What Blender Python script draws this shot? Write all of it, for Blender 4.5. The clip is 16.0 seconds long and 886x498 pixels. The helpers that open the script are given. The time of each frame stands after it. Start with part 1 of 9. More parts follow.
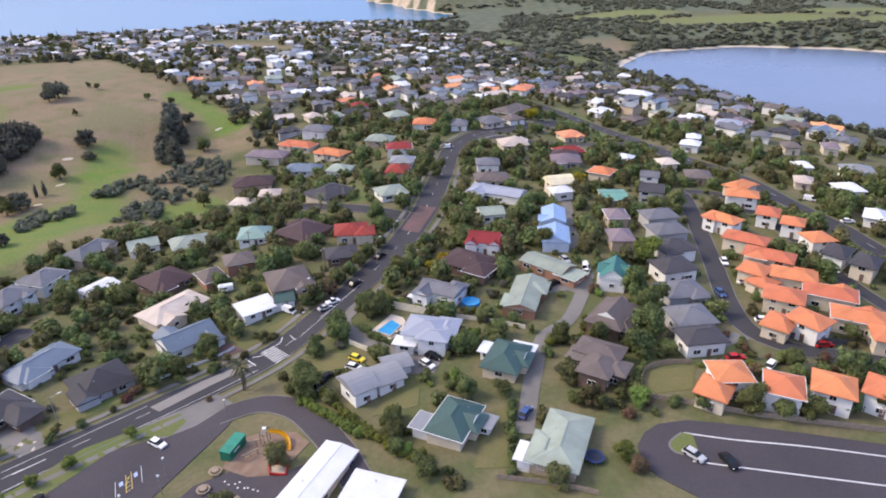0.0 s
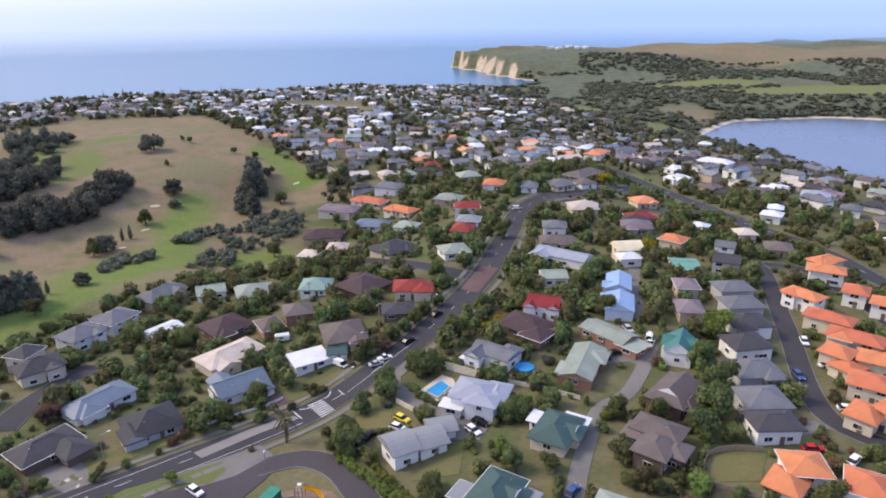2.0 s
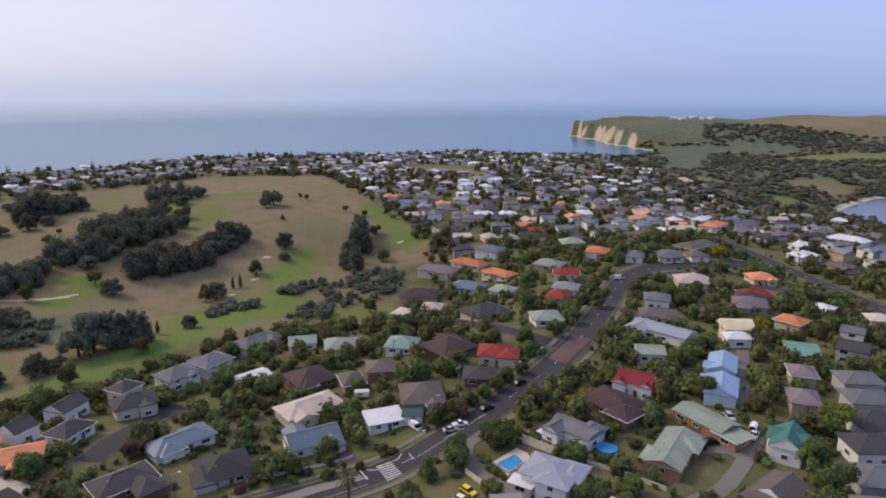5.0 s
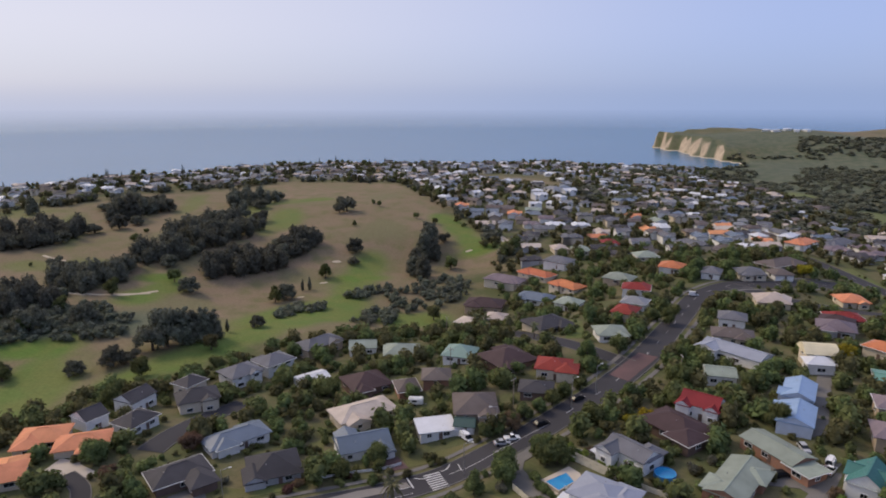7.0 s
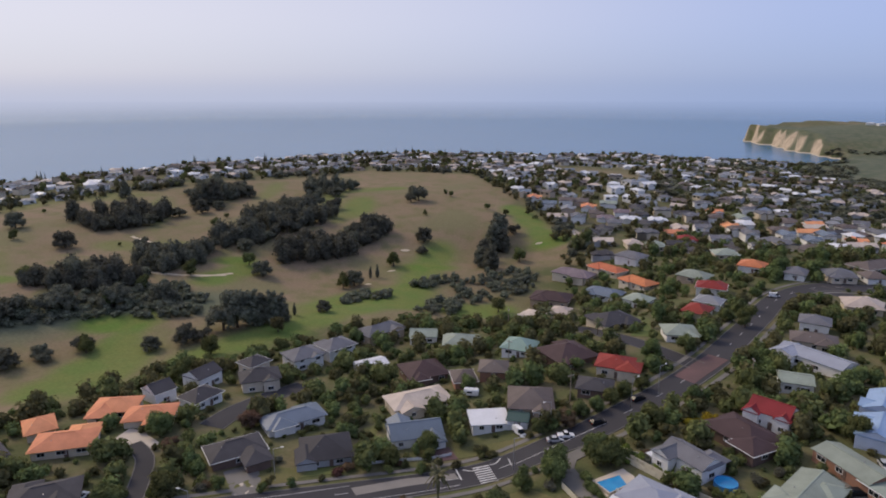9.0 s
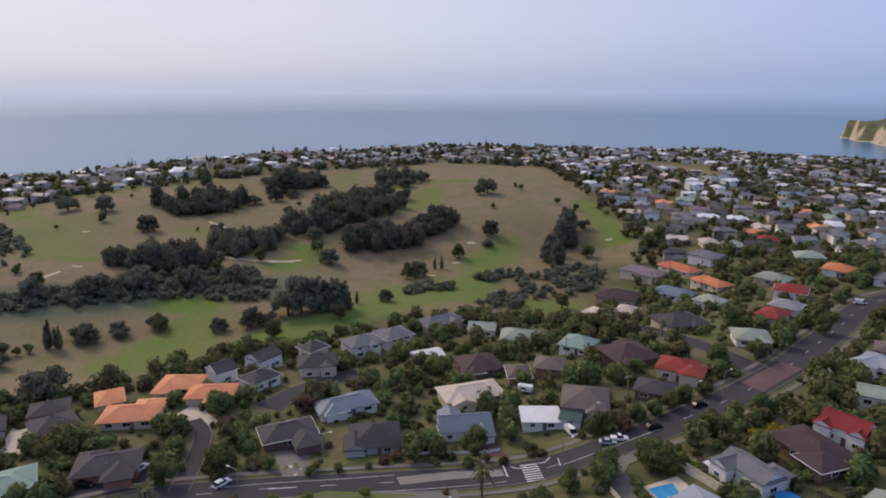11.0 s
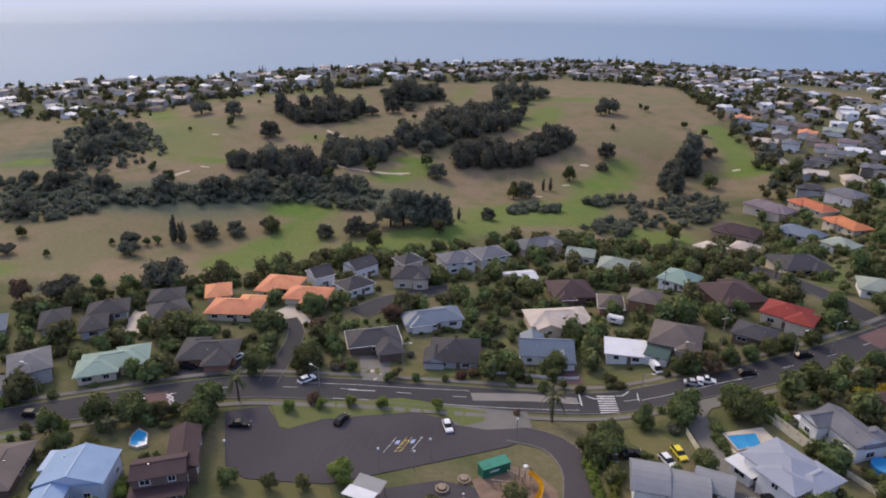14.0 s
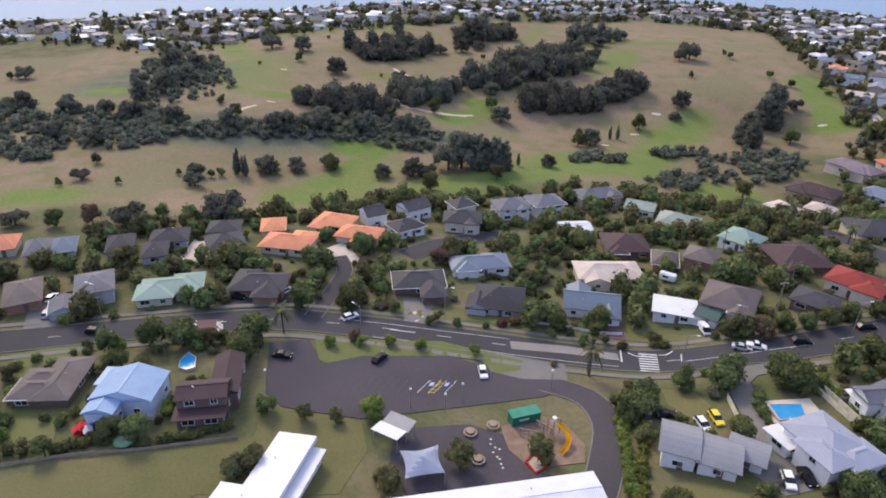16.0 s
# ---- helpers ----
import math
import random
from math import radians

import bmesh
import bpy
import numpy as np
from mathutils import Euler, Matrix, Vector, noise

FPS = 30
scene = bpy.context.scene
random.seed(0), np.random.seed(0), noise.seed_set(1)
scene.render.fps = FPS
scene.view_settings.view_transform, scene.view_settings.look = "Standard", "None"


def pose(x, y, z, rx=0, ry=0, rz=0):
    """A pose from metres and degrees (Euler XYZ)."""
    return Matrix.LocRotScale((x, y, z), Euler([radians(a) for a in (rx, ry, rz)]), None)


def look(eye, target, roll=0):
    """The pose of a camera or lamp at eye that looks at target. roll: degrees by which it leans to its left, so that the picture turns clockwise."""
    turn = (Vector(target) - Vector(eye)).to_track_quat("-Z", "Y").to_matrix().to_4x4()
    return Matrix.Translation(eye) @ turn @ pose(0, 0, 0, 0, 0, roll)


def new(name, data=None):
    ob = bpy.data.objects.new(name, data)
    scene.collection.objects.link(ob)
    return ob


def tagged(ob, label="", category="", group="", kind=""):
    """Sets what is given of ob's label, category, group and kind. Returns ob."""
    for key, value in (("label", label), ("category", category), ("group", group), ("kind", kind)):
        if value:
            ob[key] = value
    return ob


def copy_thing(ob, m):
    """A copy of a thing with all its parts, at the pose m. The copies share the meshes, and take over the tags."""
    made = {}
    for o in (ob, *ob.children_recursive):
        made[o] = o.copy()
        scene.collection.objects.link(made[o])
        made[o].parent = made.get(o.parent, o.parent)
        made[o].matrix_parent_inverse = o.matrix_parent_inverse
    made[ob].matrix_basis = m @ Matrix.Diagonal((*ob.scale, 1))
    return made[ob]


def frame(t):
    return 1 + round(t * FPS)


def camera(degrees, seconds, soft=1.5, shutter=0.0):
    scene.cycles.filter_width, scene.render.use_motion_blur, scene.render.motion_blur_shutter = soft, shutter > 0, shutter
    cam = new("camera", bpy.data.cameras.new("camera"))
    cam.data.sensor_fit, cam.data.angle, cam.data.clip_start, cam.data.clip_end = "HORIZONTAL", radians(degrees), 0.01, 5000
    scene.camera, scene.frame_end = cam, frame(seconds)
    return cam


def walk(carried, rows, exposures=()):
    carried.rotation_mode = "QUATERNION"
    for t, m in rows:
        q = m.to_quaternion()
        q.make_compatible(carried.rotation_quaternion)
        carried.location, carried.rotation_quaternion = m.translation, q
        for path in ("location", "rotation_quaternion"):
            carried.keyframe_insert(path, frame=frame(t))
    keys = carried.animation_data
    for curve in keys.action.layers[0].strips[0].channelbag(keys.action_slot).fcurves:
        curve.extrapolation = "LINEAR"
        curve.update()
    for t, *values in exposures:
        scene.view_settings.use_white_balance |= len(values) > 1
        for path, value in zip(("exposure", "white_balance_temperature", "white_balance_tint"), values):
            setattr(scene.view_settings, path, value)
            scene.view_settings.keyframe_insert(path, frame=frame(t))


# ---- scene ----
# Camera: a slow pan to the left from a drone about 95 m over the school.
cam = camera(67.67, 16.0, soft=1.85)
# seconds, x, y, z, yaw, pitch, lean
PATH = [
    (0.0, 0.00, -0.00, 90.00, -0.00, -25.07, -0.67),
    (0.5, 1.29, 0.93, 89.62, 1.53, -23.32, -0.62),
    (1.0, 2.45, 1.71, 89.21, 3.43, -21.70, -0.54),
    (1.5, 3.62, 2.51, 88.76, 5.24, -20.53, -0.44),
    (2.0, 4.82, 3.39, 88.24, 6.92, -19.75, -0.40),
    (2.5, 6.03, 4.27, 87.67, 8.61, -18.20, -0.33),
    (3.0, 7.21, 5.26, 87.27, 10.30, -17.49, -0.27),
    (3.5, 8.52, 6.35, 86.93, 12.12, -16.27, -0.22),
    (4.0, 9.70, 7.35, 86.58, 13.89, -15.27, -0.19),
    (6.5, 15.29, 12.50, 84.72, 22.13, -13.18, -0.10),
    (7.0, 16.40, 13.77, 84.42, 24.03, -13.17, -0.05),
    (7.5, 17.47, 14.96, 84.10, 25.71, -13.17, -0.03),
    (8.0, 18.47, 16.11, 83.75, 27.31, -13.19, -0.05),
    (8.5, 19.39, 17.23, 83.49, 29.06, -13.54, -0.06),
    (9.0, 20.23, 18.44, 83.22, 30.94, -13.88, -0.04),
    (11.5, 24.24, 24.29, 82.10, 39.34, -15.29, 0.11),
    (12.0, 24.98, 25.51, 82.00, 41.13, -16.73, 0.16),
    (12.5, 25.64, 26.79, 81.92, 42.78, -17.98, 0.24),
    (13.0, 26.25, 28.17, 81.83, 44.37, -19.22, 0.32),
    (13.5, 26.81, 29.54, 81.80, 46.30, -20.42, 0.39),
    (14.0, 27.35, 30.86, 81.74, 48.51, -21.61, 0.55),
    (14.5, 27.97, 32.15, 81.72, 50.35, -22.88, 0.66),
    (15.0, 28.49, 33.40, 81.70, 51.88, -24.15, 0.84),
    (15.5, 28.98, 34.66, 81.66, 53.31, -25.41, 0.90),
    (16.0, 29.43, 35.96, 81.77, 54.83, -26.61, 1.02),
]
walk(cam, [(t, pose(x, y, z, 90 + p, 0, w) @ pose(0, 0, 0, 0, 0, r)) for t, x, y, z, w, p, r in PATH],
     exposures=[(0.0, 1.0, 6150, 13), (1.5, 0.90, 6150, 13), (3.0, 0.62, 6250, 13), (4.0, 0.40, 6400, 13), (7.0, 0.10, 6550, 12), (9.0, 0.06, 6550, 12), (11.5, 0.08, 6550, 12),
                (13.0, 0.18, 6550, 12), (14.5, 0.48, 6350, 13), (16.0, 0.78, 6250, 13)])

# ---- light: thin high cloud, veiled sun off to the left ----
SUN_AZ, SUN_EL = 84.0, 40.0          # degrees to the left of north (+y), and up
world = bpy.data.worlds.new("hazy_sky")
scene.world = world
world.use_nodes = True
wn, wl = world.node_tree.nodes, world.node_tree.links
sky = wn.new("ShaderNodeTexSky")
sky.sky_type, sky.sun_disc = "NISHITA", False
sky.sun_elevation, sky.sun_rotation = radians(SUN_EL), radians(-SUN_AZ)
sky.altitude, sky.air_density, sky.dust_density, sky.ozone_density = 90, 1.0, 0.9, 4.0
bg = wn["Background"]
bg.inputs["Strength"].default_value = 0.10
# thin high cloud over the whole sky: pale towards the veiled sun, blue away from it, and a band of sea haze along the horizon
az = radians(SUN_AZ)
sun_way = Vector((-math.sin(az) * math.cos(radians(SUN_EL)), math.cos(az) * math.cos(radians(SUN_EL)), math.sin(radians(SUN_EL))))


def sky_mix(factor, a, b):
    k = wn.new("ShaderNodeMix")
    k.data_type = "RGBA"
    for key, value in (("Factor", factor), ("A", a), ("B", b)):
        if isinstance(value, tuple):
            k.inputs[key].default_value = (*value, 1)
        elif isinstance(value, float):
            k.inputs[key].default_value = value
        else:
            wl.new(value, k.inputs[key])
    return k.outputs["Result"]


def sky_ramp(value, a, b):
    k = wn.new("ShaderNodeMapRange")
    k.interpolation_type = "SMOOTHSTEP"
    k.inputs["From Min"].default_value, k.inputs["From Max"].default_value = a, b
    wl.new(value, k.inputs["Value"])
    return k.outputs["Result"]


coords, towards, height_of = wn.new("ShaderNodeTexCoord"), wn.new("ShaderNodeVectorMath"), wn.new("ShaderNodeSeparateXYZ")
towards.operation = "DOT_PRODUCT"
towards.inputs[1].default_value = sun_way
wl.new(coords.outputs["Generated"], towards.inputs[0])
wl.new(coords.outputs["Generated"], height_of.inputs["Vector"])
sunward, rise_of = sky_ramp(towards.outputs["Value"], 0.0, 0.85), sky_ramp(height_of.outputs["Z"], -0.03, 0.10)
high = sky_mix(sunward, (3.8, 4.8, 8.1), (7.1, 6.9, 7.9))
haze = sky_mix(sunward, (3.0, 4.1, 6.8), (5.3, 5.7, 7.2))
veiled = sky_mix(0.82, sky.outputs["Color"], sky_mix(rise_of, haze, high))
wl.new(veiled, bg.inputs["Color"])
sun = new("sun", bpy.data.lights.new("sun", "SUN"))
sun.data.energy, sun.data.angle, sun.data.color = 2.0, radians(20), (1.0, 0.83, 0.60)
sun.matrix_world = look(sun_way * 100, (0, 0, 0))


# ---- materials ----
MATS = {}


def mat(name, color, rough=0.7, color2=None, scale=0.6, fine=9.0, bump=0.15, spread=0.25, metal=0.0, rand=0.0, wave=None, spec=0.28):
    """A surface with a coarse and a fine variation, fine relief and, if asked, ribs (wave: ribs per metre along x, along y)."""
    if name in MATS:
        return MATS[name]
    m = bpy.data.materials.new(name)
    m.use_nodes = True
    n, l = m.node_tree.nodes, m.node_tree.links
    b = n["Principled BSDF"]
    b.inputs["Roughness"].default_value, b.inputs["Metallic"].default_value = rough, metal
    b.inputs["Specular IOR Level"].default_value = spec
    tc = n.new("ShaderNodeTexCoord")
    big, small = n.new("ShaderNodeTexNoise"), n.new("ShaderNodeTexNoise")
    big.inputs["Scale"].default_value, small.inputs["Scale"].default_value = scale, fine
    big.inputs["Detail"].default_value, small.inputs["Detail"].default_value = 5, 4
    l.new(tc.outputs["Object"], big.inputs["Vector"])
    l.new(tc.outputs["Object"], small.inputs["Vector"])
    mixc = n.new("ShaderNodeMix")
    mixc.data_type = "RGBA"
    c2 = color2 or tuple(c * (1 - spread) for c in color)
    mixc.inputs["A"].default_value, mixc.inputs["B"].default_value = (*color, 1), (*c2, 1)
    ramp = n.new("ShaderNodeMapRange")
    ramp.inputs["From Min"].default_value, ramp.inputs["From Max"].default_value = 0.35, 0.65
    l.new(big.outputs["Fac"], ramp.inputs["Value"])
    l.new(ramp.outputs["Result"], mixc.inputs["Factor"])
    hsv = n.new("ShaderNodeHueSaturation")
    val = n.new("ShaderNodeMapRange")
    val.inputs["To Min"].default_value, val.inputs["To Max"].default_value = 1 - spread, 1 + spread
    l.new(small.outputs["Fac"], val.inputs["Value"])
    last = val.outputs["Result"]
    if rand:
        info = n.new("ShaderNodeObjectInfo")
        rr, hue, mul = n.new("ShaderNodeMapRange"), n.new("ShaderNodeMapRange"), n.new("ShaderNodeMath")
        rr.inputs["To Min"].default_value, rr.inputs["To Max"].default_value = 1 - rand, 1 + rand
        hue.inputs["To Min"].default_value, hue.inputs["To Max"].default_value = 0.5 - rand * 0.08, 0.5 + rand * 0.08
        mul.operation = "MULTIPLY"
        l.new(info.outputs["Random"], rr.inputs["Value"])
        l.new(info.outputs["Random"], hue.inputs["Value"])
        l.new(hue.outputs["Result"], hsv.inputs["Hue"])
        l.new(last, mul.inputs[0])
        l.new(rr.outputs["Result"], mul.inputs[1])
        last = mul.outputs["Value"]
    l.new(last, hsv.inputs["Value"])
    l.new(mixc.outputs["Result"], hsv.inputs["Color"])
    l.new(hsv.outputs["Color"], b.inputs["Base Color"])
    bp = n.new("ShaderNodeBump")
    bp.inputs["Strength"].default_value, bp.inputs["Distance"].default_value = bump, 0.08
    height = small.outputs["Fac"]
    for axis, per in zip(("X", "Y"), wave or ()):
        if per:
            w, add = n.new("ShaderNodeTexWave"), n.new("ShaderNodeMath")
            w.wave_type, w.bands_direction = "BANDS", axis
            w.inputs["Scale"].default_value = per / 3.18
            l.new(tc.outputs["Object"], w.inputs["Vector"])
            l.new(height, add.inputs[0])
            l.new(w.outputs["Fac"], add.inputs[1])
            height = add.outputs["Value"]
    l.new(height, bp.inputs["Height"])
    l.new(bp.outputs["Normal"], b.inputs["Normal"])
    MATS[name] = m
    return m


def tile(name, color):
    return mat("roof_" + name, color, 0.75, scale=0.25, fine=6, bump=0.25, spread=0.2, wave=(3.3, 2.6), rand=0.1)


def iron(name, color, rough=0.45):
    return mat("roof_" + name, color, rough, scale=0.3, fine=3, bump=0.35, spread=0.1, wave=(2.6, 0), rand=0.05, spec=0.3)


ROOF = {"grey": tile("grey", (0.145, 0.147, 0.165)), "dark": tile("dark", (0.058, 0.055, 0.062)), "charcoal": tile("charcoal", (0.045, 0.043, 0.05)),
        "brown": tile("brown", (0.135, 0.11, 0.102)), "maroon": tile("maroon", (0.066, 0.040, 0.043)), "red": tile("red", (0.235, 0.030, 0.027)),
        "orange": tile("orange", (0.52, 0.175, 0.082)), "paleorange": tile("paleorange", (0.68, 0.28, 0.14)), "green": iron("green", (0.045, 0.088, 0.08)),
        "teal": iron("teal", (0.055, 0.175, 0.158)), "palegreen": tile("palegreen", (0.275, 0.315, 0.265)), "blue": iron("blue", (0.25, 0.36, 0.53)),
        "slateblue": iron("slateblue", (0.13, 0.165, 0.215)), "lightblue": iron("lightblue", (0.29, 0.31, 0.37)), "white": iron("white", (0.62, 0.63, 0.66)),
        "beige": tile("beige", (0.52, 0.44, 0.38)), "cream": tile("cream", (0.66, 0.58, 0.40)), "aqua": iron("aqua", (0.195, 0.29, 0.25)),
        "lavender": tile("lavender", (0.19, 0.15, 0.17)), "midgreen": iron("midgreen", (0.13, 0.285, 0.22)), "iron_grey": iron("iron_grey", (0.22, 0.225, 0.24))}
WALL = {"white": mat("wall_white", (0.75, 0.74, 0.715), 0.8, spread=0.1, wave=None), "cream": mat("wall_cream", (0.62, 0.54, 0.42), 0.8, spread=0.12),
        "brick": mat("wall_brick", (0.33, 0.17, 0.11), 0.85, (0.26, 0.15, 0.11), fine=14, spread=0.2), "grey": mat("wall_grey", (0.42, 0.42, 0.43), 0.8, spread=0.12),
        "tan": mat("wall_tan", (0.45, 0.36, 0.27), 0.8, spread=0.12), "brown": mat("wall_brown", (0.16, 0.11, 0.09), 0.8, spread=0.2),
        "paleblue": mat("wall_paleblue", (0.50, 0.56, 0.66), 0.7, spread=0.1)}
FASCIA = mat("fascia_paint", (0.7, 0.7, 0.68), 0.6, spread=0.08)
DARKTRIM = mat("gutter_dark", (0.09, 0.09, 0.1), 0.5, spread=0.1)
FRAME = mat("window_frame_white", (0.75, 0.75, 0.74), 0.5, spread=0.06)
GLASS = mat("window_glass", (0.02, 0.024, 0.028), 0.25, spread=0.3, bump=0.0, spec=0.3)
MEDIAN = mat("grey_paving", (0.22, 0.205, 0.19), 0.9, scale=0.2, fine=5, spread=0.14)
CONCRETE = mat("concrete", (0.175, 0.165, 0.155), 0.9, (0.135, 0.13, 0.122), scale=0.12, fine=4, spread=0.14)
PALECONC = mat("pale_paving", (0.50, 0.44, 0.37), 0.9, scale=0.2, fine=5, spread=0.12)
ASPHALT = mat("asphalt", (0.050, 0.048, 0.053), 0.9, (0.038, 0.037, 0.042), scale=0.06, fine=3, spread=0.18)
PURPLE = mat("old_asphalt", (0.064, 0.056, 0.064), 0.9, (0.049, 0.044, 0.051), scale=0.05, fine=2, spread=0.2)
REDPAVE = mat("red_paving", (0.145, 0.085, 0.082), 0.9, (0.10, 0.066, 0.066), scale=0.1, fine=6, spread=0.22)
PAINT = mat("road_paint", (0.55, 0.55, 0.55), 0.7, scale=0.7, fine=3, spread=0.22)
YELLOW = mat("yellow_paint", (0.62, 0.47, 0.10), 0.6, spread=0.15)
SAND = mat("sand", (0.48, 0.41, 0.31), 0.95, scale=0.1, fine=3, spread=0.15)
BARKCHIP = mat("bark_chip", (0.17, 0.115, 0.085), 0.95, (0.22, 0.16, 0.12), scale=0.4, fine=5, spread=0.3)
MOWN = mat("mown_grass", (0.10, 0.105, 0.038), 0.95, (0.135, 0.12, 0.052), scale=0.08, fine=2.0, spread=0.25)
LUSH = mat("lush_lawn", (0.095, 0.125, 0.035), 0.95, (0.125, 0.13, 0.05), scale=0.1, fine=2.0, spread=0.25)
TIMBER = mat("fence_timber", (0.30, 0.24, 0.18), 0.9, scale=1, fine=8, spread=0.25)
PALEFENCE = mat("pale_fence", (0.62, 0.58, 0.47), 0.8, spread=0.12)
BARK = mat("bark", (0.11, 0.085, 0.065), 0.95, scale=2, fine=12, spread=0.3, bump=0.5)
WATER = mat("pool_water", (0.025, 0.21, 0.46), 0.12, (0.03, 0.27, 0.52), scale=0.4, fine=3, bump=0.05, spread=0.1, spec=0.2)
METAL = mat("galvanised_steel", (0.42, 0.42, 0.43), 0.45, metal=0.7, spread=0.15)
RUBBER = mat("tyre_rubber", (0.02, 0.02, 0.02), 0.85, spread=0.2)


def leaf(name, color, color2, rough=0.85, spec=0.08, rand=0.25):
    """Foliage: drifts of two tones from crown to crown, a finer mottling, and each spray a little lighter or darker."""
    m = bpy.data.materials.new("leaf_" + name)
    m.use_nodes = True
    n, l = m.node_tree.nodes, m.node_tree.links
    b = n["Principled BSDF"]
    b.inputs["Roughness"].default_value, b.inputs["Specular IOR Level"].default_value = rough, spec
    geo, info = n.new("ShaderNodeNewGeometry"), n.new("ShaderNodeObjectInfo")

    def noise_of(scale, lo, hi, a, c):
        k, r = n.new("ShaderNodeTexNoise"), n.new("ShaderNodeMapRange")
        k.inputs["Scale"].default_value, k.inputs["Detail"].default_value = scale, 3
        l.new(geo.outputs["Position"], k.inputs["Vector"])
        for key, v in zip(("From Min", "From Max", "To Min", "To Max"), (lo, hi, a, c)):
            r.inputs[key].default_value = v
        l.new(k.outputs["Fac"], r.inputs["Value"])
        return r.outputs["Result"]

    def product(a, c):
        k = n.new("ShaderNodeMath")
        k.operation = "MULTIPLY"
        l.new(a, k.inputs[0])
        l.new(c, k.inputs[1])
        return k.outputs["Value"]

    def spread_of(value, amount, middle=1.0):
        k = n.new("ShaderNodeMapRange")
        k.inputs["To Min"].default_value, k.inputs["To Max"].default_value = middle - amount, middle + amount
        l.new(value, k.inputs["Value"])
        return k.outputs["Result"]

    tones = n.new("ShaderNodeMix")
    tones.data_type = "RGBA"
    tones.inputs["A"].default_value, tones.inputs["B"].default_value = (*color, 1), (*color2, 1)
    l.new(noise_of(0.16, 0.36, 0.64, 0, 1), tones.inputs["Factor"])
    hsv = n.new("ShaderNodeHueSaturation")
    value = product(product(spread_of(geo.outputs["Random Per Island"], 0.28), noise_of(0.9, 0.3, 0.7, 0.75, 1.25)), spread_of(info.outputs["Random"], rand))
    l.new(spread_of(info.outputs["Random"], 0.03, 0.5), hsv.inputs["Hue"])
    l.new(value, hsv.inputs["Value"])
    l.new(tones.outputs["Result"], hsv.inputs["Color"])
    l.new(hsv.outputs["Color"], b.inputs["Base Color"])
    through_leaf, both = n.new("ShaderNodeBsdfTranslucent"), n.new("ShaderNodeMixShader")     # daylight through the leaves
    both.inputs["Fac"].default_value = 0.36
    l.new(hsv.outputs["Color"], through_leaf.inputs["Color"])
    l.new(b.outputs["BSDF"], both.inputs[1])
    l.new(through_leaf.outputs["BSDF"], both.inputs[2])
    l.new(both.outputs["Shader"], n["Material Output"].inputs["Surface"])
    return m


LEAF = {"broad": leaf("broad", (0.150, 0.170, 0.064), (0.100, 0.120, 0.050)), "dark": leaf("dark", (0.155, 0.156, 0.112), (0.118, 0.120, 0.092)),
        "olive": leaf("olive", (0.165, 0.158, 0.070), (0.110, 0.112, 0.052)), "bright": leaf("bright", (0.20, 0.245, 0.06), (0.14, 0.18, 0.05)),
        "yellow": leaf("yellow", (0.42, 0.36, 0.03), (0.27, 0.26, 0.03)), "rust": leaf("rust", (0.185, 0.108, 0.075), (0.125, 0.085, 0.058)),
        "fresh": leaf("fresh", (0.175, 0.200, 0.078), (0.122, 0.148, 0.060)),
        "scrub": leaf("scrub", (0.178, 0.188, 0.128), (0.135, 0.150, 0.108)),
        "palm": leaf("palm", (0.15, 0.145, 0.065), (0.095, 0.10, 0.045), 0.6, 0.3)}

# ---- the lie of the land ----
SEA = -35.0
# spot heights of the village and of the country round it (x, y, z)
VILLAGE = [(-64, 114, -9.5), (-63, 80, -8), (-49, 150, -11.5), (-14, 146, -4), (6, 160, -1), (14, 194, -0.5), (36, 195, 3.5), (87, 203, 3), (67, 235,
    2), (60, 116, 3), (12, 127, 0), (-1, 104, -2), (40, 70, 0), (120, 287, 0), (80, 374, -6), (29, 368, 0), (-13, 219, -0.5), (-30, 206, -3), (-53, 426,
    -9), (-115, 447, -8), (-150, 350, -20), (-113, 295, -24), (-196, 287, -21), (-139, 193, -15.5), (-204, 144, -18), (-86, 162, -13.5), (-103, 133,
    -11.5), (-137, 100, -9), (-120, 70, -6), (-140, 50, -7.5), (-89, 50, -4.5), (-45, 95, -7), (-150, 0, -6)]
COUNTRY = [(-220, 400, -2), (-275, 400, 0), (-225, 450, 2), (-285, 450, 4), (-205, 430, -3), (-250, 375, -5), (-222, 345, -11), (-285, 355, -4),
    (-310, 400, 1), (-240, 490, 3), (-248, 430, 4), (-170, 470, -2), (-476, 417, 7), (-330, 330, -6), (-161, 574, 3), (-127, 730, -7), (-40, 700, -14),
    (-297, 214, -9), (-339, 140, -4), (-420, 250, 0), (-540, 345, 2), (-600, 290, -2), (-650, 200, -4), (-670, 80, -6), (-660, -40, -9), (-470, 150, -8),
    (-300, 40, -10), (-420, 60, -12), (-430, 590, 0), (-350, 710, -6), (-200, 890, -15), (100, 560, -18), (0, 960, -27), (-110, 1050, -24), (200, 800, -26), (300, 500, -22),
    (300, 300, -14), (250, 150, -6), (-150, 1450, 5), (60, 1520, 3), (100, 1200, -28), (400, 1300, -24), (700, 1500, -12), (520, 1800, 2), (820, 1720,
    -6), (1200, 1750, -16), (2000, 2600, -27), (850, 2450, -28), (1150, 2650, -29), (600, 2350, -26), (3200, 2200, -27), (1500, 3300, -28), (4800, 3300,
    -29), (4800, 600, -26), (2200, 1200, -22), (330, 1700, 0), (1100, 2500, -14), (300, 2300, -20), (1000, 1150, -16), (0, -200, 0), (700, 100, 0)]
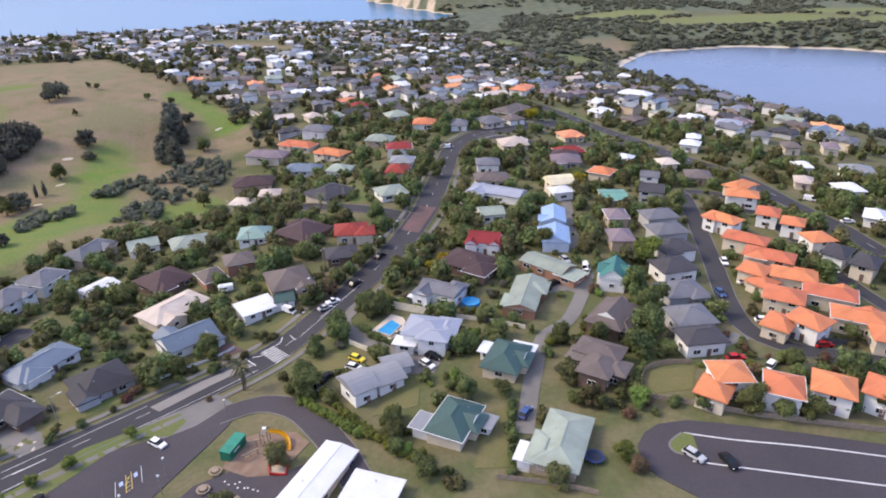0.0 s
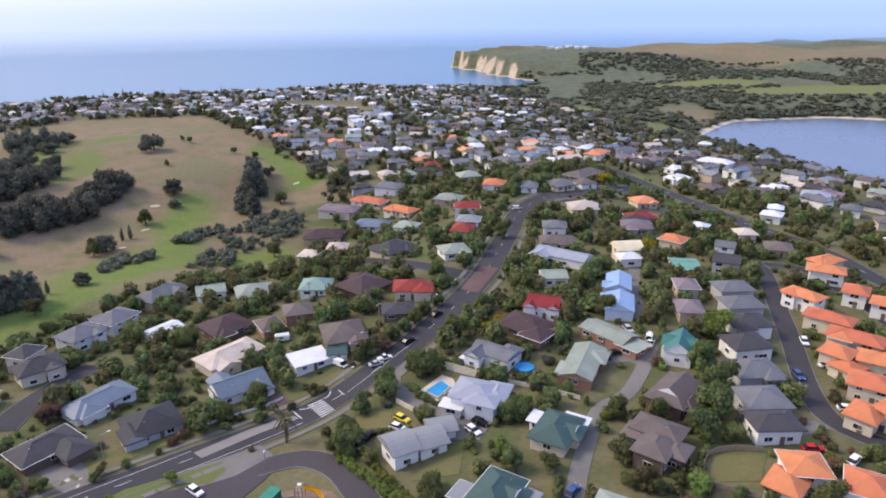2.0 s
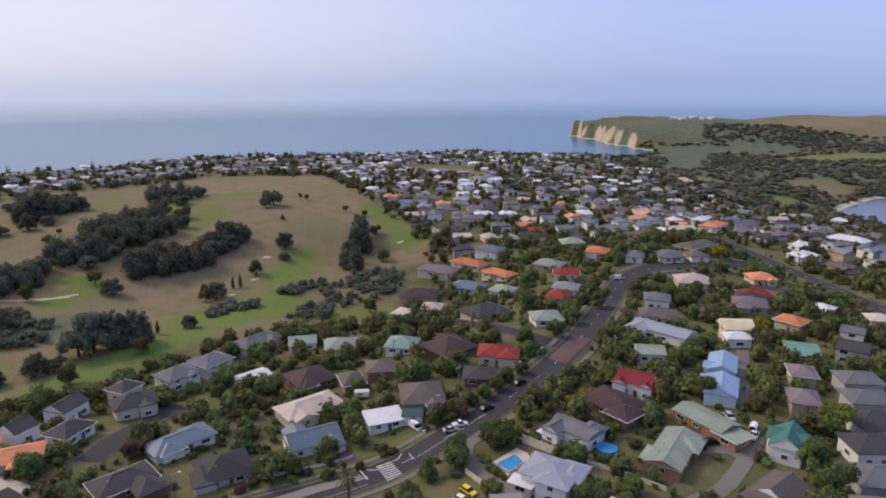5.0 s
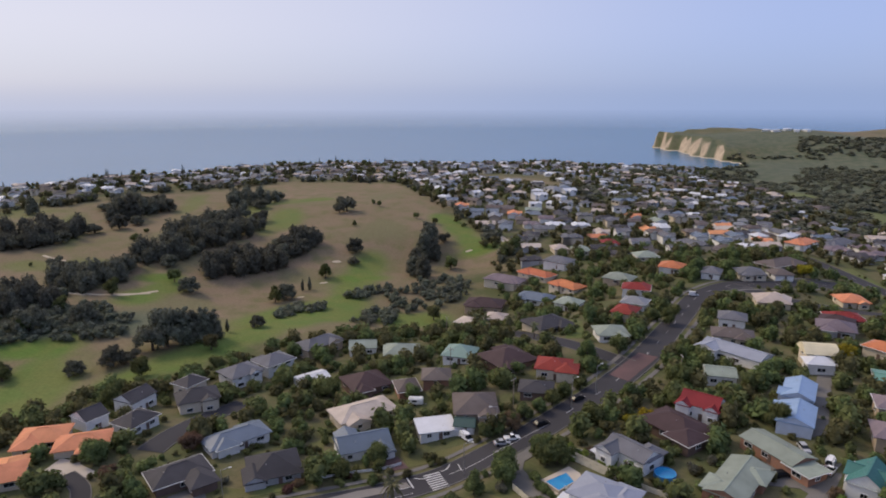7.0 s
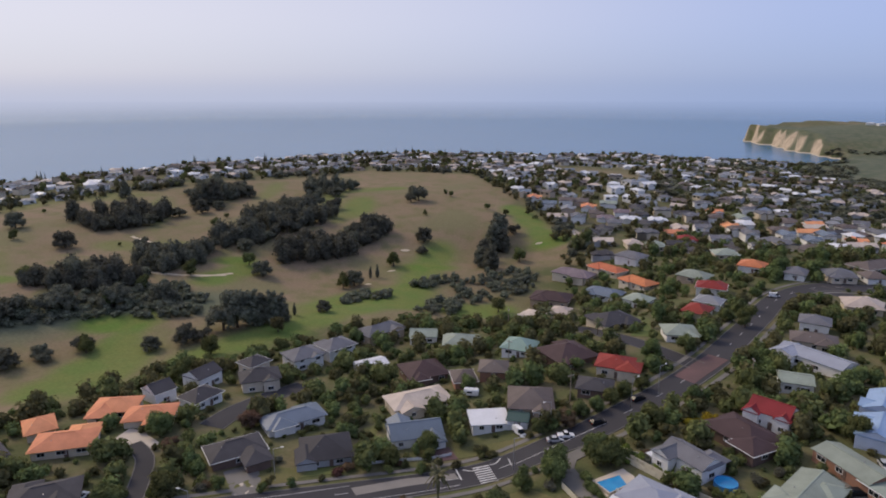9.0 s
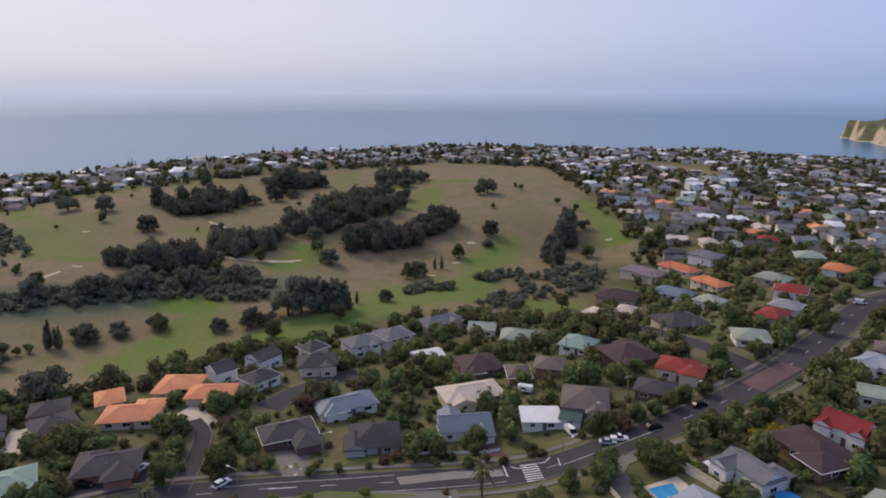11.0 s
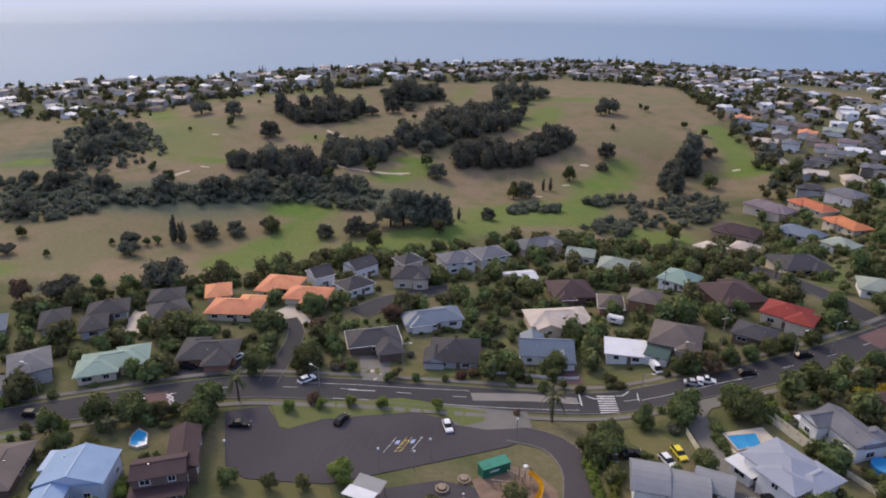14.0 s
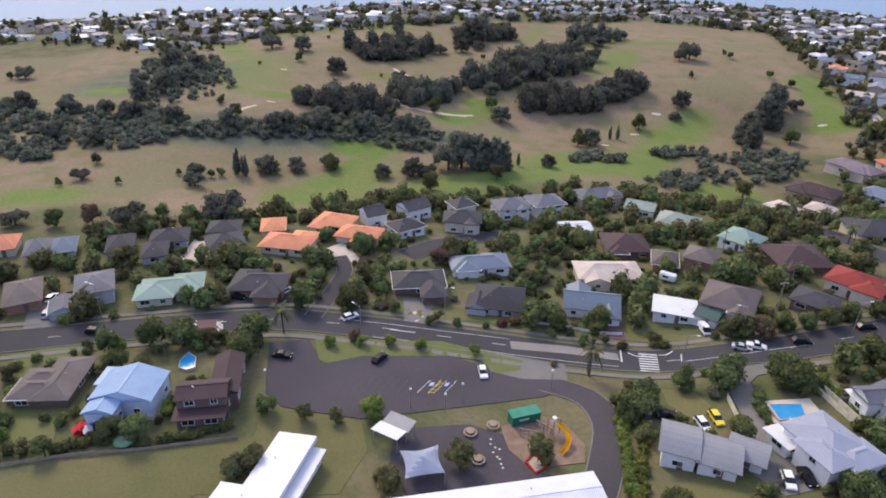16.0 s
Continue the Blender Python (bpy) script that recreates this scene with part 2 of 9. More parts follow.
SPOT = np.array(VILLAGE + COUNTRY, float)
# the shore of the peninsula and of the bay
LAND = [(-900, -700), (-800, -200), (-775, 50), (-735, 190), (-680, 300), (-620, 470), (-590, 640), (-520, 790), (-400, 880), (-290, 1080),
        (-150, 1130), (-50, 1110), (5, 1190), (22, 1290), (-70, 1435), (-168, 1630), (-100, 1780), (250, 1950), (700, 2600), (1500, 3200), (5200, 3600), (5200, -700)]
BAY = [(210, 640), (222, 705), (275, 786), (375, 822), (470, 800), (560, 740), (1000, 700), (1400, 500), (1400, 200), (500, 300), (330, 390), (290, 450), (268, 530), (240, 600)]


def shore(px, py, poly):
    """Signed distance to a closed line, positive inside."""
    px, py = np.asarray(px, float), np.asarray(py, float)
    best, inside = np.full(px.shape, 1e18), np.zeros(px.shape, bool)
    for (ax, ay), (bx, by) in zip(poly, poly[1:] + poly[:1]):
        ex, ey = bx - ax, by - ay
        s = np.clip(((px - ax) * ex + (py - ay) * ey) / (ex * ex + ey * ey), 0, 1)
        best = np.minimum(best, (px - ax - s * ex) ** 2 + (py - ay - s * ey) ** 2)
        if ay != by:
            inside ^= ((ay > py) != (by > py)) & (px < ex * (py - ay) / (by - ay) + ax)
    return np.where(inside, 1, -1) * np.sqrt(best)


def step(a, b, v):
    s = np.clip((v - a) / (b - a), 0, 1)
    return s * s * (3 - 2 * s)


def land(px, py):
    """Height of the ground."""
    px, py = np.asarray(px, float), np.asarray(py, float)
    num = den = 0
    for k, (sx, sy, sz) in enumerate(SPOT):
        w = 1 / ((px - sx) ** 2 + (py - sy) ** 2 + (900.0 if k < len(VILLAGE) else 3600.0)) ** 2
        num, den = num + w * sz, den + w
    z = num / den
    # the wandering folds of the far hills
    far = step(900, 1400, py)
    z = z + far * (5 * np.sin(px / 83 + py / 131) + 3 * np.sin(px / 47 - py / 61 + 1))
    wide = np.where(py > 1180, 16.0, 70.0)
    wob = (7 * np.sin(px / 37 + 2 * np.sin(py / 29)) + 4 * np.sin(px / 11 + py / 15)) * step(1150, 1250, py)
    rim = step(-0.2, 1.0, (shore(px, py, LAND) + wob) / wide)
    z = SEA - 6 + (z - SEA + 6) * rim
    rim2 = step(-0.1, 1.0, -shore(px, py, BAY) / 110.0)
    return SEA - 5 + (z - SEA + 5) * rim2


def up(px, py):
    return float(land(px, py))


def link(name, verts, faces, material=None, parent=None, smooth=False):
    me = bpy.data.meshes.new(name)
    me.from_pydata(verts, [], faces)
    if material:
        me.materials.append(material)
    if smooth:
        me.polygons.foreach_set("use_smooth", np.ones(len(me.polygons), bool))
    me.update()
    ob = new(name, me)
    ob.parent = parent
    return ob


def part(name, bm, material, parent, label=""):
    me = bpy.data.meshes.new(name)
    bmesh.ops.recalc_face_normals(bm, faces=bm.faces)
    bm.to_mesh(me)
    bm.free()
    me.materials.append(material)
    ob = new(name, me)
    ob.parent = parent
    return tagged(ob, label)


def box(bm, x0, x1, y0, y1, z0, z1, bevel=0.0):
    v = [bm.verts.new(p) for p in ((x0, y0, z0), (x1, y0, z0), (x1, y1, z0), (x0, y1, z0), (x0, y0, z1), (x1, y0, z1), (x1, y1, z1), (x0, y1, z1))]
    fs = [bm.faces.new([v[i] for i in f]) for f in ((3, 2, 1, 0), (4, 5, 6, 7), (0, 1, 5, 4), (1, 2, 6, 5), (2, 3, 7, 6), (3, 0, 4, 7))]
    if bevel:
        bmesh.ops.bevel(bm, geom=list({e for f in fs for e in f.edges}), offset=bevel, segments=2, affect="EDGES", profile=0.5)
    return bm


def boxes(*args):
    bm = bmesh.new()
    for a in args:
        box(bm, *a)
    return bm


# ---- ground: one sheet, fine in the middle and coarse far off ----
def spaced(lo, hi, mid, fine, grow):
    vals, s, v = [mid], fine, mid
    while v < hi:
        if v - mid > 260:
            s *= grow
        v += s
        vals.append(v)
    s, v = fine, mid
    while v > lo:
        if mid - v > 260:
            s *= grow
        v -= s
        vals.insert(0, v)
    return np.array(vals)


gx, gy = spaced(-1600, 5300, -60, 3.7, 1.03), spaced(-700, 4300, 260, 3.7, 1.03)
GX, GY = np.meshgrid(gx, gy)
GZ = land(GX, GY)
nx, ny = len(gx), len(gy)
idx = np.arange(nx * ny).reshape(ny, nx)
quads = np.stack([idx[:-1, :-1], idx[:-1, 1:], idx[1:, 1:], idx[1:, :-1]], -1).reshape(-1, 4)
# land cover: how much golf-course dry grass, watered green and dark scrub covers each spot
GOLF = [(-215, 40), (-183, 92), (-188, 157), (-162, 194), (-154, 229), (-121, 254), (-107, 291), (-121, 346), (-98, 366), (-123, 409), (-186, 479),
    (-285, 590), (-385, 550), (-425, 430), (-455, 357), (-490, 290), (-490, 216), (-510, 140), (-520, 40), (-500, -80), (-250, -80)]
cover = np.zeros((ny, nx, 4), np.float32)
wobble = 7 * np.sin(GX / 19 + np.sin(GY / 31) * 2) + 5 * np.sin(GY / 13 + GX / 37)
cover[..., 0] = step(-8, 10, shore(GX, GY, GOLF) + wobble)
cover[..., 0] = np.maximum(cover[..., 0], step(0, 60, 8 * wobble + 60 * np.sin(GX / 190 + 1) + 260 - np.hypot((GX - 660) / 1.6, GY - 1740) * 0.75))
cover[..., 3] = 1


def ground_patch(ch, x, y, rx, ry, turn=0, amount=1.0, soft=0.35):
    """Lays an uneven patch of cover ch (1: watered grass, 2: scrub, 0: dry grass) on the ground."""
    c, s = math.cos(radians(turn)), math.sin(radians(turn))
    u, v = ((GX - x) * c + (GY - y) * s) / rx, (-(GX - x) * s + (GY - y) * c) / ry
    d = np.sqrt(u * u + v * v) + wobble * 0.011
    cover[..., ch] = np.maximum(cover[..., ch], amount * (1 - step(1 - soft, 1 + soft, d)))


ground_patch(1, -229, 180, 16, 9, -58, 0.85)
ground_patch(1, -217, 162, 16, 9, -57, 0.85)
ground_patch(1, -208, 143, 16, 9, -72, 0.85)
ground_patch(1, -202, 124, 14, 9, -73, 0.85)
ground_patch(1, -177, 170, 16, 12, 77, 0.85)
ground_patch(1, -174, 187, 13, 12, 81, 0.85)
ground_patch(1, -171, 205, 16, 12, 78, 0.85)
ground_patch(1, -167, 226, 17, 12, 80, 0.85)
ground_patch(1, -164, 247, 16, 12, 85, 0.85)
ground_patch(1, -160, 266, 15, 12, 72, 0.85)
ground_patch(1, -162, 288, 21, 12, 110, 0.85)
ground_patch(1, -171, 314, 21, 12, 111, 0.85)
ground_patch(1, -181, 344, 26, 12, 105, 0.85)
ground_patch(1, -137, 406, 19, 10, 133, 0.9)
ground_patch(1, -155, 426, 19, 10, 133, 0.9)
ground_patch(1, -172, 443, 17, 10, 137, 0.9)
ground_patch(1, -248, 239, 15, 10, 100, 0.9)
ground_patch(1, -250, 258, 15, 10, 88, 0.9)
ground_patch(1, -355, 167, 30, 12, 160, 0.5)
ground_patch(1, -398, 179, 33, 12, 168, 0.5)
ground_patch(1, -447, 190, 36, 12, 167, 0.5)
ground_patch(1, -233, 37, 10, 10, 62, 0.9)
ground_patch(1, -229, 48, 11, 10, 76, 0.9)
ground_patch(1, -335, 241, 14, 10, 21, 0.5)
ground_patch(1, -313, 255, 24, 10, 38, 0.5)
ground_patch(1, -280, 370, 29, 9, 139, 0.6)
ground_patch(1, -311, 405, 34, 9, 125, 0.6)
ground_patch(1, -309, 442, 31, 9, 45, 0.6)
ground_patch(1, -151, 270, 13, 9, 59, 0.9)
ground_patch(1, -138, 282, 15, 9, 32, 0.9)
ground_patch(1, -397, 48, 11, 12, 67, 0.6)
ground_patch(1, -377, 98, 15, 8, -153, 0.5)
ground_patch(1, -387, 86, 13, 8, -99, 0.5)
ground_patch(1, -124, 284, 14, 11, 24, 0.9)
ground_patch(1, -114, 293, 11, 11, 74, 0.9)
ground_patch(1, -393, 313, 56, 8, 141, 0.5)
ground_patch(1, -377, 408, 36, 8, 124, 0.5)
ground_patch(1, -235, 176, 17, 9, 40, 1)
ground_patch(1, -176, 327, 19, 9, 40, 1)
ground_patch(1, -128, 397, 14, 9, 40, 1)
ground_patch(1, -261, 265, 13, 8, 40, 1)
ground_patch(1, -386, 94, 12, 7, 40, 1)
ground_patch(1, -472, 196, 14, 8, 40, 1)
ground_patch(1, -321, 168, 12, 7, 40, 0.9)
ground_patch(1, -292, 458, 12, 8, 40, 0.8)
ground_patch(1, -495, 255, 45, 22, 60, 0.5)
ground_patch(1, -378, 172, 58, 24, 165, 0.45)
ground_patch(1, -455, 322, 26, 14, 60, 0.4)
ground_patch(1, -275, 392, 30, 11, 120, 0.75)
ground_patch(1, -450, 191, 12, 7, 20, 1)
ground_patch(1, -175, 258, 30, 16, 80, 0.9)
ground_patch(1, -200, 148, 30, 13, -65, 0.8)
ground_patch(2, -291, 107, 60, 16, 50, 0.9)
ground_patch(2, -272, 149, 60, 14, 50, 0.9)
ground_patch(2, -244, 193, 50, 14, 50, 0.9)
ground_patch(2, -217, 213, 24, 14, 50, 0.9)
ground_patch(2, -407, 142, 40, 34, 50, 0.9)
ground_patch(2, -398, 117, 40, 40, 50, 0.9)
ground_patch(2, 90, 690, 90, 110, 0, 0.9)
ground_patch(2, 60, 900, 110, 170, 0, 0.9)
ground_patch(2, 60, 1150, 90, 160, 0, 0.9)
ground_patch(2, 180, 1000, 140, 140, 0, 0.9)
ground_patch(2, 330, 900, 120, 60, 0, 0.9)
ground_patch(2, 500, 850, 120, 50, 0, 0.9)
ground_patch(2, 420, 1270, 260, 130, 0, 0.9)
ground_patch(2, 640, 1230, 200, 110, 0, 0.9)
ground_patch(2, 150, 1300, 120, 110, 0, 0.9)
ground_patch(2, -60, 1000, 90, 90, 0, 0.9)
ground_patch(2, 330, 1420, 150, 60, 0, 0.9)
ground_patch(2, 600, 1400, 130, 70, 0, 0.9)
ground_patch(2, 150, 540, 120, 70, 0, 0.9)
ground_patch(2, 230, 480, 80, 80, 0, 0.9)
ground_patch(2, 900, 2500, 1500, 420, 0, 0.9)
ground_patch(2, 300, 2250, 420, 250, 0, 0.9)
ground_patch(2, 30, 1480, 150, 120, 0, 0.9)
ground_patch(2, -60, 1420, 120, 90, 0, 0.9)
ground_patch(2, 150, 1500, 120, 90, 0, 0.9)
ground_patch(2, 60, 1600, 200, 80, 0, 0.9)
ground_patch(2, 820, 950, 200, 120, 0, 0.9)
ground_patch(0, 480, 1640, 330, 120, 0, 1.0)
ground_patch(0, 800, 1560, 260, 130, 0, 1.0)
ground_patch(0, 1150, 1600, 300, 200, 0, 1.0)
ground_patch(0, 200, 840, 34, 50, 0, 1.0)
ground_patch(1, 150, 680, 30, 58, 0, 0.6)
ground_patch(0, 150, 680, 30, 58, 0, 1.0)
ground_patch(1, 78, 785, 22, 42, 0, 0.6)
ground_patch(0, 78, 785, 22, 42, 0, 1.0)
ground_patch(1, 285, 1130, 105, 52, 8, 0.6)
ground_patch(0, 285, 1130, 105, 52, 8, 1.0)
ground_patch(1, 450, 1010, 150, 62, -6, 0.6)
ground_patch(0, 450, 1010, 150, 62, -6, 1.0)
ground_patch(1, 690, 940, 120, 70, -10, 0.6)
ground_patch(0, 690, 940, 120, 70, -10, 1.0)
ground_patch(1, 700, 1090, 150, 60, 0, 0.6)
ground_patch(0, 700, 1090, 150, 60, 0, 1.0)
ground_patch(0, -45, 948, 90, 26, 0, 0.9)
ground_patch(0, -181, 704, 70, 28, 0, 0.9)
ground_patch(0, 49, 948, 60, 20, 0, 0.9)
cover[..., 2] *= 1 - 0.9 * step(0.2, 0.5, cover[..., 1]) * step(560, 640, GY)
ground = link("ground", np.stack([GX, GY, GZ], -1).reshape(-1, 3).tolist(), quads.tolist(), smooth=True)
col = ground.data.color_attributes.new("cover", "FLOAT_COLOR", "POINT")
col.data.foreach_set("color", cover.reshape(-1))
tagged(ground, "rolling land of lawns, dry golf course grass, scrub and sandstone shore", "ground", kind="structure")


def ground_material():
    m = bpy.data.materials.new("land_cover")
    m.use_nodes = True
    n, l = m.node_tree.nodes, m.node_tree.links
    b = n["Principled BSDF"]
    b.inputs["Roughness"].default_value, b.inputs["Specular IOR Level"].default_value = 0.95, 0.15
    tc, at, sep = n.new("ShaderNodeTexCoord"), n.new("ShaderNodeAttribute"), n.new("ShaderNodeSeparateColor")
    at.attribute_name = "cover"
    l.new(at.outputs["Color"], sep.inputs["Color"])

    def noise_of(scale, detail=5):
        k = n.new("ShaderNodeTexNoise")
        k.inputs["Scale"].default_value, k.inputs["Detail"].default_value = scale, detail
        l.new(tc.outputs["Object"], k.inputs["Vector"])
        return k.outputs["Fac"]

    def span(value, a, c):
        k = n.new("ShaderNodeMapRange")
        k.interpolation_type = "SMOOTHSTEP"
        k.inputs["From Min"].default_value, k.inputs["From Max"].default_value = a, c
        l.new(value, k.inputs["Value"])
        return k.outputs["Result"]

    def blend(f, a, c):
        k = n.new("ShaderNodeMix")
        k.data_type = "RGBA"
        l.new(f, k.inputs["Factor"])
        for key, v in (("A", a), ("B", c)):
            if isinstance(v, tuple):
                k.inputs[key].default_value = (*v, 1)
            else:
                l.new(v, k.inputs[key])
        return k.outputs["Result"]

    big, mid, small = noise_of(0.012), noise_of(0.09), noise_of(0.9, 3)
    lawn = blend(span(mid, 0.36, 0.64), (0.088, 0.098, 0.042), (0.138, 0.122, 0.068))
    dry = blend(span(big, 0.35, 0.65), (0.218, 0.162, 0.108), (0.185, 0.146, 0.088))
    dry = blend(span(mid, 0.40, 0.72), dry, (0.15, 0.14, 0.068))
    dry = blend(span(noise_of(0.021), 0.5, 0.68), dry, (0.165, 0.150, 0.080))
    green = blend(span(mid, 0.3, 0.7), (0.10, 0.165, 0.034), (0.14, 0.17, 0.045))
    scrub = blend(span(mid, 0.35, 0.65), (0.085, 0.105, 0.068), (0.125, 0.135, 0.09))
    c = blend(sep.outputs["Red"], lawn, dry)
    c = blend(sep.outputs["Blue"], c, scrub)
    c = blend(sep.outputs["Green"], c, green)
    geo, sx = n.new("ShaderNodeNewGeometry"), n.new("ShaderNodeSeparateXYZ")
    l.new(geo.outputs["Normal"], sx.inputs["Vector"])
    rock = blend(span(mid, 0.3, 0.7), (0.47, 0.385, 0.29), (0.33, 0.275, 0.21))
    c = blend(span(sx.outputs["Z"], 0.86, 0.72), c, rock)
    px = n.new("ShaderNodeSeparateXYZ")
    l.new(geo.outputs["Position"], px.inputs["Vector"])
    c = blend(span(px.outputs["Z"], SEA + 1.8, SEA + 0.9), c, (0.50, 0.43, 0.33))
    hsv, val = n.new("ShaderNodeHueSaturation"), n.new("ShaderNodeMapRange")
    val.inputs["To Min"].default_value, val.inputs["To Max"].default_value = 0.72, 1.28
    l.new(small, val.inputs["Value"])
    l.new(val.outputs["Result"], hsv.inputs["Value"])
    l.new(c, hsv.inputs["Color"])
    l.new(hsv.outputs["Color"], b.inputs["Base Color"])
    bp = n.new("ShaderNodeBump")
    bp.inputs["Strength"].default_value, bp.inputs["Distance"].default_value = 0.5, 0.3
    l.new(small, bp.inputs["Height"])
    l.new(bp.outputs["Normal"], b.inputs["Normal"])
    return m


ground.data.materials.append(ground_material())

# ---- sea ----
ring = [(0.0, 0.0, SEA)]
faces = []
radii = (120, 300, 700, 1500, 3000, 5000, 9000)
for r in radii:
    ring += [(r * math.cos(a * math.tau / 96), r * math.sin(a * math.tau / 96), SEA) for a in range(96)]
for a in range(96):
    faces.append((0, 1 + a, 1 + (a + 1) % 96))
    for k in range(len(radii) - 1):
        faces.append((1 + 96 * k + a, 1 + 96 * k + 96 + a, 1 + 96 * k + 96 + (a + 1) % 96, 1 + 96 * k + (a + 1) % 96))
SEAMAT = mat("sea_water", (0.045, 0.14, 0.25), 0.24, (0.036, 0.125, 0.225), scale=0.004, fine=0.22, bump=0.06, spread=0.1, spec=0.3)
tagged(link("water", ring, faces, SEAMAT), "calm blue sea round the peninsula under a hazy sky", "sea", kind="structure")

# the sheltered bay, shallower and silty
bay_rim = [(420 + 1.2 * (x - 420) if x < 600 else x, 600 + 1.2 * (y - 600) if x < 600 else y + 30 * (y > 600), SEA + 0.04) for x, y in BAY]
BAYMAT = mat("bay_water", (0.125, 0.155, 0.215), 0.24, (0.105, 0.14, 0.20), scale=0.006, fine=0.22, bump=0.06, spread=0.1, spec=0.3)
tagged(link("bay_water", bay_rim, [tuple(range(len(bay_rim)))[::-1]], BAYMAT), "calm slate-blue water of the sheltered bay", "sea", kind="structure")

# ---- distance: a glowing band with sea haze painted in, which hides the horizon ----
def painted_sea_haze():
    m = bpy.data.materials.new("painted_sea_haze")
    m.use_nodes = True
    n, l = m.node_tree.nodes, m.node_tree.links
    n.remove(n["Principled BSDF"])
    geo, sx, unit, dot = n.new("ShaderNodeNewGeometry"), n.new("ShaderNodeSeparateXYZ"), n.new("ShaderNodeVectorMath"), n.new("ShaderNodeVectorMath")
    unit.operation, dot.operation = "NORMALIZE", "DOT_PRODUCT"
    dot.inputs[1].default_value = sun_way
    l.new(geo.outputs["Position"], sx.inputs["Vector"])
    l.new(geo.outputs["Position"], unit.inputs[0])
    l.new(unit.outputs["Vector"], dot.inputs[0])

    def ramp(value, a, b):
        k = n.new("ShaderNodeMapRange")
        k.interpolation_type = "SMOOTHSTEP"
        k.inputs["From Min"].default_value, k.inputs["From Max"].default_value = a, b
        l.new(value, k.inputs["Value"])
        return k.outputs["Result"]

    # haze drawn as emission: bluer away from the sun, faded out above and below
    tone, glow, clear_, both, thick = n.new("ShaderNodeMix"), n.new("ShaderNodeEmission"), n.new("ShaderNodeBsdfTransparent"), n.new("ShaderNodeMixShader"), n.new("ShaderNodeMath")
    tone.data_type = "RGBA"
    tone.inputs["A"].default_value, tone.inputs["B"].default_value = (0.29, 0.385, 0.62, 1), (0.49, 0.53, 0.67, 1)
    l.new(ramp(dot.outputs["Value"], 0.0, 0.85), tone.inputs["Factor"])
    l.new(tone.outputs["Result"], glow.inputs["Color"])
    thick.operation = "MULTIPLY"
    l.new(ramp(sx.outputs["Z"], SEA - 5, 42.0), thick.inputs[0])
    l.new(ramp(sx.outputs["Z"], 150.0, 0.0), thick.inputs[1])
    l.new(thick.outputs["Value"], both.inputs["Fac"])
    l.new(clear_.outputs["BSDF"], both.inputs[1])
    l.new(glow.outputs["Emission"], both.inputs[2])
    l.new(both.outputs["Shader"], n["Material Output"].inputs["Surface"])
    return m


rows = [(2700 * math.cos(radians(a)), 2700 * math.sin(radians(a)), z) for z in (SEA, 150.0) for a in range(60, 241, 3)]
haze_glow = link("backdrop", rows, [(k, k + 1, k + 62, k + 61) for k in range(60)], painted_sea_haze())
haze_glow.visible_shadow = False
tagged(haze_glow, "glowing band painted as pale haze far out over the sea", "backdrop", kind="structure")

# ---- roads, paths and flat patches, laid on the ground ----
NO_PLANTS = []      # (x, y, radius) where no shrub or tree may stand


def curve_through(pts, gap=3.0):
    """Evenly spaced points of a smooth line through pts."""
    p = np.array([pts[0]] + list(pts) + [pts[-1]], float)
    out = []
    for k in range(1, len(p) - 2):
        n = max(2, int(np.hypot(*(p[k + 1] - p[k])) / gap))
        for s in np.arange(n) / n:
            out.append(0.5 * (2 * p[k] + (p[k + 1] - p[k - 1]) * s + (2 * p[k - 1] - 5 * p[k] + 4 * p[k + 1] - p[k + 2]) * s * s
                              + (3 * p[k] - p[k - 1] - 3 * p[k + 1] + p[k + 2]) * s ** 3))
    out.append(p[-2])
    return np.array(out)


def sweep(name, line, profile, material, parent=None, closed=False):
    """Draws a cross-section (offset to the right, height over the ground) along a line on the ground."""
    d = np.gradient(line, axis=0)
    d /= np.linalg.norm(d, axis=1)[:, None] + 1e-9
    side = np.stack([d[:, 1], -d[:, 0]], 1)
    verts, faces, k = [], [], len(profile)
    for o, h in profile:
        q = line + side * o
        verts.append(np.column_stack([q, land(q[:, 0], q[:, 1]) + 0.6 * h]))
    verts = np.stack(verts, 1).reshape(-1, 3)
    for i in range(len(line) - 1):
        for j in range(k - 1):
            faces.append((i * k + j, i * k + k + j, i * k + k + j + 1, i * k + j + 1))
    return link(name, verts.tolist(), faces, material, parent)


def road(name, pts, width, label, material=None, kerbs=True, path=(), dashes=True, guard=1.5):
    line = curve_through(pts)
    w = width / 2
    ob = tagged(sweep(name, line, [(-w + width * i / 6, 0.20) for i in range(7)], material or ASPHALT), label, "road", kind="structure")
    if kerbs:
        for s in (-1, 1):
            sweep("kerb", line, [(s * w, 0.1), (s * w, 0.33), (s * (w + 0.25), 0.33), (s * (w + 0.28), 0.05)], CONCRETE, ob)
    for s in path:
        o = s * (w + 2.6)
        sweep("footpath", line, [(o - 0.75, 0.28), (o, 0.28), (o + 0.75, 0.28)], CONCRETE, ob)
    if dashes:
        k = 0
        while k + 1 < len(line):
            sweep("lane_dash", line[k:k + 2], [(-0.08, 0.235), (0.08, 0.235)], PAINT, ob)
            k += 4
    for q in line[::2]:
        NO_PLANTS.append((q[0], q[1], w + guard))
    return ob


def stripe(name, pts, width, material, h=0.24, parent=None):
    ob = sweep(name, curve_through(pts, 2.0), [(-width / 2, h), (width / 2, h)], material, parent)
    return ob if parent else tagged(ob, "narrow %s strip on the ground" % material.name.replace("_", " "), "marking", kind="structure")


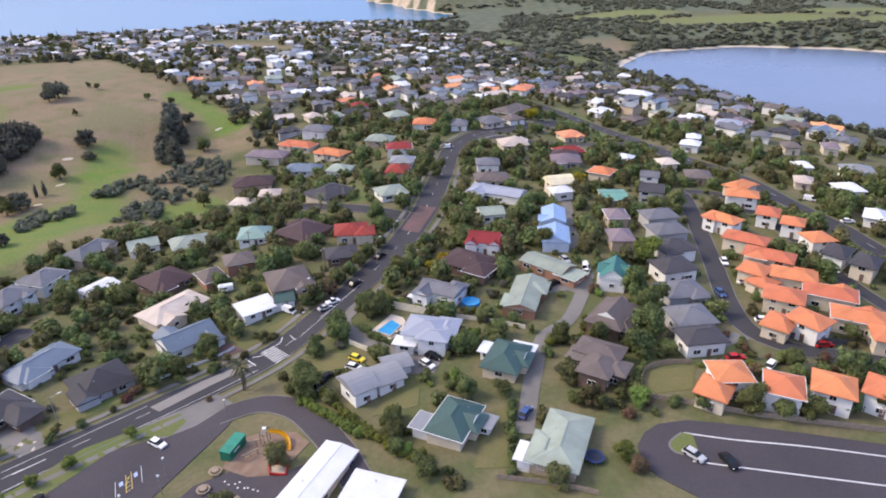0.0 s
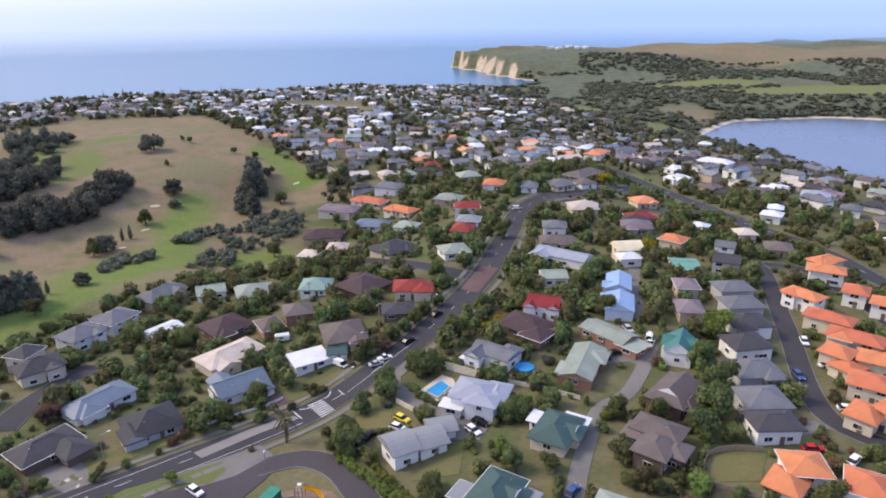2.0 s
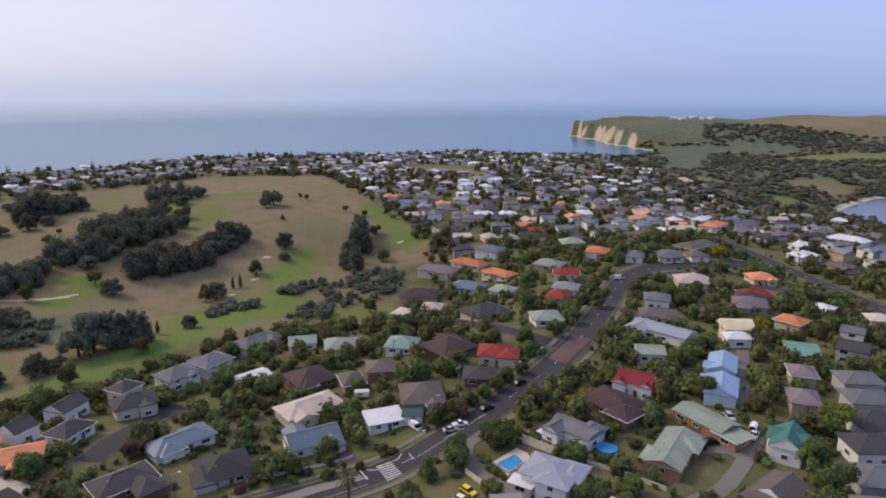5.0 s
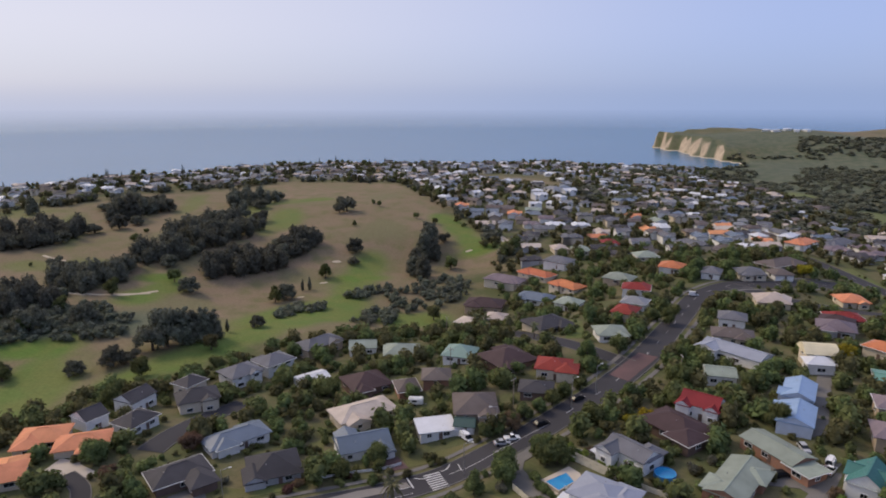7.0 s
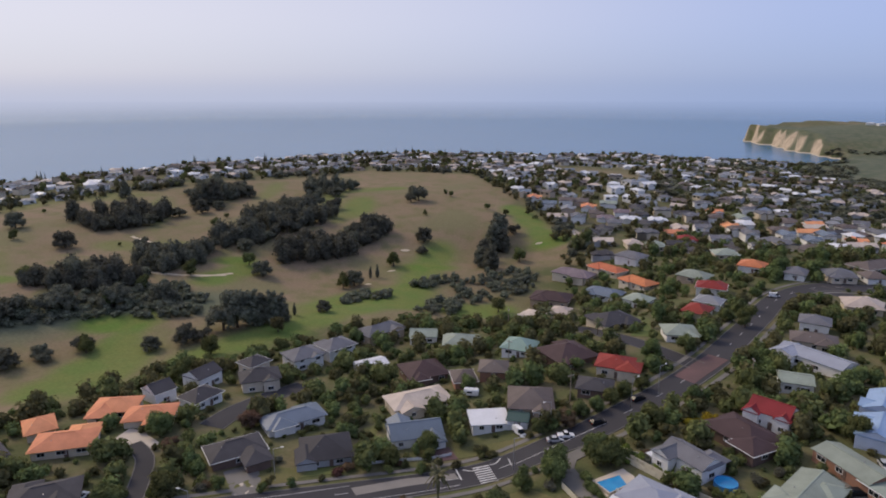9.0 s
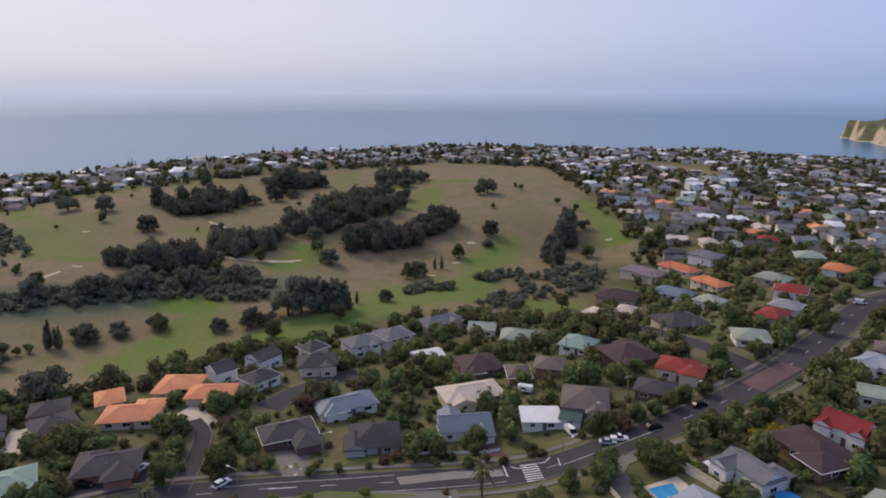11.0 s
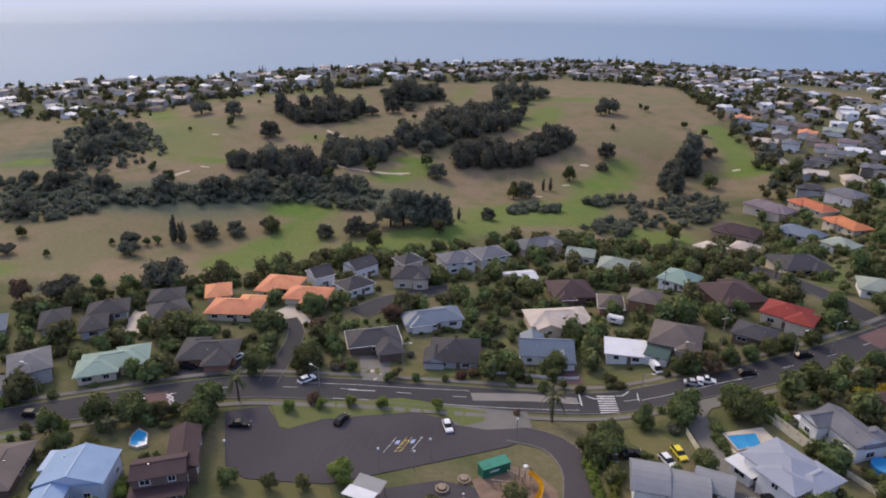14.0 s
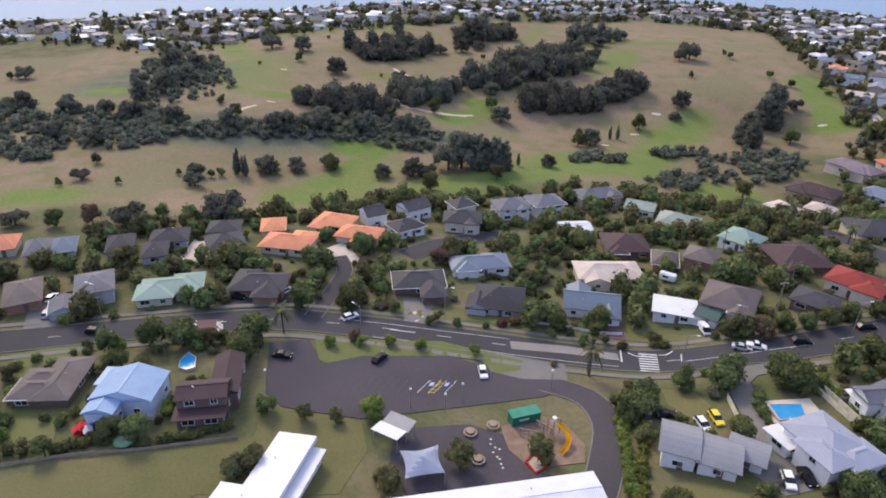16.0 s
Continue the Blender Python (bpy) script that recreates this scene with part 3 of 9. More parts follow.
def patch(name, pts, material, label, category, h=0.16, guard=0.0, grid=4.0):
    """A flat cover of any outline, draped on the ground."""
    bm = bmesh.new()
    bm.faces.new([bm.verts.new((x, y, 0)) for x, y in pts])
    bmesh.ops.triangulate(bm, faces=bm.faces)
    for _ in range(5):
        far = [e for e in bm.edges if e.calc_length() > grid]
        if not far:
            break
        bmesh.ops.subdivide_edges(bm, edges=far, cuts=1)
        bmesh.ops.triangulate(bm, faces=bm.faces)
    zs = land([v.co.x for v in bm.verts], [v.co.y for v in bm.verts])
    for v, z in zip(bm.verts, zs):
        v.co.z = float(z) + 0.6 * h + 0.012
    rim = bmesh.ops.extrude_edge_only(bm, edges=[e for e in bm.edges if len(e.link_faces) == 1])
    for v in rim["geom"]:
        if isinstance(v, bmesh.types.BMVert):
            v.co.z -= h + 0.35
    bmesh.ops.recalc_face_normals(bm, faces=bm.faces)
    top = max(bm.faces, key=lambda f: abs(f.normal.z) * f.calc_area()).normal.z
    me = bpy.data.meshes.new(name)
    bm.to_mesh(me)
    bm.free()
    if top < 0:
        me.flip_normals()
    me.materials.append(material)
    ob = tagged(new(name, me), label, category, kind="structure")
    if guard:
        xs, ys = [p[0] for p in pts], [p[1] for p in pts]
        X, Y = np.meshgrid(np.arange(min(xs), max(xs), 2.5), np.arange(min(ys), max(ys), 2.5))
        inside = shore(X, Y, list(pts)) > -0.5
        NO_PLANTS.extend((float(x), float(y), guard + 0.5) for x, y in zip(X[inside], Y[inside]))
    return ob


def oval(x, y, rx, ry, turn=0, n=22):
    c, s = math.cos(radians(turn)), math.sin(radians(turn))
    return [(x + rx * math.cos(a) * c - ry * math.sin(a) * s, y + rx * math.cos(a) * s + ry * math.sin(a) * c) for a in (math.tau * k / n for k in range(n))]


# ---- houses ----
SHARED = {}


def shared(key, make, material):
    if key not in SHARED:
        bm = make()
        me = bpy.data.meshes.new(key[0])
        bmesh.ops.recalc_face_normals(bm, faces=bm.faces)
        bm.to_mesh(me)
        bm.free()
        me.materials.append(material)
        SHARED[key] = me
    return SHARED[key]


def ring_frame(w, h, t=0.09, d=0.12):
    return boxes((-w / 2, w / 2, -d, 0.02, 0, t), (-w / 2, w / 2, -d, 0.02, h - t, h), (-w / 2, -w / 2 + t, -d, 0.02, t, h - t), (w / 2 - t, w / 2, -d, 0.02, t, h - t),
                 (-t / 3, t / 3, -d * 0.8, 0.0, t, h - t))


def window(parent, x, y, z, turn, w=1.8, h=1.25):
    ob = new("window", shared(("window", w, h), lambda: ring_frame(w, h), FRAME))
    ob.parent, ob.matrix_basis = parent, pose(x, y, z, 0, 0, turn)
    pane = new("pane", shared(("pane", w, h), lambda: boxes((-w / 2 + 0.05, w / 2 - 0.05, -0.06, 0.0, 0.05, h - 0.05)), GLASS))
    pane.parent = ob
    return ob


def roof_mesh(L, W, h, kind, pitch, over=0.65):
    """Hip, gable, mono-pitch or flat roof with a fascia, on a block L x W whose walls are h high."""
    bm = bmesh.new()
    a, b, t = L / 2 + over, W / 2 + over, 0.22
    rise = math.tan(radians(pitch)) * b
    lo = [bm.verts.new((x, y, h - 0.02)) for x, y in ((-a, -b), (a, -b), (a, b), (-a, b))]
    hi = [bm.verts.new((x, y, h + t)) for x, y in ((-a, -b), (a, -b), (a, b), (-a, b))]
    bm.faces.new(lo[::-1])
    for i in range(4):
        bm.faces.new((lo[i], lo[(i + 1) % 4], hi[(i + 1) % 4], hi[i]))
    if kind == "flat":
        bm.faces.new(hi)
    elif kind == "mono":
        for v in hi[2:]:
            v.co.z += math.tan(radians(pitch)) * b * 2
        bm.faces.new(hi)
    elif kind == "barrel":
        n, rows = 7, []
        for k in range(n + 1):
            u = -1 + 2 * k / n
            z = h + t + rise * math.cos(u * math.pi / 2)
            rows.append(((hi[0], hi[1]) if k == 0 else (hi[3], hi[2]) if k == n else (bm.verts.new((-a, u * b, z)), bm.verts.new((a, u * b, z)))))
        for p, q in zip(rows, rows[1:]):
            bm.faces.new((p[0], p[1], q[1], q[0]))
        bm.faces.new([r[0] for r in rows])
        bm.faces.new([r[1] for r in rows][::-1])
    elif kind == "gablet":      # a hip below, a small upright gable above it at each end
        f = 0.5
        ends = []
        for q in (-1, 1):
            x = q * (a - f * b)
            ends.append((bm.verts.new((x, -(1 - f) * b, h + t + f * rise)), bm.verts.new((x, (1 - f) * b, h + t + f * rise)), bm.verts.new((x, 0, h + t + rise))))
        (p0, p1, p2), (q0, q1, q2) = ends
        for corner in ((hi[0], hi[1], q0, p0), (p0, q0, q2, p2), (hi[2], hi[3], p1, q1), (q1, p1, p2, q2), (hi[3], hi[0], p0, p1), (hi[1], hi[2], q1, q0), (p0, p2, p1), (q0, q1, q2)):
            bm.faces.new(corner)
    else:
        end = a - (b if kind == "hip" else b * 0.35 if kind == "dutch" else 0)
        end = max(end, 0.15)
        r0, r1 = bm.verts.new((-end, 0, h + t + rise)), bm.verts.new((end, 0, h + t + rise))
        bm.faces.new((hi[0], hi[1], r1, r0))
        bm.faces.new((hi[2], hi[3], r0, r1))
        if kind != "gable":
            bm.faces.new((hi[1], hi[2], r1))
            bm.faces.new((hi[3], hi[0], r0))
    return bm, rise


def gable_walls(bm, L, W, h, pitch, over):
    """The upright gable ends that close a gable roof, a little inside its verges."""
    k = math.tan(radians(pitch))
    eave, top = h + 0.17 + k * over, h + 0.17 + k * (W / 2 + over)
    for s in (-1, 1):
        x0, x1 = sorted((s * (L / 2), s * (L / 2 - 0.2)))
        v = [bm.verts.new((x, y, z)) for x in (x0, x1) for y, z in ((-W / 2, h), (W / 2, h), (W / 2, eave), (0, top), (-W / 2, eave))]
        bm.faces.new(v[4::-1])
        bm.faces.new(v[5:])
        for i in range(5):
            j = (i + 1) % 5
            bm.faces.new((v[i], v[j], v[j + 5], v[i + 5]))


def block(root, dx, dy, turn, L, W, h, kind, pitch, wall, roof, seed, base=2.6, ridge=True, trim=None):
    """One block of a house: walls, roof, ridge and windows, as parts of root."""
    m = pose(dx, dy, 0, 0, 0, turn)
    bm = bmesh.new()
    box(bm, -L / 2, L / 2, -W / 2, W / 2, -base, h)
    if kind == "gable":
        gable_walls(bm, L, W, h, pitch, 0.3)
    part("wall", bm, WALL[wall], root).matrix_basis = m
    bm, rise = roof_mesh(L, W, h, kind, pitch, 0.3 if kind == "gable" else 0.65)
    part("roof", bm, ROOF[roof], root).matrix_basis = m
    if kind == "gablet":
        b = W / 2 + 0.65
        for q in (-1, 1):
            x0, x1 = sorted((q * (L / 2 + 0.65 - 0.5 * b - 0.05), q * (L / 2 + 0.65 - 0.5 * b + 0.10)))
            bm = bmesh.new()
            v = [bm.verts.new((x, y, z)) for x in (x0, x1) for y, z in ((-0.47 * b, h + 0.24 + 0.5 * rise), (0.47 * b, h + 0.24 + 0.5 * rise), (0, h + 0.18 + rise))]
            for f in ((0, 2, 1), (3, 4, 5), (0, 1, 4, 3), (1, 2, 5, 4), (2, 0, 3, 5)):
                bm.faces.new([v[i] for i in f])
            part("gable_panel", bm, FASCIA, root, "white weatherboard gable panel").matrix_basis = m
    if ridge and kind in ("hip", "gable", "dutch"):
        o = 0.3 if kind == "gable" else 0.65
        end = max(L / 2 + o - (W / 2 + o if kind == "hip" else (W / 2 + o) * 0.35 if kind == "dutch" else 0), 0.15)
        part("ridge_cap", boxes((-end, end, -0.16, 0.16, h + 0.16 + rise, h + 0.27 + rise)), ROOF[roof], root).matrix_basis = m
    # gutter round the eaves
    a, b = L / 2 + (0.3 if kind == "gable" else 0.65), W / 2 + (0.3 if kind == "gable" else 0.65)
    if kind != "mono":
        bm = bmesh.new()
        loops = [[bm.verts.new((sx * (a + o), sy * (b + o), h + z)) for sx, sy in ((-1, -1), (1, -1), (1, 1), (-1, 1))] for o, z in ((0.01, 0.05), (0.13, 0.05), (0.13, 0.19), (0.01, 0.19))]
        for p, q in zip(loops, loops[1:] + loops[:1]):
            for i in range(4):
                bm.faces.new((p[i], p[(i + 1) % 4], q[(i + 1) % 4], q[i]))
        part("gutter", bm, FASCIA if seed % 5 == 0 else ROOF[roof], root).matrix_basis = m
    rng = random.Random(seed)
    floors = 2 if h > 4.0 else 1
    for fl in range(floors):
        z = 0.75 + fl * 2.35 if floors == 2 else max(0.45, min(0.9, h - 1.6))
        for s, turn2 in ((-1, 0), (1, 180)):
            n = max(1, int(L / 4.2))
            for k in range(n):
                if rng.random() < 0.72:
                    x = -L / 2 + L * (k + 0.5) / n
                    w = rng.choice((1.4, 1.9, 2.4))
                    window(root, 0, 0, 0, 0, w, 1.25).matrix_basis = m @ pose(x, s * (W / 2 + 0.01), z, 0, 0, turn2)
        for s, turn2 in ((-1, -90), (1, 90)):
            n = max(1, int(W / 5))
            for k in range(n):
                if rng.random() < 0.62:
                    y = -W / 2 + W * (k + 0.5) / n
                    window(root, 0, 0, 0, 0, rng.choice((1.4, 1.9)), 1.25).matrix_basis = m @ pose(s * (L / 2 + 0.01), y, z, 0, 0, turn2)


def house(x, y, yaw, L, W, h, roof, wall, label, kind="hip", pitch=22, wings=(), chimney=False, garage="", seed=0, lift=0.0, category="house", group=""):
    """wings: (dx, dy, quarter turns, L, W, h, kind, and roof and wall where they differ) in the house's own axes. garage: n, s, e or w, the side of its door."""
    root = new("house")
    c, s = math.cos(radians(yaw)), math.sin(radians(yaw))
    zs = [up(x + u * c - v * s, y + u * s + v * c) for u in (-L / 2, L / 2) for v in (-W / 2, W / 2)]
    root.matrix_basis = pose(x, y, sum(zs) / 4 + 0.15 + lift, 0, 0, yaw)
    seed = seed or int(abs(x * 31 + y * 17)) + 1
    if not wings and L > 10 and kind in ("hip", "gable", "dutch") and category == "house":
        side, way = (-1 if seed % 3 else 1), (-1 if seed % 2 else 1)
        wings = [(way * L * 0.24, side * W * 0.27, 1, W * 0.74, L * 0.36, h - 0.05, "hip" if seed % 4 else "gable")]
        if L > 14:
            wings.append((-way * L * 0.28, -side * W * 0.25, 1, W * 0.72, L * 0.3, h - 0.07, "hip"))
    block(root, 0, 0, 0, L, W, h, kind, pitch, wall, roof, seed)
    for k, (dx, dy, q, l2, w2, h2, kind2, *tone2) in enumerate(wings):
        block(root, dx, dy, 90 * q, l2, w2, h2, kind2, pitch if kind2 != "flat" else 2, tone2[1] if len(tone2) > 1 else wall, tone2[0] if tone2 else roof, seed + 7 * k + 3)
    rng = random.Random(seed + 5)
    if chimney:
        rise = math.tan(radians(pitch)) * W / 2
        part("chimney", boxes((-0.45, 0.45, -0.35, 0.35, h, h + rise + 1.0), (-0.55, 0.55, -0.45, 0.45, h + rise + 1.0, h + rise + 1.15)), WALL["brick"], root).matrix_basis = pose(L * 0.18, W * 0.12, 0)
    # a vent pipe on the roof
    u, v = rng.uniform(-0.3, 0.3) * L, rng.choice((-1, 1)) * W * rng.uniform(0.1, 0.3)
    z = h + (math.tan(radians(pitch)) * (W / 2 - abs(v)) if kind in ("hip", "gable", "dutch") else 0.1)
    part("vent_pipe", boxes((-0.06, 0.06, -0.06, 0.06, 0, 0.6), (-0.1, 0.1, -0.1, 0.1, 0.6, 0.68)), METAL, root).matrix_basis = pose(u, v, z)
    # front door under a small step, and a garage door where one shows
    part("door", boxes((-0.5, 0.5, -0.08, 0.02, 0, 2.05)), WALL["brown"], root, "plain front door").matrix_basis = pose(L * 0.08, -W / 2 - 0.03, 0.0)
    if garage:
        turn, gx_, gy_ = {"s": (0, L * 0.3, -W / 2 - 0.03), "n": (180, -L * 0.3, W / 2 + 0.03), "e": (90, L / 2 + 0.03, 0), "w": (-90, -L / 2 - 0.03, 0)}[garage]
        part("garage_door", boxes(*[(-2.4, 2.4, -0.08, 0.02 - 0.02 * (k % 2), 0.55 * k, 0.55 * k + 0.53) for k in range(4)]), FASCIA, root, "sectional garage door").matrix_basis = pose(gx_, gy_, 0, 0, 0, turn)
    for u in np.linspace(-L / 2, L / 2, 5):
        for v in np.linspace(-W / 2, W / 2, 4):
            NO_PLANTS.append((x + u * c - v * s, y + u * s + v * c, 1.5))
    for dx, dy, q, l2, w2, *_ in wings:
        NO_PLANTS.append((x + dx * c - dy * s, y + dx * s + dy * c, 0.4 * (l2 + w2) / 1.4))
    return tagged(root, label, category, group)


# ---- vehicles ----
CARS = {}
CARPAINT = {"white": (0.75, 0.75, 0.75), "silver": (0.42, 0.43, 0.45), "black": (0.012, 0.012, 0.014), "red": (0.45, 0.015, 0.012), "yellow": (0.75, 0.60, 0.05),
            "blue": (0.05, 0.09, 0.22), "grey": (0.10, 0.10, 0.11)}


def car_shell(bm, prof, half, z0, taper=0.16):
    """A body lofted across from its side outline."""
    n = len(prof)
    left = [bm.verts.new((x, -half + taper * max(0, (z - z0)), z)) for x, z in prof]
    right = [bm.verts.new((x, half - taper * max(0, (z - z0)), z)) for x, z in prof]
    bm.faces.new(left)
    bm.faces.new(right[::-1])
    for i in range(n):
        j = (i + 1) % n
        bm.faces.new((left[j], left[i], right[i], right[j]))


def wheel_bm():
    bm = bmesh.new()
    bmesh.ops.create_cone(bm, cap_ends=True, segments=16, radius1=0.32, radius2=0.32, depth=0.22)
    bmesh.ops.rotate(bm, verts=bm.verts, matrix=Matrix.Rotation(radians(90), 3, "X"))
    return bm


def car(x, y, yaw, paint="white", kind="hatch", label="", z=None):
    key = (paint, kind)
    z = up(x, y) + 0.12 if z is None else z
    m = pose(x, y, z, 0, 0, yaw)
    NO_PLANTS.append((x, y, 2.6))
    if key in CARS:
        return tagged(copy_thing(CARS[key], m), label)
    van = kind == "van"
    root = new("car" if not van else "van")
    pm = mat("car_paint_" + paint, CARPAINT[paint], 0.4, spread=0.05, bump=0.0, spec=0.2)
    low = [(-2.15, 0.28), (2.15, 0.28), (2.2, 0.6), (2.1, 0.78), (1.1, 0.92), (-2.0, 0.95), (-2.2, 0.75), (-2.2, 0.45)]
    bm = bmesh.new()
    car_shell(bm, low, 0.86, 0.6, 0.1)
    bmesh.ops.bevel(bm, geom=bm.edges[:], offset=0.05, segments=2, affect="EDGES")
    part("body", bm, pm, root)
    top = {"hatch": [(1.15, 0.9), (0.35, 1.42), (-1.5, 1.45), (-2.05, 0.93)], "sedan": [(1.0, 0.9), (0.3, 1.40), (-0.9, 1.42), (-1.6, 0.95)],
           "van": [(1.75, 0.85), (1.2, 1.9), (-2.1, 1.95), (-2.18, 0.85)], "ute": [(1.0, 0.9), (0.45, 1.6), (-0.5, 1.6), (-0.65, 0.95)]}[kind]
    bm = bmesh.new()
    car_shell(bm, top, 0.80, 0.9, 0.28)
    part("cabin_glass", bm, GLASS, root, "dark tinted windows")
    (x1, z1), x2 = top[1], top[2][0]
    inset = 0.80 - 0.28 * (z1 - 0.9)
    bm = boxes((x2 + 0.03, x1 - 0.03, -inset - 0.01, inset + 0.01, z1 - 0.05, z1 + 0.05))
    bmesh.ops.bevel(bm, geom=bm.edges[:], offset=0.03, segments=2, affect="EDGES")
    part("roof_panel", bm, pm, root)
    if van:
        part("side_panel", boxes((-2.1, 0.6, -0.84, -0.60, 0.9, 1.85), (-2.1, 0.6, 0.60, 0.84, 0.9, 1.85)), pm, root)
    for wx in (-1.35, 1.35):
        for wy in (-0.78, 0.78):
            w = new("wheel", shared(("wheel",), wheel_bm, RUBBER))
            w.parent, w.matrix_basis = root, pose(wx, wy, 0.32)
    for s in (-1, 1):
        part("headlight", boxes((2.12, 2.22, s * 0.62 - 0.16, s * 0.62 + 0.16, 0.6, 0.74)), FRAME, root)
        part("tail_light", boxes((-2.23, -2.15, s * 0.66 - 0.12, s * 0.66 + 0.12, 0.62, 0.8)), mat("tail_light_red", (0.4, 0.02, 0.02), 0.3), root)
    root.matrix_basis = m
    CARS[key] = root
    return tagged(root, label or paint + " parked car", "van" if van else "car")


# ---- plants ----
def leaf_cloud(rng, blobs, count, size, core=0.72, flat=1.0, fine=1):
    """Verts and faces of a crown: many small leaf sprays on uneven clumps, with a dark heart in each clump."""
    verts, faces = [], []
    bm = bmesh.new()
    bmesh.ops.create_icosphere(bm, subdivisions=1 + fine, radius=1)
    bm.verts.ensure_lookup_table()
    ico, icof = np.array([v.co[:] for v in bm.verts]), [[v.index for v in f.verts] for f in bm.faces]
    bm.free()
    for cx, cy, cz, r in blobs:
        k = len(verts)
        v = ico * r * core * rng.uniform(0.82, 1.12, (len(ico), 1)) * (1, 1, flat) + (cx, cy, cz)
        verts += v.tolist()
        faces += [[i + k for i in f] for f in icof]
    B = np.array(blobs)
    pick = rng.choice(len(B), count, p=B[:, 3] ** 2 / (B[:, 3] ** 2).sum())
    d = rng.normal(size=(count, 3))
    d[:, 2] += 0.3
    d /= np.linalg.norm(d, axis=1)[:, None]
    c = B[pick, :3] + d * (B[pick, 3] * rng.uniform(0.7, 1.18, count))[:, None] * (1, 1, flat)
    nrm = d + rng.normal(size=(count, 3)) * 0.38
    nrm /= np.linalg.norm(nrm, axis=1)[:, None]
    u = np.cross(nrm, rng.normal(size=(count, 3)))
    u /= np.linalg.norm(u, axis=1)[:, None]
    v = np.cross(nrm, u)
    s = size * rng.uniform(0.6, 1.35, count)[:, None]
    k = len(verts)
    spray = np.stack([c - u * s * 0.9 - v * s * 0.55, c + u * s * 0.9 - v * s * 0.55, c + v * s * rng.uniform(0.9, 1.5, (count, 1))], 1).reshape(-1, 3)
    verts += spray.tolist()
    faces += (np.arange(count * 3).reshape(-1, 3) + k).tolist()
    return verts, faces


def limb(bm, a, b, r0, r1, n=7):
    a, b = Vector(a), Vector(b)
    q = (b - a).to_track_quat("Z", "Y").to_matrix()
    rows = [[bm.verts.new(p + q @ Vector((r * math.cos(math.tau * k / n), r * math.sin(math.tau * k / n), 0))) for k in range(n)] for p, r in ((a, r0), (b, r1))]
    for k in range(n):
        bm.faces.new((rows[0][k], rows[0][(k + 1) % n], rows[1][(k + 1) % n], rows[1][k]))
    bm.faces.new(rows[1])
    bm.faces.new(rows[0][::-1])


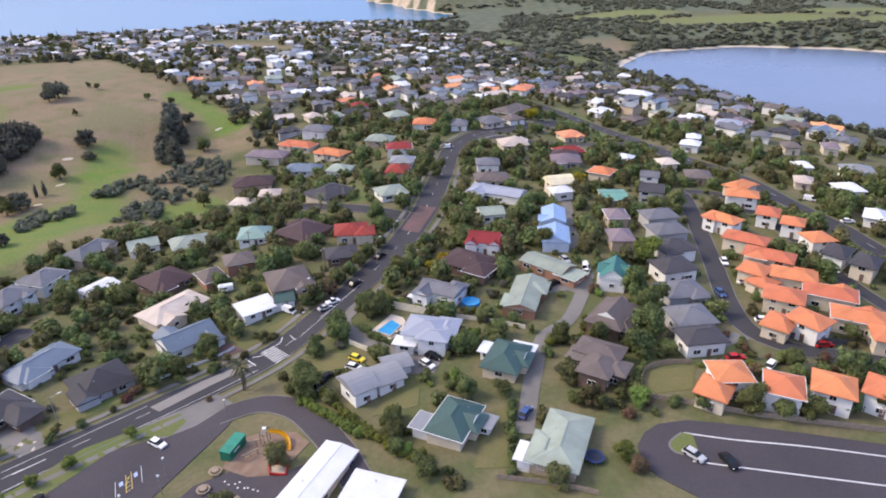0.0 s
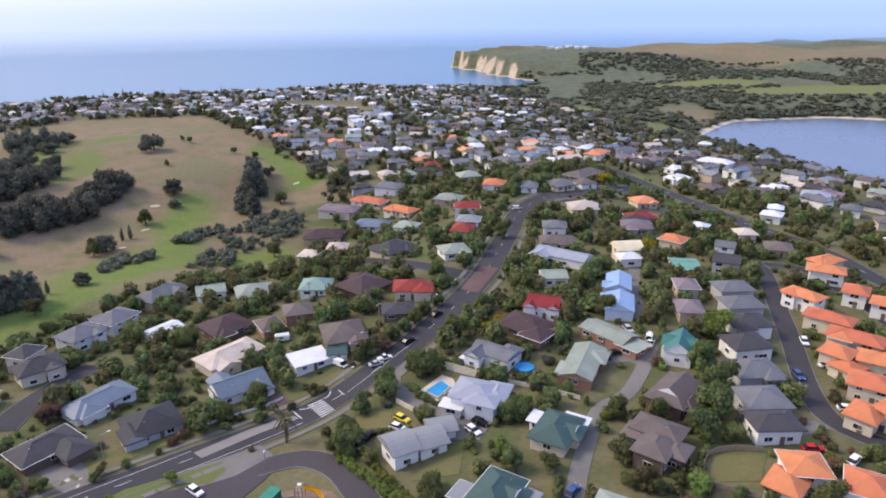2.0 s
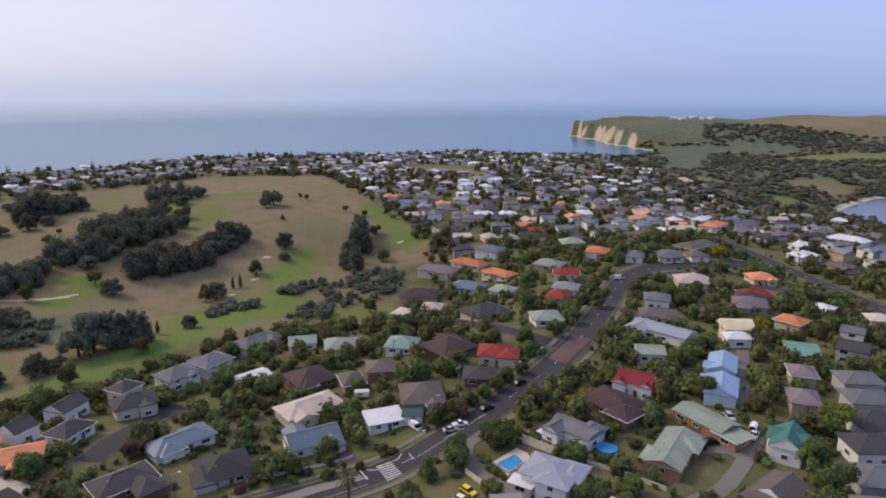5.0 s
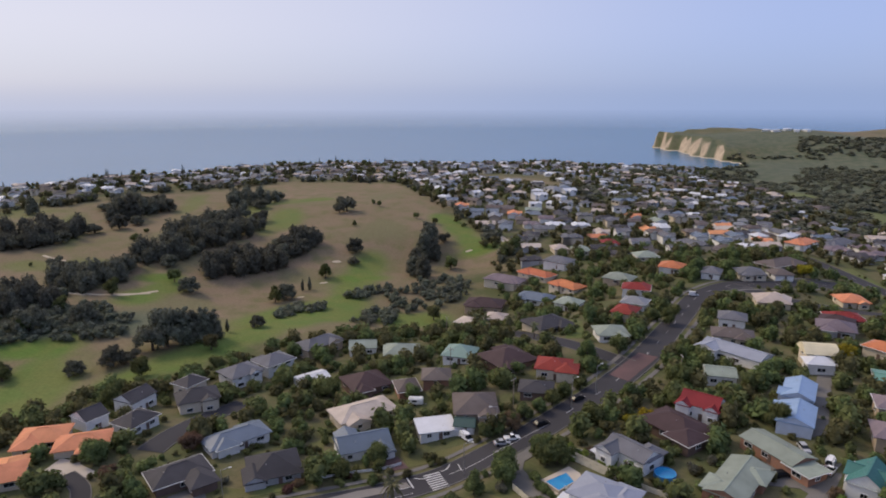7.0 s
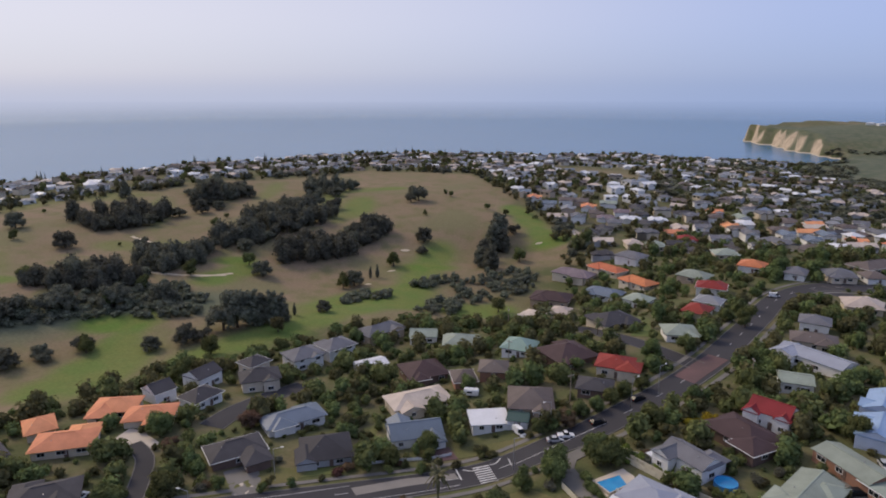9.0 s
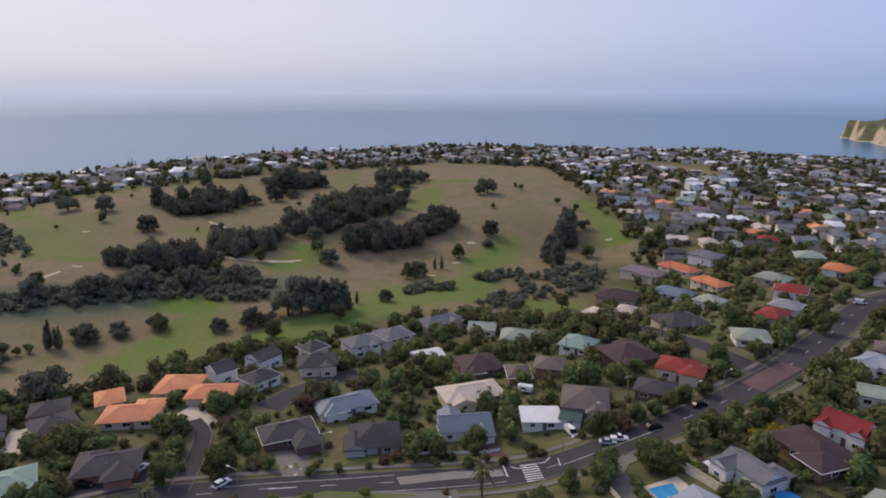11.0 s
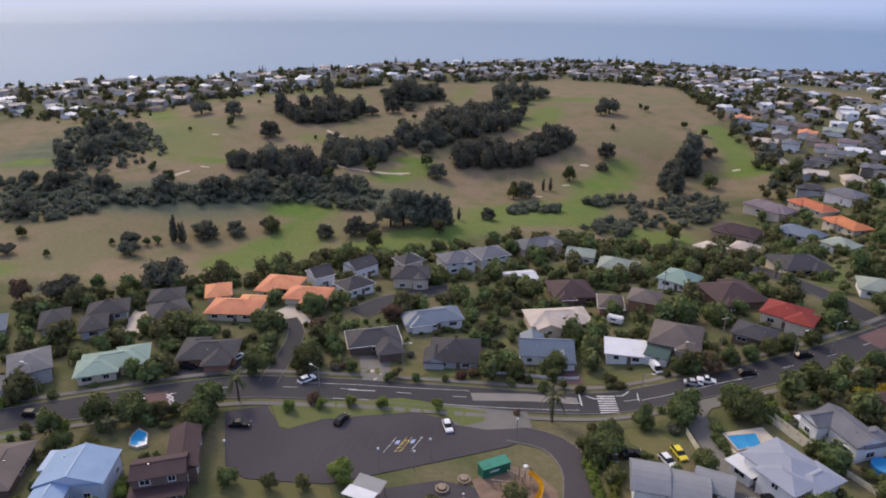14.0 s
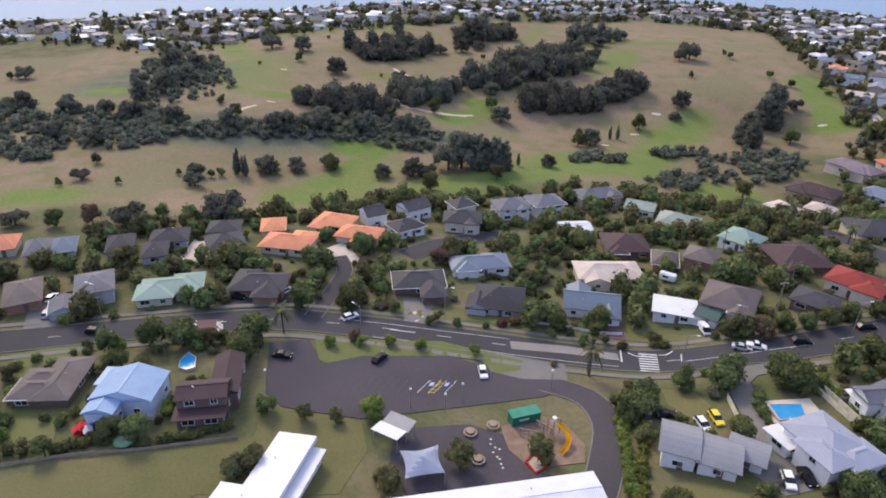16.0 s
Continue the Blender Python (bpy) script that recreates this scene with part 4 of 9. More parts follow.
def tree_shape(kind, seed):
    """Trunk mesh and crown (verts, faces) of a tree of unit kind, base at the origin."""
    rng = np.random.default_rng(seed)
    bm = bmesh.new()
    if kind in ("broad", "olive", "bright", "yellow", "rust"):
        R = 2.7
        blobs = [(0, 0, 3.9, 1.9)]
        for k in range(10):
            a, r = k * 2.4 + rng.uniform(-0.3, 0.3), R * rng.uniform(0.45, 0.75)
            blobs.append((r * math.cos(a), r * math.sin(a), rng.uniform(1.7, 5.2), rng.uniform(0.9, 1.5)))
        limb(bm, (0, 0, -0.6), (0.1, 0, 2.4), 0.28, 0.2)
        for b in blobs[1:6]:
            limb(bm, (0.1, 0, 2.2), b[:3], 0.13, 0.05, 5)
        crown = leaf_cloud(rng, blobs, 1500, 0.25)
    elif kind == "spread":      # wide flat-topped pine or pohutukawa
        blobs = []
        for k in range(17):
            a, r = k * 2.4, 3.9 * math.sqrt((k + 0.5) / 17)
            top = 6.4 - 0.16 * r * r
            blobs.append((r * math.cos(a), r * math.sin(a), rng.uniform(0.42, 1.0) * top, rng.uniform(1.1, 1.8)))
        limb(bm, (0, 0, -0.8), (0.3, 0.1, 3.4), 0.42, 0.28)
        for b in blobs[6:]:
            limb(bm, (0.3, 0.1, 2.0), b[:3], 0.16, 0.05, 5)
        crown = leaf_cloud(rng, blobs, 1500, 0.36, flat=0.9, fine=0)
    elif kind == "pine":        # tall dark macrocarpa or pine
        blobs = []
        for k in range(17):
            z = 1.8 + 14 * (k + rng.uniform(0, 0.6)) / 17
            r = 3.9 * (1 - (z / 18.5) ** 2.2) + 0.7
            a = k * 2.4
            blobs.append((r * 0.62 * math.cos(a), r * 0.62 * math.sin(a), z, max(0.9, r * rng.uniform(0.5, 0.72))))
        limb(bm, (0, 0, -1), (0, 0, 9), 0.6, 0.3)
        limb(bm, (0, 0, 9), (0, 0, 15.5), 0.3, 0.08)
        crown = leaf_cloud(rng, blobs, 1700, 0.5, fine=0)
    elif kind == "column":
        blobs = [(rng.uniform(-.2, .2), rng.uniform(-.2, .2), z, 1.25 * (1 - abs(z - 3.2) / 7.5)) for z in np.arange(0.9, 8.2, 0.9)]
        limb(bm, (0, 0, -0.6), (0, 0, 6), 0.22, 0.06)
        crown = leaf_cloud(rng, blobs, 800, 0.27, fine=0)
    elif kind == "norfolk":     # tiers on a straight mast
        limb(bm, (0, 0, -1), (0, 0, 20), 0.45, 0.06)
        blobs = []
        for k, z in enumerate(np.arange(3, 20, 1.35)):
            r = 3.6 * (1 - z / 21.5)
            for q in range(5):
                a = q * math.tau / 5 + k
                blobs.append((r * 0.6 * math.cos(a), r * 0.6 * math.sin(a), z + 0.2, max(0.3, r * 0.42)))
        crown = leaf_cloud(rng, blobs, 900, 0.42, core=0.55, flat=0.35, fine=0)
    elif kind == "palm":
        limb(bm, (0, 0, -0.5), (0.15, 0.05, 4.6), 0.22, 0.15, 8)
        verts, faces = [], []
        for q in range(22):
            a, rise = q * 2.4, rng.uniform(-0.4, 1.1)
            length = rng.uniform(1.7, 2.4)
            pts = []
            for s in np.linspace(0, 1, 6):
                r = length * s
                pts.append((0.15 + r * math.cos(a), 0.05 + r * math.sin(a), 4.6 + rise * r - 0.42 * r * r * (0.6 + 0.4 * (rise < 0.3))))
            sx, sy = -math.sin(a), math.cos(a)
            for s in range(5):
                w0, w1 = 0.34 * math.sin(math.pi * (s + 0.4) / 6), 0.34 * math.sin(math.pi * min(0.97, (s + 1.4) / 6))
                k = len(verts)
                p, q2 = pts[s], pts[s + 1]
                verts += [(p[0] + sx * w0, p[1] + sy * w0, p[2] - 0.12), p, (p[0] - sx * w0, p[1] - sy * w0, p[2] - 0.12),
                          (q2[0] + sx * w1, q2[1] + sy * w1, q2[2] - 0.12), q2, (q2[0] - sx * w1, q2[1] - sy * w1, q2[2] - 0.12)]
                faces += [[k, k + 1, k + 4, k + 3], [k + 1, k + 2, k + 5, k + 4]]
        crown = (verts, faces)
    return bm, crown


TREES = {}
TREE_LABEL = {"broad": "leafy green garden tree with a rounded crown", "olive": "olive-green evergreen tree with a ragged crown", "bright": "fresh light green garden tree",
              "yellow": "golden yellow garden tree", "rust": "garden tree with rust-brown foliage", "spread": "wide spreading dark evergreen on the golf course",
              "pine": "tall dark old pine with a dense crown", "column": "narrow upright dark conifer", "norfolk": "tiered pine on the ridge above the sea",
              "palm": "cabbage palm with a tuft of arching leaves"}
TREE_LEAF = {"spread": "dark", "pine": "dark", "column": "dark", "norfolk": "dark"}


def again(proto, m):
    """A copy of a scaled thing at the pose m, which brings its own scale."""
    return copy_thing(proto, m @ Matrix.Diagonal((1 / proto.scale[0], 1 / proto.scale[1], 1 / proto.scale[2], 1)))


def tree(kind, x, y, size=1.0, label="", stretch=1.0, variety=3):
    v = int(abs(x * 7.3 + y * 3.1)) % variety
    m = pose(x, y, up(x, y), 0, 0, (x * 37 + y * 53) % 360) @ Matrix.Diagonal((size, size, size * stretch, 1))
    if (kind, v) in TREES:
        ob = again(TREES[kind, v], m)
    else:
        ob = new("tree")
        bm, crown = tree_shape(kind, 100 * v + len(kind) * 7 + ord(kind[0]))
        part("trunk", bm, BARK, ob)
        link("crown", *crown, LEAF[TREE_LEAF.get(kind, kind)], ob)
        ob.matrix_basis = m
        TREES[kind, v] = ob
        tagged(ob, TREE_LABEL[kind], "tree")
    return tagged(ob, label) if label else ob


SHRUBS = {}


def shrub(x, y, size=1.0, tone="broad", tall=1.0):
    v = int(abs(x * 5.7 + y * 9.1)) % 3
    m = pose(x, y, up(x, y) - 0.05, 0, 0, (x * 91 + y * 17) % 360) @ Matrix.Diagonal((size, size, size * tall, 1))
    if (tone, v) not in SHRUBS:
        rng = np.random.default_rng(900 + v + 10 * len(tone))
        blobs = [(rng.uniform(-.7, .7), rng.uniform(-.7, .7), rng.uniform(0.45, 1.1), rng.uniform(0.55, 0.85)) for _ in range(5)]
        ob = link("shrub", *leaf_cloud(rng, blobs, 380, 0.18, fine=0), LEAF[tone])
        ob.matrix_basis = m
        SHRUBS[tone, v] = ob
        return tagged(ob, {"broad": "rounded mid-green leafy garden shrub", "olive": "olive-green scrubby garden bush", "dark": "dark evergreen bush in a garden", "bright": "light green leafy garden bush",
                           "rust": "reddish-brown leafy garden bush", "yellow": "golden leafy garden bush", "palm": "spiky pale green plant"}[tone], "shrub")
    return again(SHRUBS[tone, v], m)


def fast_mesh(name, verts, tris, material):
    me = bpy.data.meshes.new(name)
    n, f = len(verts), len(tris)
    me.vertices.add(n)
    me.loops.add(3 * f)
    me.polygons.add(f)
    me.vertices.foreach_set("co", np.asarray(verts, np.float32).reshape(-1))
    me.loops.foreach_set("vertex_index", np.asarray(tris, np.int32).reshape(-1))
    me.polygons.foreach_set("loop_start", np.arange(0, 3 * f, 3, dtype=np.int32))
    me.update(calc_edges=True)
    me.materials.append(material)
    return new(name, me)


def as_tris(verts, faces):
    t = [(f[0], f[k], f[k + 1]) for f in faces for k in range(1, len(f) - 1)]
    return np.array(verts, np.float32), np.array(t, np.int32)


CLUMPS = {}


def clumps(leaves):
    """A few clump shapes, one metre in radius and about two high, to be joined into thickets."""
    if leaves not in CLUMPS:
        made = []
        for seed in range(7):
            r = np.random.default_rng(50 + seed)
            blobs = [(r.uniform(-.45, .45), r.uniform(-.45, .45), r.uniform(0.45, 1.35), r.uniform(0.5, 0.75)) for _ in range(3 if leaves < 150 else 4)]
            made.append(as_tris(*leaf_cloud(r, blobs, leaves, min(0.36, 0.17 * math.sqrt(220 / leaves)), core=0.76, fine=0)))
        CLUMPS[leaves] = made
    return CLUMPS[leaves]


def thicket(name, label, spots, tone, leaves=40, seed=1, category="woodland"):
    """Many clumps of trees or bushes that nobody could count, as one mesh. spots: (x, y, radius, height)."""
    r = np.random.default_rng(seed)
    shapes = clumps(leaves)
    S = np.array(spots, float)
    Z = land(S[:, 0], S[:, 1])
    V, T, k = [], [], 0
    for (x, y, rad, h), z in zip(S, Z):
        v, t = shapes[r.integers(len(shapes))]
        a = r.uniform(0, 6.28)
        c, s = math.cos(a), math.sin(a)
        w = np.column_stack([(v[:, 0] * c - v[:, 1] * s) * rad + x, (v[:, 0] * s + v[:, 1] * c) * rad + y, v[:, 2] * h / 2 + z - 0.1])
        V.append(w)
        T.append(t + k)
        k += len(v)
    return tagged(fast_mesh(name, np.concatenate(V), np.concatenate(T), LEAF[tone]), label, category, kind="stuff")


def fence(pts, label, material=None, height=1.5, gap=2.4, board=True):
    line = curve_through(pts, gap)
    root = new("fence")
    x0, y0 = line[0]
    z0 = up(x0, y0)
    root.matrix_basis = pose(x0, y0, z0)
    material = material or TIMBER
    for (ax, ay), (bx, by) in zip(line, line[1:]):
        za, zb = up(ax, ay) - z0, up(bx, by) - z0
        d = math.hypot(bx - ax, by - ay)
        turn, rise = math.degrees(math.atan2(by - ay, bx - ax)), math.degrees(math.atan2(zb - za, d))
        post = new("post", shared(("post", height, material.name), lambda: boxes((-0.06, 0.06, -0.06, 0.06, -0.3, height + 0.05)), material))
        post.parent, post.matrix_basis = root, pose(ax - x0, ay - y0, za)
        if board:
            k = round(d, 1)
            pan = new("panel", shared(("panel", k, height, material.name), lambda: boxes((0, k, -0.02, 0.02, 0.1, height)), material))
        else:
            k = round(d, 1)
            pan = new("rail", shared(("rail", k, height, material.name), lambda: boxes((0, k, -0.03, 0.03, height - 0.12, height), (0, k, -0.03, 0.03, height * 0.5, height * 0.5 + 0.1)), material))
        pan.parent, pan.matrix_basis = root, pose(ax - x0, ay - y0, za, 0, -rise, turn)
    return tagged(root, label, "fence")


def grove(poly, count, size):
    """Big dark trees packed in an outline: a shelter belt on the golf course."""
    rng = random.Random(int(abs(poly[0][0] * 3 + poly[0][1])))
    xs, ys = [p[0] for p in poly], [p[1] for p in poly]
    spots = []
    while len(spots) < count * 3:
        x, y = rng.uniform(min(xs), max(xs)), rng.uniform(min(ys), max(ys))
        if shore(x, y, poly) > -3:
            r = size * rng.uniform(1.5, 3.0)
            spots.append((x, y, r, r * rng.uniform(1.8, 3.2)))
    thicket("shelter_belt", "dense shelter belt of dark pines on the hill", spots, "dark", leaves=330, seed=count)


def hedge(pts, count, tone="broad"):
    line = curve_through(pts, 1.0)
    rng = random.Random(count)
    spots = []
    for k in range(count * 2):
        x, y = line[int(k * (len(line) - 1) / max(1, 2 * count - 1))]
        r = rng.uniform(0.8, 1.3)
        spots.append((float(x) + rng.uniform(-.5, .5), float(y) + rng.uniform(-.5, .5), r, r * rng.uniform(1.3, 2.0)))
    ob = thicket("hedge", "loose green garden hedge of mixed bushes", spots, tone, leaves=240, seed=count, category="hedge")
    del ob["kind"]
    return ob


def bollard_lamp(x, y, height=5.5, label="slim grey lamp post with a pale globe head"):
    root = new("street_lamp")
    root.matrix_basis = pose(x, y, up(x, y) + 0.1)
    bm = bmesh.new()
    limb(bm, (0, 0, -0.3), (0, 0, height), 0.09, 0.06, 8)
    part("pole", bm, METAL, root)
    bm = bmesh.new()
    bmesh.ops.create_icosphere(bm, subdivisions=2, radius=0.28)
    part("lamp_head", bm, FASCIA, root, "pale globe lamp").matrix_basis = pose(0, 0, height + 0.15)
    return tagged(root, label, "street lamp")


def street_lamp(x, y, turn, height=8.5):
    root = new("street_lamp")
    root.matrix_basis = pose(x, y, up(x, y) + 0.1, 0, 0, turn)
    bm = bmesh.new()
    limb(bm, (0, 0, -0.3), (0, 0, height), 0.11, 0.07, 8)
    part("pole", bm, METAL, root)
    bm = bmesh.new()
    limb(bm, (0, 0, height - 0.1), (1.9, 0, height + 0.35), 0.05, 0.04, 6)
    part("arm", bm, METAL, root)
    part("lamp_head", boxes((1.7, 2.5, -0.14, 0.14, height + 0.28, height + 0.42)), FASCIA, root)
    return tagged(root, "tall galvanised street lamp at the kerb", "street lamp")


def power_pole(x, y, turn):
    root = new("power_pole")
    root.matrix_basis = pose(x, y, up(x, y), 0, 0, turn)
    bm = bmesh.new()
    limb(bm, (0, 0, -0.4), (0, 0, 9.5), 0.16, 0.11, 8)
    part("pole", bm, TIMBER, root)
    part("crossarm", boxes((-1.1, 1.1, -0.06, 0.06, 8.7, 8.85)), TIMBER, root)
    for k in (-0.95, -0.35, 0.35, 0.95):
        part("insulator", boxes((k - 0.05, k + 0.05, -0.05, 0.05, 8.85, 9.05)), FASCIA, root)
    return tagged(root, "weathered timber power pole with a crossarm", "power pole")


def pool(corners, label, surround=None):
    if surround:
        patch("terrace", surround, PALECONC, "pale paved pool terrace", "terrace", 0.42, 0.5)
    root = new("swimming_pool")
    cx, cy = sum(p[0] for p in corners) / len(corners), sum(p[1] for p in corners) / len(corners)
    z = max(up(x, y) for x, y in corners) + 0.5
    root.matrix_basis = pose(cx, cy, z)
    bm = bmesh.new()
    inner = [bm.verts.new((x - cx, y - cy, 0.0)) for x, y in corners]
    outer = [bm.verts.new(((x - cx) * 1.10, (y - cy) * 1.10, 0.0)) for x, y in corners]
    up1 = [bm.verts.new((v.co.x, v.co.y, 0.08)) for v in inner]
    up2 = [bm.verts.new((v.co.x, v.co.y, 0.08)) for v in outer]
    low = [bm.verts.new((v.co.x, v.co.y, -0.9)) for v in outer]
    n = len(corners)
    for i in range(n):
        j = (i + 1) % n
        bm.faces.new((inner[i], inner[j], up1[j], up1[i]))
        bm.faces.new((up1[i], up1[j], up2[j], up2[i]))
        bm.faces.new((up2[i], up2[j], low[j], low[i]))
    part("coping", bm, PALECONC, root, "pale stone coping")
    bm = bmesh.new()
    bm.faces.new([bm.verts.new((x - cx, y - cy, 0.02)) for x, y in corners])
    part("pool_water", bm, WATER, root, "still bright blue water")
    NO_PLANTS.append((cx, cy, 5))
    return tagged(root, label, "swimming pool")


def round_pool(x, y, r, label):
    root = new("above_ground_pool")
    root.matrix_basis = pose(x, y, up(x, y))
    bm = bmesh.new()
    n = 28
    rows = [[bm.verts.new((q * math.cos(math.tau * k / n), q * math.sin(math.tau * k / n), z)) for k in range(n)] for q, z in ((r, -0.4), (r, 1.15), (r - 0.15, 1.15), (r - 0.15, 0.9))]
    for p, q in zip(rows, rows[1:]):
        for k in range(n):
            bm.faces.new((p[k], p[(k + 1) % n], q[(k + 1) % n], q[k]))
    part("pool_wall", bm, mat("pool_liner", (0.06, 0.28, 0.62), 0.5), root)
    bm = bmesh.new()
    bm.faces.new([bm.verts.new(((r - 0.1) * math.cos(math.tau * k / n), (r - 0.1) * math.sin(math.tau * k / n), 1.0)) for k in range(n)])
    part("pool_water", bm, WATER, root)
    NO_PLANTS.append((x, y, r + 1))
    return tagged(root, label, "swimming pool")


def trampoline(x, y, tone, label):
    root = new("trampoline")
    root.matrix_basis = pose(x, y, up(x, y) + 0.1)
    bm = bmesh.new()
    n = 20
    rows = [[bm.verts.new((q * math.cos(math.tau * k / n), q * math.sin(math.tau * k / n), z)) for k in range(n)] for q, z in ((1.5, 0.8), (1.9, 0.8), (1.9, 0.88), (1.5, 0.88))]
    for p, q in zip(rows, rows[1:]):
        for k in range(n):
            bm.faces.new((p[k], p[(k + 1) % n], q[(k + 1) % n], q[k]))
    part("padding", bm, mat("trampoline_pad_" + tone, {"green": (0.10, 0.30, 0.14), "blue": (0.02, 0.04, 0.14)}[tone], 0.6), root)
    bm = bmesh.new()
    bmesh.ops.create_circle(bm, cap_ends=True, segments=20, radius=1.55)
    part("mat", bm, mat("trampoline_mat_" + tone, {"green": (0.22, 0.34, 0.24), "blue": (0.02, 0.025, 0.05)}[tone], 0.7), root).matrix_basis = pose(0, 0, 0.84)
    for k in range(4):
        a = math.tau * k / 4
        part("leg", boxes((-0.04, 0.04, -0.04, 0.04, -0.2, 0.82)), METAL, root).matrix_basis = pose(1.7 * math.cos(a), 1.7 * math.sin(a), 0)
    return tagged(root, label, "trampoline")


def shade_sail(corners, label):
    """Peaked fabric canopy on four posts."""
    root = new("shade_sail")
    cx, cy = sum(p[0] for p in corners) / 4, sum(p[1] for p in corners) / 4
    z = up(cx, cy)
    root.matrix_basis = pose(cx, cy, z)
    bm = bmesh.new()
    n = 8
    c = [Vector((x - cx, y - cy, 3.0)) for x, y in corners]
    grid = {}
    for i in range(n + 1):
        for j in range(n + 1):
            u, v = i / n, j / n
            p = c[0].lerp(c[1], u).lerp(c[3].lerp(c[2], u), v)
            e = 1 - 0.14 * (4 * u * (1 - u) * abs(2 * v - 1) + 4 * v * (1 - v) * abs(2 * u - 1))
            h = 1 - max(abs(2 * u - 1), abs(2 * v - 1))
            grid[i, j] = bm.verts.new((p.x * e, p.y * e, 2.75 + 1.6 * h ** 0.9 + 0.25 * (abs(2 * u - 1) * abs(2 * v - 1))))
    for i in range(n):
        for j in range(n):
            bm.faces.new((grid[i, j], grid[i + 1, j], grid[i + 1, j + 1], grid[i, j + 1]))
    bmesh.ops.solidify(bm, geom=bm.faces[:], thickness=0.04)
    part("fabric", bm, mat("sail_fabric", (0.50, 0.55, 0.68), 0.7, spread=0.06), root, "pale blue-grey fabric")
    for p in c:
        part("post", boxes((-0.07, 0.07, -0.07, 0.07, -0.2, 3.0)), METAL, root).matrix_basis = pose(p.x * 0.98, p.y * 0.98, 0)
    part("ridge_pole", boxes((-0.06, 0.06, -0.06, 0.06, 0, 4.3)), METAL, root)
    return tagged(root, label, "shade sail")


def picnic_table(x, y):
    root = new("picnic_table")
    root.matrix_basis = pose(x, y, up(x, y) + 0.2)

    def octagon(r0, r1, z0, z1):
        bm = bmesh.new()
        rows = [[bm.verts.new((q * math.cos(math.tau * (k + 0.5) / 8), q * math.sin(math.tau * (k + 0.5) / 8), z)) for k in range(8)] for q, z in ((r0, z0), (r1, z0), (r1, z1), (r0, z1))]
        for p, q in zip(rows, rows[1:] + rows[:1]):
            for k in range(8):
                bm.faces.new((p[k], p[(k + 1) % 8], q[(k + 1) % 8], q[k]))
        return bm
    part("tabletop", octagon(0.05, 0.8, 0.7, 0.76), TIMBER, root)
    part("bench_ring", octagon(1.05, 1.4, 0.42, 0.48), TIMBER, root)
    part("base", boxes((-0.12, 0.12, -0.12, 0.12, -0.1, 0.7)), TIMBER, root)
    for k in range(4):
        a = math.tau * k / 4
        part("leg", boxes((-0.05, 0.05, -0.05, 0.05, -0.1, 0.44)), TIMBER, root).matrix_basis = pose(1.3 * math.cos(a), 1.3 * math.sin(a), 0)
    return tagged(root, "octagonal timber picnic table with a ring bench", "picnic table", "tables in the school yard")


def green_shed(x, y, yaw):
    root = new("shed")
    root.matrix_basis = pose(x, y, up(x, y) + 0.1, 0, 0, yaw)
    g = mat("shed_green", (0.025, 0.16, 0.10), 0.5, wave=(5, 0), bump=0.4, spread=0.1)
    part("shed_body", boxes((-3, 3, -1.2, 1.2, -0.5, 2.3)), g, root)
    part("roof", boxes((-3.12, 3.12, -1.32, 1.32, 2.3, 2.42)), mat("shed_roof_green", (0.035, 0.22, 0.15), 0.5, wave=(5, 0)), root)
    for k in range(5):
        part("sign_bar", boxes((-1.5 + 0.42 * k, -1.2 + 0.42 * k, -1.235, -1.2, 1.2, 1.6)), FASCIA, root)
    part("door", boxes((1.3, 2.5, -1.24, -1.2, 0.0, 2.0)), g, root)
    return tagged(root, "dark green storage container with pale lettering bars", "shed")


